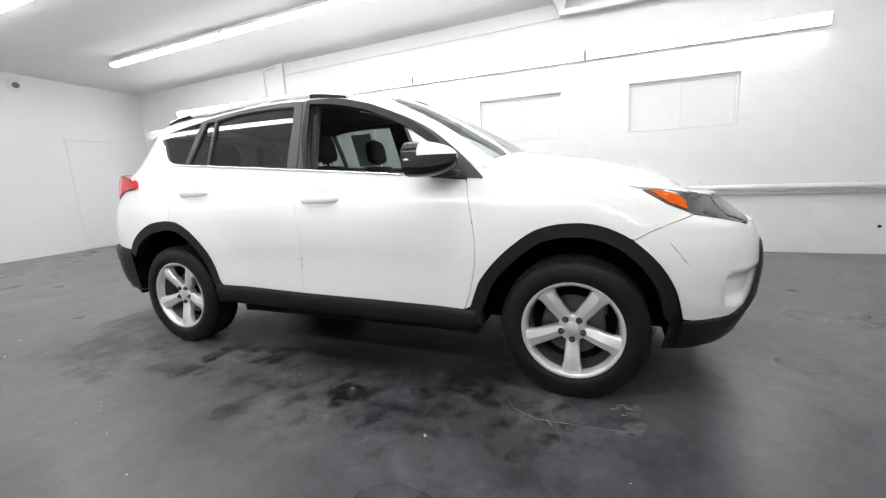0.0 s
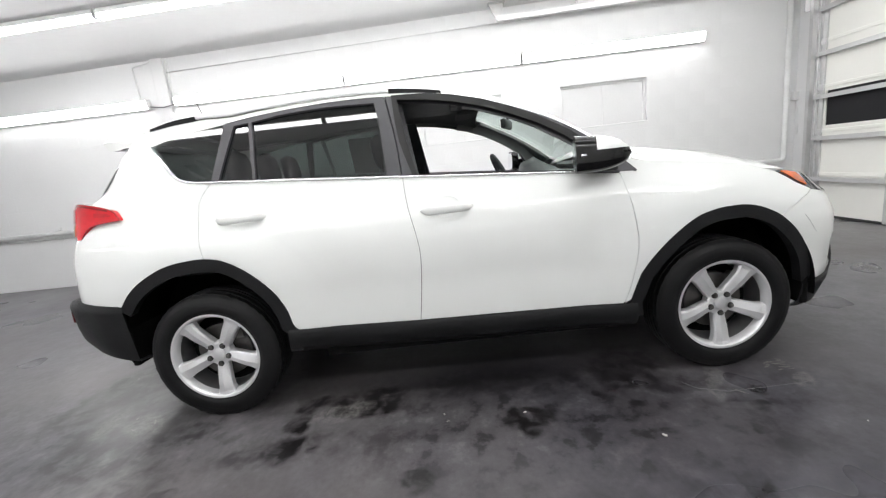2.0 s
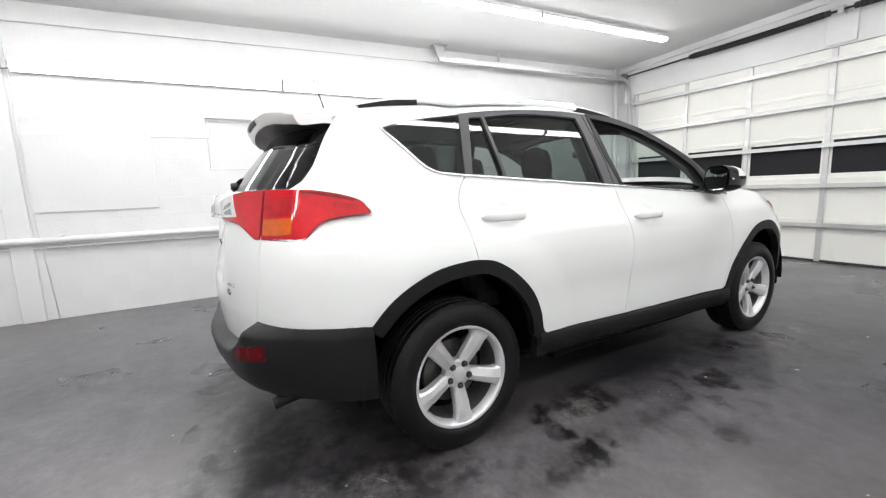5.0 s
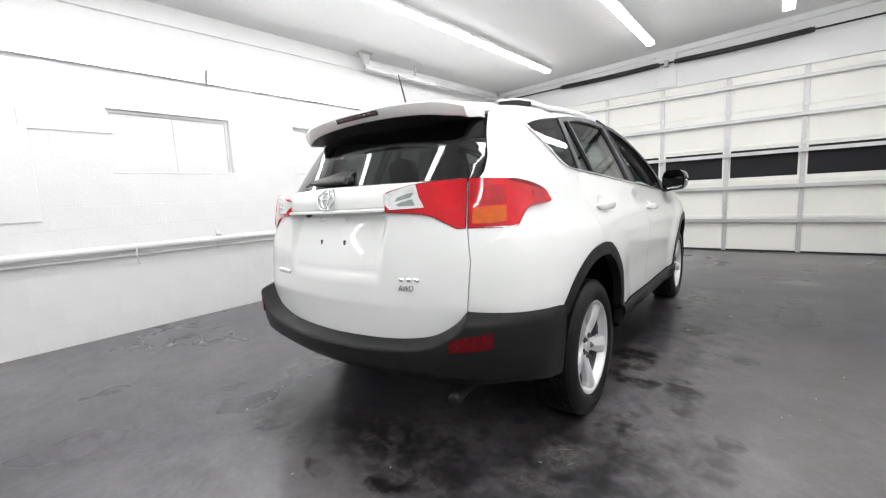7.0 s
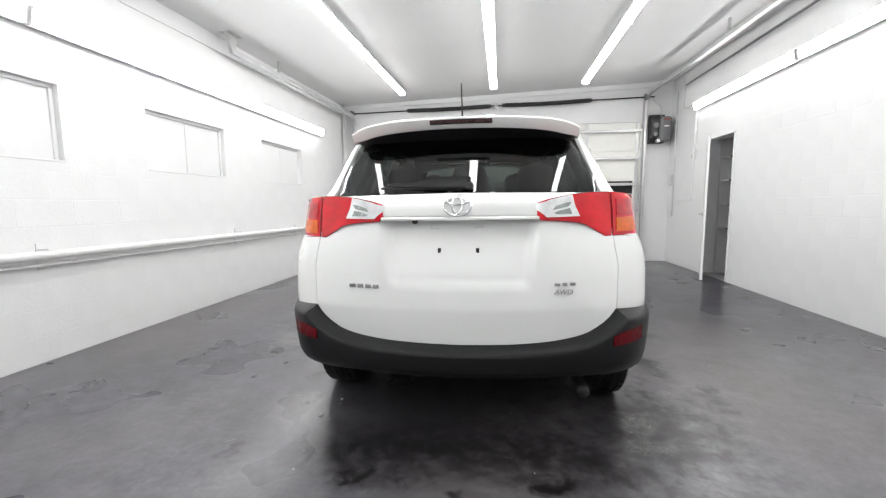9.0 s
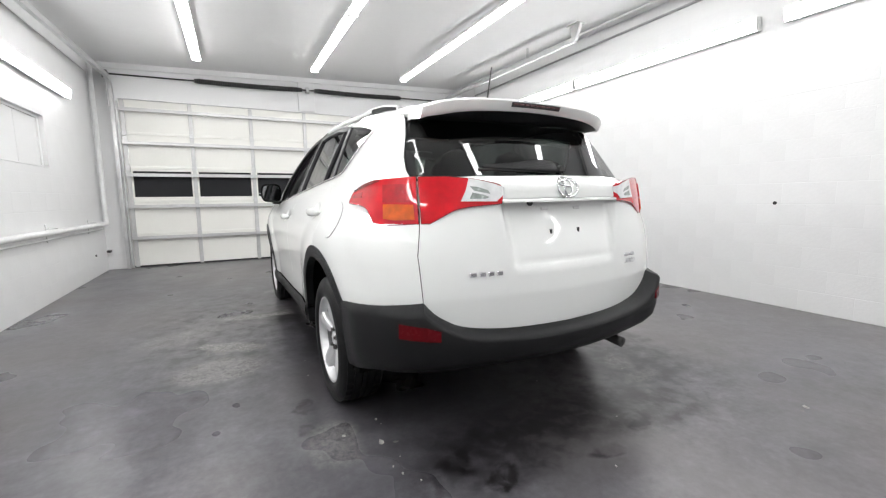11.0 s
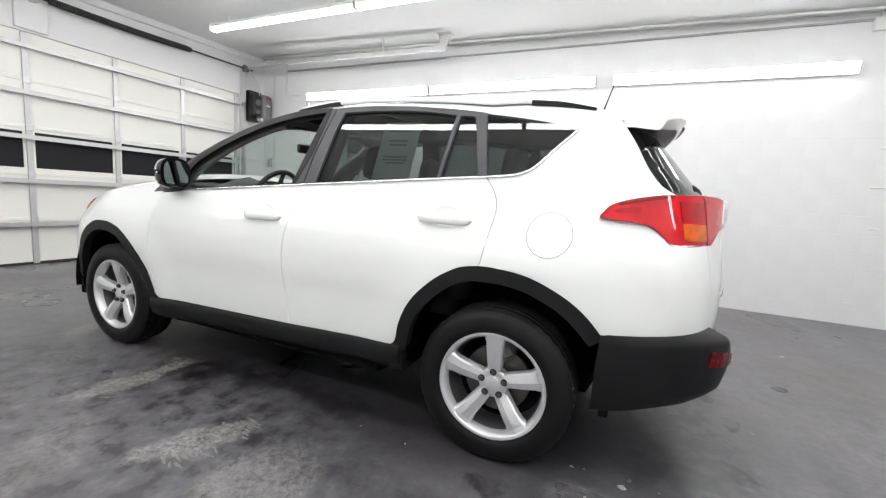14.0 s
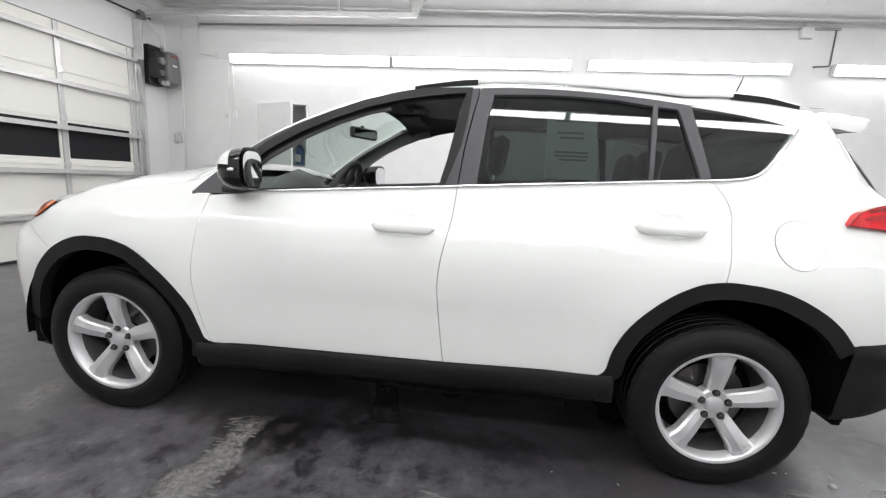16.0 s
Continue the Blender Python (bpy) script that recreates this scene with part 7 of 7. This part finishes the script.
# cabin
def seat(x, y, label, wide=0.25):
    e = empty("seat_part")
    bpy.data.objects.remove(e)
    bm = bmesh.new()
    add_box(bm, x - wide, x + wide, y - 0.25, y + 0.27, 0.52, 0.66, bevel=0.05, seg=3)
    so = part("seat", bm, M_SEAT, car, label, smooth=True)
    v, f = [], []
    rows = []
    for t in np.linspace(0, 1, 9):
        z = 0.62 + 0.56 * t
        yb = y - 0.22 - 0.20 * t
        w = wide * (1.0 - 0.06 * t - 0.25 * max(0, t - 0.8) / 0.2)
        d = 0.075 - 0.02 * t
        for a in np.linspace(0, 2 * math.pi, 18, endpoint=False):
            ca, sa = math.cos(a), math.sin(a)
            v.append((x + w * math.copysign(abs(ca) ** 0.6, ca), yb + d * math.copysign(abs(sa) ** 0.7, sa), z))
    for j in range(8):
        for i in range(18):
            f.append((j * 18 + i, j * 18 + (i + 1) % 18, j * 18 + 18 + (i + 1) % 18, j * 18 + 18 + i))
    f.append(tuple(range(144, 162)))
    mesh_object("backrest", v, f, M_SEAT, so, smooth=True)
    v, f = [], []
    for t in np.linspace(0, 1, 9):
        k = (1 - (2 * t - 1) ** 4) ** 0.5 * 0.9 + 0.1
        z = 1.195 + 0.215 * t
        for a in np.linspace(0, 2 * math.pi, 18, endpoint=False):
            ca, sa = math.cos(a), math.sin(a)
            v.append((x + 0.130 * k * (1 - 0.15 * t) * math.copysign(abs(ca) ** 0.65, ca), y - 0.425 - 0.03 * t + 0.05 * k * math.copysign(abs(sa) ** 0.8, sa), z))
    for j in range(8):
        for i in range(18):
            f.append((j * 18 + i, j * 18 + (i + 1) % 18, j * 18 + 18 + (i + 1) % 18, j * 18 + 18 + i))
    f += [tuple(range(18)), tuple(range(144, 162))]
    mesh_object("headrest", v, f, M_SEAT, so, smooth=True)
    for dx in (-0.05, 0.05):
        tube("headrest_post", [(x + dx, y - 0.42, 1.15), (x + dx, y - 0.43, 1.22)], 0.006, M_GALV, so, sides=6)


seat(0.36, 0.05, "black cloth front seat")
seat(-0.36, 0.05, "black cloth front seat")
for x in (-0.42, 0.0, 0.42):
    seat(x, -0.80, "black cloth rear seat", 0.21)
# dashboard
v, f = [], []
prof = [(0.96, 1.02), (0.84, 1.075), (0.70, 1.085), (0.60, 1.05), (0.54, 0.96), (0.56, 0.80), (0.62, 0.55)]
xs = np.linspace(-0.72, 0.72, 13)
for x in xs:
    hood = 0.10 * math.exp(-(((x + 0.36) / 0.16) ** 4))
    for i, (y, z) in enumerate(prof):
        v.append((x, y - (0.03 if 2 <= i <= 4 else 0) * math.exp(-(((x + 0.36) / 0.2) ** 2)), z + (hood if i in (2, 3) else 0)))
for i in range(12):
    for k in range(6):
        f.append((i * 7 + k, i * 7 + k + 1, i * 7 + 8 + k, i * 7 + 7 + k))
mesh_object("dashboard", v, f, M_TRIMDARK, car, "dark grey dashboard", smooth=True)
box_part("dash_trim", (-0.10, 0.70, 0.545, 0.575, 0.985, 1.005), M_CHROME, car, "silver dashboard strip", bevel=0.006)
# steering wheel
rim = []
cw = Vector((-0.36, 0.43, 1.06))
tilt = Matrix.Rotation(radians(-65), 4, "X")
for a in np.linspace(0, 2 * math.pi, 36, endpoint=False):
    rim.append(cw + tilt @ Vector((0.185 * math.cos(a), 0.185 * math.sin(a), 0)))
sw = tube("steering_wheel", rim, 0.016, M_TRIMDARK, car, "black steering wheel", sides=10, closed=True)
for a in (0, 180, 270):
    d = tilt @ Vector((math.cos(radians(a)), math.sin(radians(a)), 0))
    tube("wheel_spoke", [cw + d * 0.03, cw + d * 0.18], 0.015, M_TRIMDARK, sw, sides=8)
bm = bmesh.new()
bmesh.ops.create_uvsphere(bm, u_segments=16, v_segments=10, radius=0.07, matrix=Matrix.Translation(cw) @ tilt @ Matrix.Diagonal((1, 0.9, 0.5, 1)))
part("horn_pad", bm, M_TRIMDARK, sw, smooth=True)
tube("steering_column", [cw, cw + Vector((0, 0.25, -0.1))], 0.04, M_TRIMDARK, sw, sides=10)
# rear-view mirror and sun visors
RV_TURN = Matrix.Translation((0, 0.425, 1.418)) @ Matrix.Rotation(radians(-20), 4, "Z") @ Matrix.Translation((0, -0.38, -1.398))
bm = bmesh.new()
add_box(bm, -0.12, 0.12, 0.365, 0.40, 1.365, 1.43, bevel=0.014, seg=2)
bmesh.ops.transform(bm, matrix=RV_TURN, verts=bm.verts)
rv = part("rear_view_mirror", bm, M_BLACKBOX, car, "black rear-view mirror", smooth=True)
box_part("mirror_glass", (-0.11, 0.11, 0.362, 0.366, 1.373, 1.422), M_MIRROR, rv, bevel=0).data.transform(RV_TURN)
tube("mirror_stem", [(0, 0.43, 1.435), (0, 0.44, 1.462)], 0.010, M_BLACKBOX, rv, sides=8)
for s in (1, -1):
    box_part("sun_visor", (min(0.12 * s, 0.50 * s), max(0.12 * s, 0.50 * s), 0.10, 0.26, 1.53, 1.55), M_LINER, car, bevel=0.008)
box_part("overhead_console", (-0.09, 0.09, 0.05, 0.24, 1.555, 1.60), M_PILLAR, car, bevel=0.01)
box_part("cargo_floor", (-0.6, 0.6, -2.0, -1.05, 0.72, 0.76), M_SEAT, car, bevel=0.01)
# inside of the doors and of the centre pillars
for s in (1, -1):
    for y0, y1, z0 in ((-0.16, 0.78, 0.45), (-0.93, -0.30, 0.66)):
        x0, x1 = sorted((0.77 * s, 0.80 * s))
        box_part("door_card", (x0, x1, y0, y1, z0, 1.055), M_TRIMDARK, car, "dark door lining", bevel=0.01)
    v = []
    for y, z in ((-0.36, 1.55), (-0.22, 1.55), (-0.15, 1.10), (-0.33, 1.10)):
        xx = float(W_OF(z)) - 0.055
        v += [(xx * s, y, z), ((xx - 0.03) * s, y, z)]
    f = [(0, 2, 4, 6), (1, 7, 5, 3), (0, 1, 3, 2), (2, 3, 5, 4), (4, 5, 7, 6), (6, 7, 1, 0)]
    mesh_object("centre_pillar_trim", v, f, M_TRIMDARK, car, "dark centre pillar lining")
    x = 0.74 * s
    tube("seat_belt", [(x * 0.86, -0.22, 1.48), (x * 0.95, -0.20, 1.28), (x * 0.98, -0.20, 1.0)], 0.012, M_TRIMDARK, car, "black seat belt", sides=6)
# grey lining of the front pillars, inside the frames
for s in (1, -1):
    line = [(0.72, 1.120), (0.64, 1.215), (0.596, 1.245), (0.467, 1.328), (0.331, 1.397), (0.192, 1.450), (0.10, 1.470)]
    v, f = [], []
    for y, z in line:
        for dy, dz, dx in ((0.0, 0.0, 0.058), (0.0, 0.0, 0.085), (0.034, 0.058, 0.095), (0.034, 0.058, 0.066)):
            v.append(((float(W_OF(z)) - dx) * s, y + dy, z + dz))
    for i in range(len(line) - 1):
        for k in range(4):
            f.append((i * 4 + k, i * 4 + (k + 1) % 4, i * 4 + 4 + (k + 1) % 4, i * 4 + 4 + k))
    f += [(0, 1, 2, 3), tuple(range(len(v) - 4, len(v)))]
    mesh_object("front_pillar_trim", v, f, M_PILLAR, car, "grey front pillar lining", smooth=False)
# printed sheet in the rear side window
sheet = box_part("window_sheet", (-0.0015, 0.0015, -0.105, 0.105, 0.0, 0.315), M_PAPER, car, "pale printed sheet inside the rear window", bevel=0)
sheet.matrix_local = pose(-0.735, -0.695, 1.205, 0, 23, 0)
for y0, y1, z0 in ((-0.07, 0.07, 0.262), (-0.05, 0.06, 0.205), (-0.05, 0.05, 0.182), (-0.07, 0.07, 0.115), (-0.07, 0.07, 0.098), (-0.06, 0.05, 0.081)):
    box_part("print_bar", (-0.003, -0.0018, y0, y1, z0, z0 + 0.008), M_PRINT, sheet, "grey printed line", bevel=0)

# ---- stains and litter on the floor ----
def ragged(rnd, cx, cy, w, h, turn, z, v, f, n=26):
    """One ragged flat island, turned and placed, into v and f."""
    ph = [rnd.uniform(0, 6.28) for _ in range(7)]
    c, s = math.cos(turn), math.sin(turn)
    k = len(v)
    v.append((cx, cy, z))
    for i in range(n):
        a = 2 * math.pi * i / n
        r = 1 + 0.24 * math.sin(2 * a + ph[0]) + 0.20 * math.sin(3 * a + ph[1]) + 0.15 * math.sin(5 * a + ph[2]) + 0.12 * math.sin(8 * a + ph[3]) + 0.10 * math.sin(11 * a + ph[4])
        px, py = w / 2 * r * math.cos(a), h / 2 * r * math.sin(a)
        v.append((cx + px * c - py * s, cy + px * s + py * c, z))
    for i in range(n):
        f.append((k, k + 1 + i, k + 1 + (i + 1) % n))


def blot(name, x, y, w, h, mat, label, category, seed, z=0.0015, turn=0.0, group="", kind="", scatter=26, core=True):
    """A stain: a ragged core with many small flecks thinning out round it."""
    rnd = random.Random(seed)
    v, f = [], []
    if core:
        ragged(rnd, 0, 0, w * 0.75, h * 0.75, 0, z, v, f, 64)
    for k in range(scatter):
        a, r = rnd.uniform(0, 6.283), rnd.random() ** 0.8
        d = (0.45 + 0.75 * r) if core else r
        s = rnd.uniform(0.06, 0.26) * (1.25 - r) if core else rnd.uniform(0.02, 0.10)
        q = min(w, h) if core else max(w, h) * 0.5
        ragged(rnd, w / 2 * d * math.cos(a), h / 2 * d * math.sin(a), q * s * rnd.uniform(0.8, 2.2), q * s * 0.8, rnd.uniform(0, 3.1), z + 0.0004 * (1 + k % 7) / 7, v, f, 18)
    ob = mesh_object(name, v, f, mat)
    ob.matrix_basis = pose(x, y, 0, 0, 0, turn)
    return tagged(ob, label, category, group=group, kind=kind)


for i, (x, y, w, h, t) in enumerate([(-1.10, -2.19, 0.06, 0.012, 40), (2.38, -2.86, 0.07, 0.05, 0), (1.25, -2.66, 0.03, 0.02, 0), (-0.70, -1.93, 0.03, 0.02, 0), (1.14, -0.11, 0.02, 0.02, 0),
                                     (0.98, -0.74, 0.06, 0.012, 0), (0.93, -1.72, 0.07, 0.012, 30), (0.99, -1.80, 0.05, 0.010, 60), (0.88, -1.86, 0.03, 0.012, 10), (1.10, 1.28, 0.08, 0.010, 40), (2.2, 0.6, 0.03, 0.015, 20), (2.0, -0.6, 0.02, 0.01, 0)]):
    blot("floor_scuff", x, y, w, h, M_PALE, "pale chipped spot in the floor paint", "scuff", 60 + i, z=0.002, turn=t, group="floor scuffs", scatter=8)

# prints and scrapes of dried dirt left by tyres
def tyre_print(x0, y0, x1, y1, width, bars, seed):
    rnd = random.Random(seed)
    v, f = [], []
    along = math.atan2(y1 - y0, x1 - x0)
    for i in range(bars):
        t = (i + 0.5) / bars
        for k in range(3):
            q = (k - 1) * width * 0.36 + rnd.uniform(-0.2, 0.2) * width
            if rnd.random() < 0.28:
                continue
            ragged(rnd, (x1 - x0) * t - math.sin(along) * q, (y1 - y0) * t + math.cos(along) * q, width * rnd.uniform(0.22, 0.5), rnd.uniform(0.006, 0.015),
                   along + 1.57 + rnd.uniform(-0.35, 0.35), 0.0012 + 0.0002 * k, v, f, 16)
    ob = mesh_object("tyre_print", v, f, M_PALE)
    ob.matrix_basis = pose(x0, y0, 0)
    return tagged(ob, "pale dried tyre print on the dark floor", "tyre print", group="tyre prints")


tyre_print(-1.38, 0.58, -0.83, 0.68, 0.13, 26, 5)
tyre_print(-1.54, -0.21, -1.14, -0.28, 0.15, 20, 6)
tyre_print(0.83, 1.60, 0.95, 1.60, 0.11, 6, 7)
tagged(tube("floor_scratch", [(0.98, 1.07, 0.0005), (1.04, 1.11, 0.0005), (1.09, 1.23, 0.0005), (1.08, 1.39, 0.0005), (1.07, 1.56, 0.0005), (1.06, 1.63, 0.0005)], [0.0008, 0.0015, 0.002, 0.0008, 0.0016, 0.0006], M_GREYBOX, sides=5), "thin pale scratch in the floor paint", "scratch")
# loose chips of paint and paper
rnd = random.Random(12)
for x, y, d in ((-0.76, -1.90, 0.040), (-0.77, -2.09, 0.014), (-0.75, -2.15, 0.016), (-0.70, -2.22, 0.012), (-0.68, -2.36, 0.018), (-0.90, -1.77, 0.024), (0.28, -1.74, 0.010), (0.37, -2.25, 0.010), (-0.71, -1.75, 0.012), (-0.72, -2.04, 0.010),
                (1.68, -0.91, 0.012), (1.96, -0.21, 0.012), (1.08, -0.13, 0.012), (1.36, 0.80, 0.024), (1.37, 1.60, 0.010), (1.82, -0.60, 0.012), (1.71, -0.87, 0.010), (1.82, -0.84, 0.010), (1.12, 0.26, 0.020), (-0.92, -0.73, 0.012), (-0.94, -0.99, 0.014), (-0.72, -1.70, 0.020), (1.31, -2.65, 0.034), (1.66, -3.07, 0.040), (0.05, -2.52, 0.012), (1.39, 1.81, 0.030)):
    bm = bmesh.new()
    n = 7
    ring = [(d * rnd.uniform(0.3, 0.6) * math.cos(6.283 * i / n), d * rnd.uniform(0.2, 0.4) * math.sin(6.283 * i / n)) for i in range(n)]
    lo = [bm.verts.new((a, b, 0.0)) for a, b in ring]
    hi = [bm.verts.new((a * 0.9, b * 0.9, d * rnd.uniform(0.08, 0.25))) for a, b in ring]
    bm.faces.new(hi)
    for i in range(n):
        bm.faces.new((lo[i], lo[(i + 1) % n], hi[(i + 1) % n], hi[i]))
    chip = part("paint_chip", bm, M_CHIP)
    chip.matrix_basis = pose(x, y, 0.0, 0, 0, rnd.uniform(0, 180))
    tagged(chip, "small white chip lying on the floor", "chip", group="floor chips")
bm = bmesh.new()
for k, (x, z) in enumerate(((-0.055, 0.0), (-0.03, 0.014), (0.0, 0.008), (0.025, 0.020), (0.058, 0.002))):
    for y in (-0.018, 0.016):
        bm.verts.new((x, y + 0.006 * (k % 2), z))
bm.verts.ensure_lookup_table()
for k in range(4):
    bm.faces.new([bm.verts[i] for i in (2 * k, 2 * k + 1, 2 * k + 3, 2 * k + 2)])
bmesh.ops.solidify(bm, geom=bm.faces[:], thickness=0.003)
scrap = part("scrap_strip", bm, M_GREYBOX)
scrap.matrix_basis = pose(2.435, 1.20, 0.002, 0, 0, 8)
tagged(scrap, "crumpled dark grey scrap strip on the floor", "scrap")

# ---- painted blocks of the side walls: slightly proud of their joints ----
def block_mesh(name, w, h, d):
    """One painted block face, centred, facing +x, with soft bed joints; d is how far it stands out."""
    b, e = 0.0050, 0.0030
    v = [(0, -w / 2, -h / 2), (0, w / 2, -h / 2), (0, w / 2, h / 2), (0, -w / 2, h / 2),
         (d, -w / 2 + e, -h / 2 + b), (d, w / 2 - e, -h / 2 + b), (d, w / 2 - e, h / 2 - b), (d, -w / 2 + e, h / 2 - b)]
    f = [(4, 5, 6, 7), (0, 1, 5, 4), (1, 2, 6, 5), (2, 3, 7, 6), (3, 0, 4, 7)]
    me = bpy.data.meshes.new(name)
    me.from_pydata(v, [], f)
    me.materials.append(M_WALL)
    return me


def lay_blocks(wall, x, facing, holes, near):
    """Running bond over a wall; the stretch nearest the walk as single blocks, the rest as one sheet."""
    BW, BH, gap = 0.406, 0.203, 0.0004
    rnd = random.Random(31)
    shared, rest_v, rest_f, laid = {}, [], [], 0
    course = [row * BH + rnd.uniform(-0.006, 0.006) for row in range(18)]
    for row in range(17):
        z0, z1 = max(course[row], 0.0) + 0.0012, course[row + 1] - 0.0012
        stand = rnd.choice((0.0003, 0.0004, 0.0006, 0.0010))
        y = YB + 0.01 - (BW / 2 if row % 2 else 0)
        while y < YF - 0.02:
            a, b = max(y + gap, YB + 0.01), min(y + BW - gap, YF - 0.02)
            y += BW
            pieces = [(a, b)]
            for h0, h1, k0, k1 in holes:
                if z1 > k0 + 0.004 and z0 < k1 - 0.004:
                    pieces = [q for p0, p1 in pieces for q in ((p0, min(p1, h0)), (max(p0, h1), p1)) if q[1] - q[0] > 0.03]
            for p0, p1 in pieces:
                key = (round(p1 - p0, 3), round(z1 - z0, 3), stand)
                if near[0] < (p0 + p1) / 2 < near[1] and z0 > near[2] and laid < 290:
                    if key not in shared:
                        shared[key] = block_mesh("block", p1 - p0, z1 - z0, stand)
                    o = new("block", shared[key])
                    o.parent = wall
                    o.matrix_local = pose(x, (p0 + p1) / 2, (z0 + z1) / 2, 0, 0, 0 if facing > 0 else 180)
                    laid += 1
                else:
                    k = len(rest_v)
                    d, e, g = stand * facing, 0.005, 0.003
                    rest_v += [(x, p0, z0), (x, p1, z0), (x, p1, z1), (x, p0, z1), (x + d, p0 + g, z0 + e), (x + d, p1 - g, z0 + e), (x + d, p1 - g, z1 - e), (x + d, p0 + g, z1 - e)]
                    q = [(k + 4, k + 5, k + 6, k + 7), (k, k + 1, k + 5, k + 4), (k + 1, k + 2, k + 6, k + 5), (k + 2, k + 3, k + 7, k + 6), (k + 3, k, k + 4, k + 7)]
                    rest_f += q if facing > 0 else [t[::-1] for t in q]
    o = mesh_object("block_courses", rest_v, rest_f, M_WALL, wall)
    o["kind"] = "stuff"


lay_blocks(wall_left, XL, 1, [(a - 0.01, b + 0.01, 1.49, 2.10) for a, b in WINDOWS], (-3.8, 4.0, 0.0))
lay_blocks(wall_right, XR, -1, [(CLOSET[0], CLOSET[1], 0.0, 2.18)], (-5.2, 2.4, 0.0))
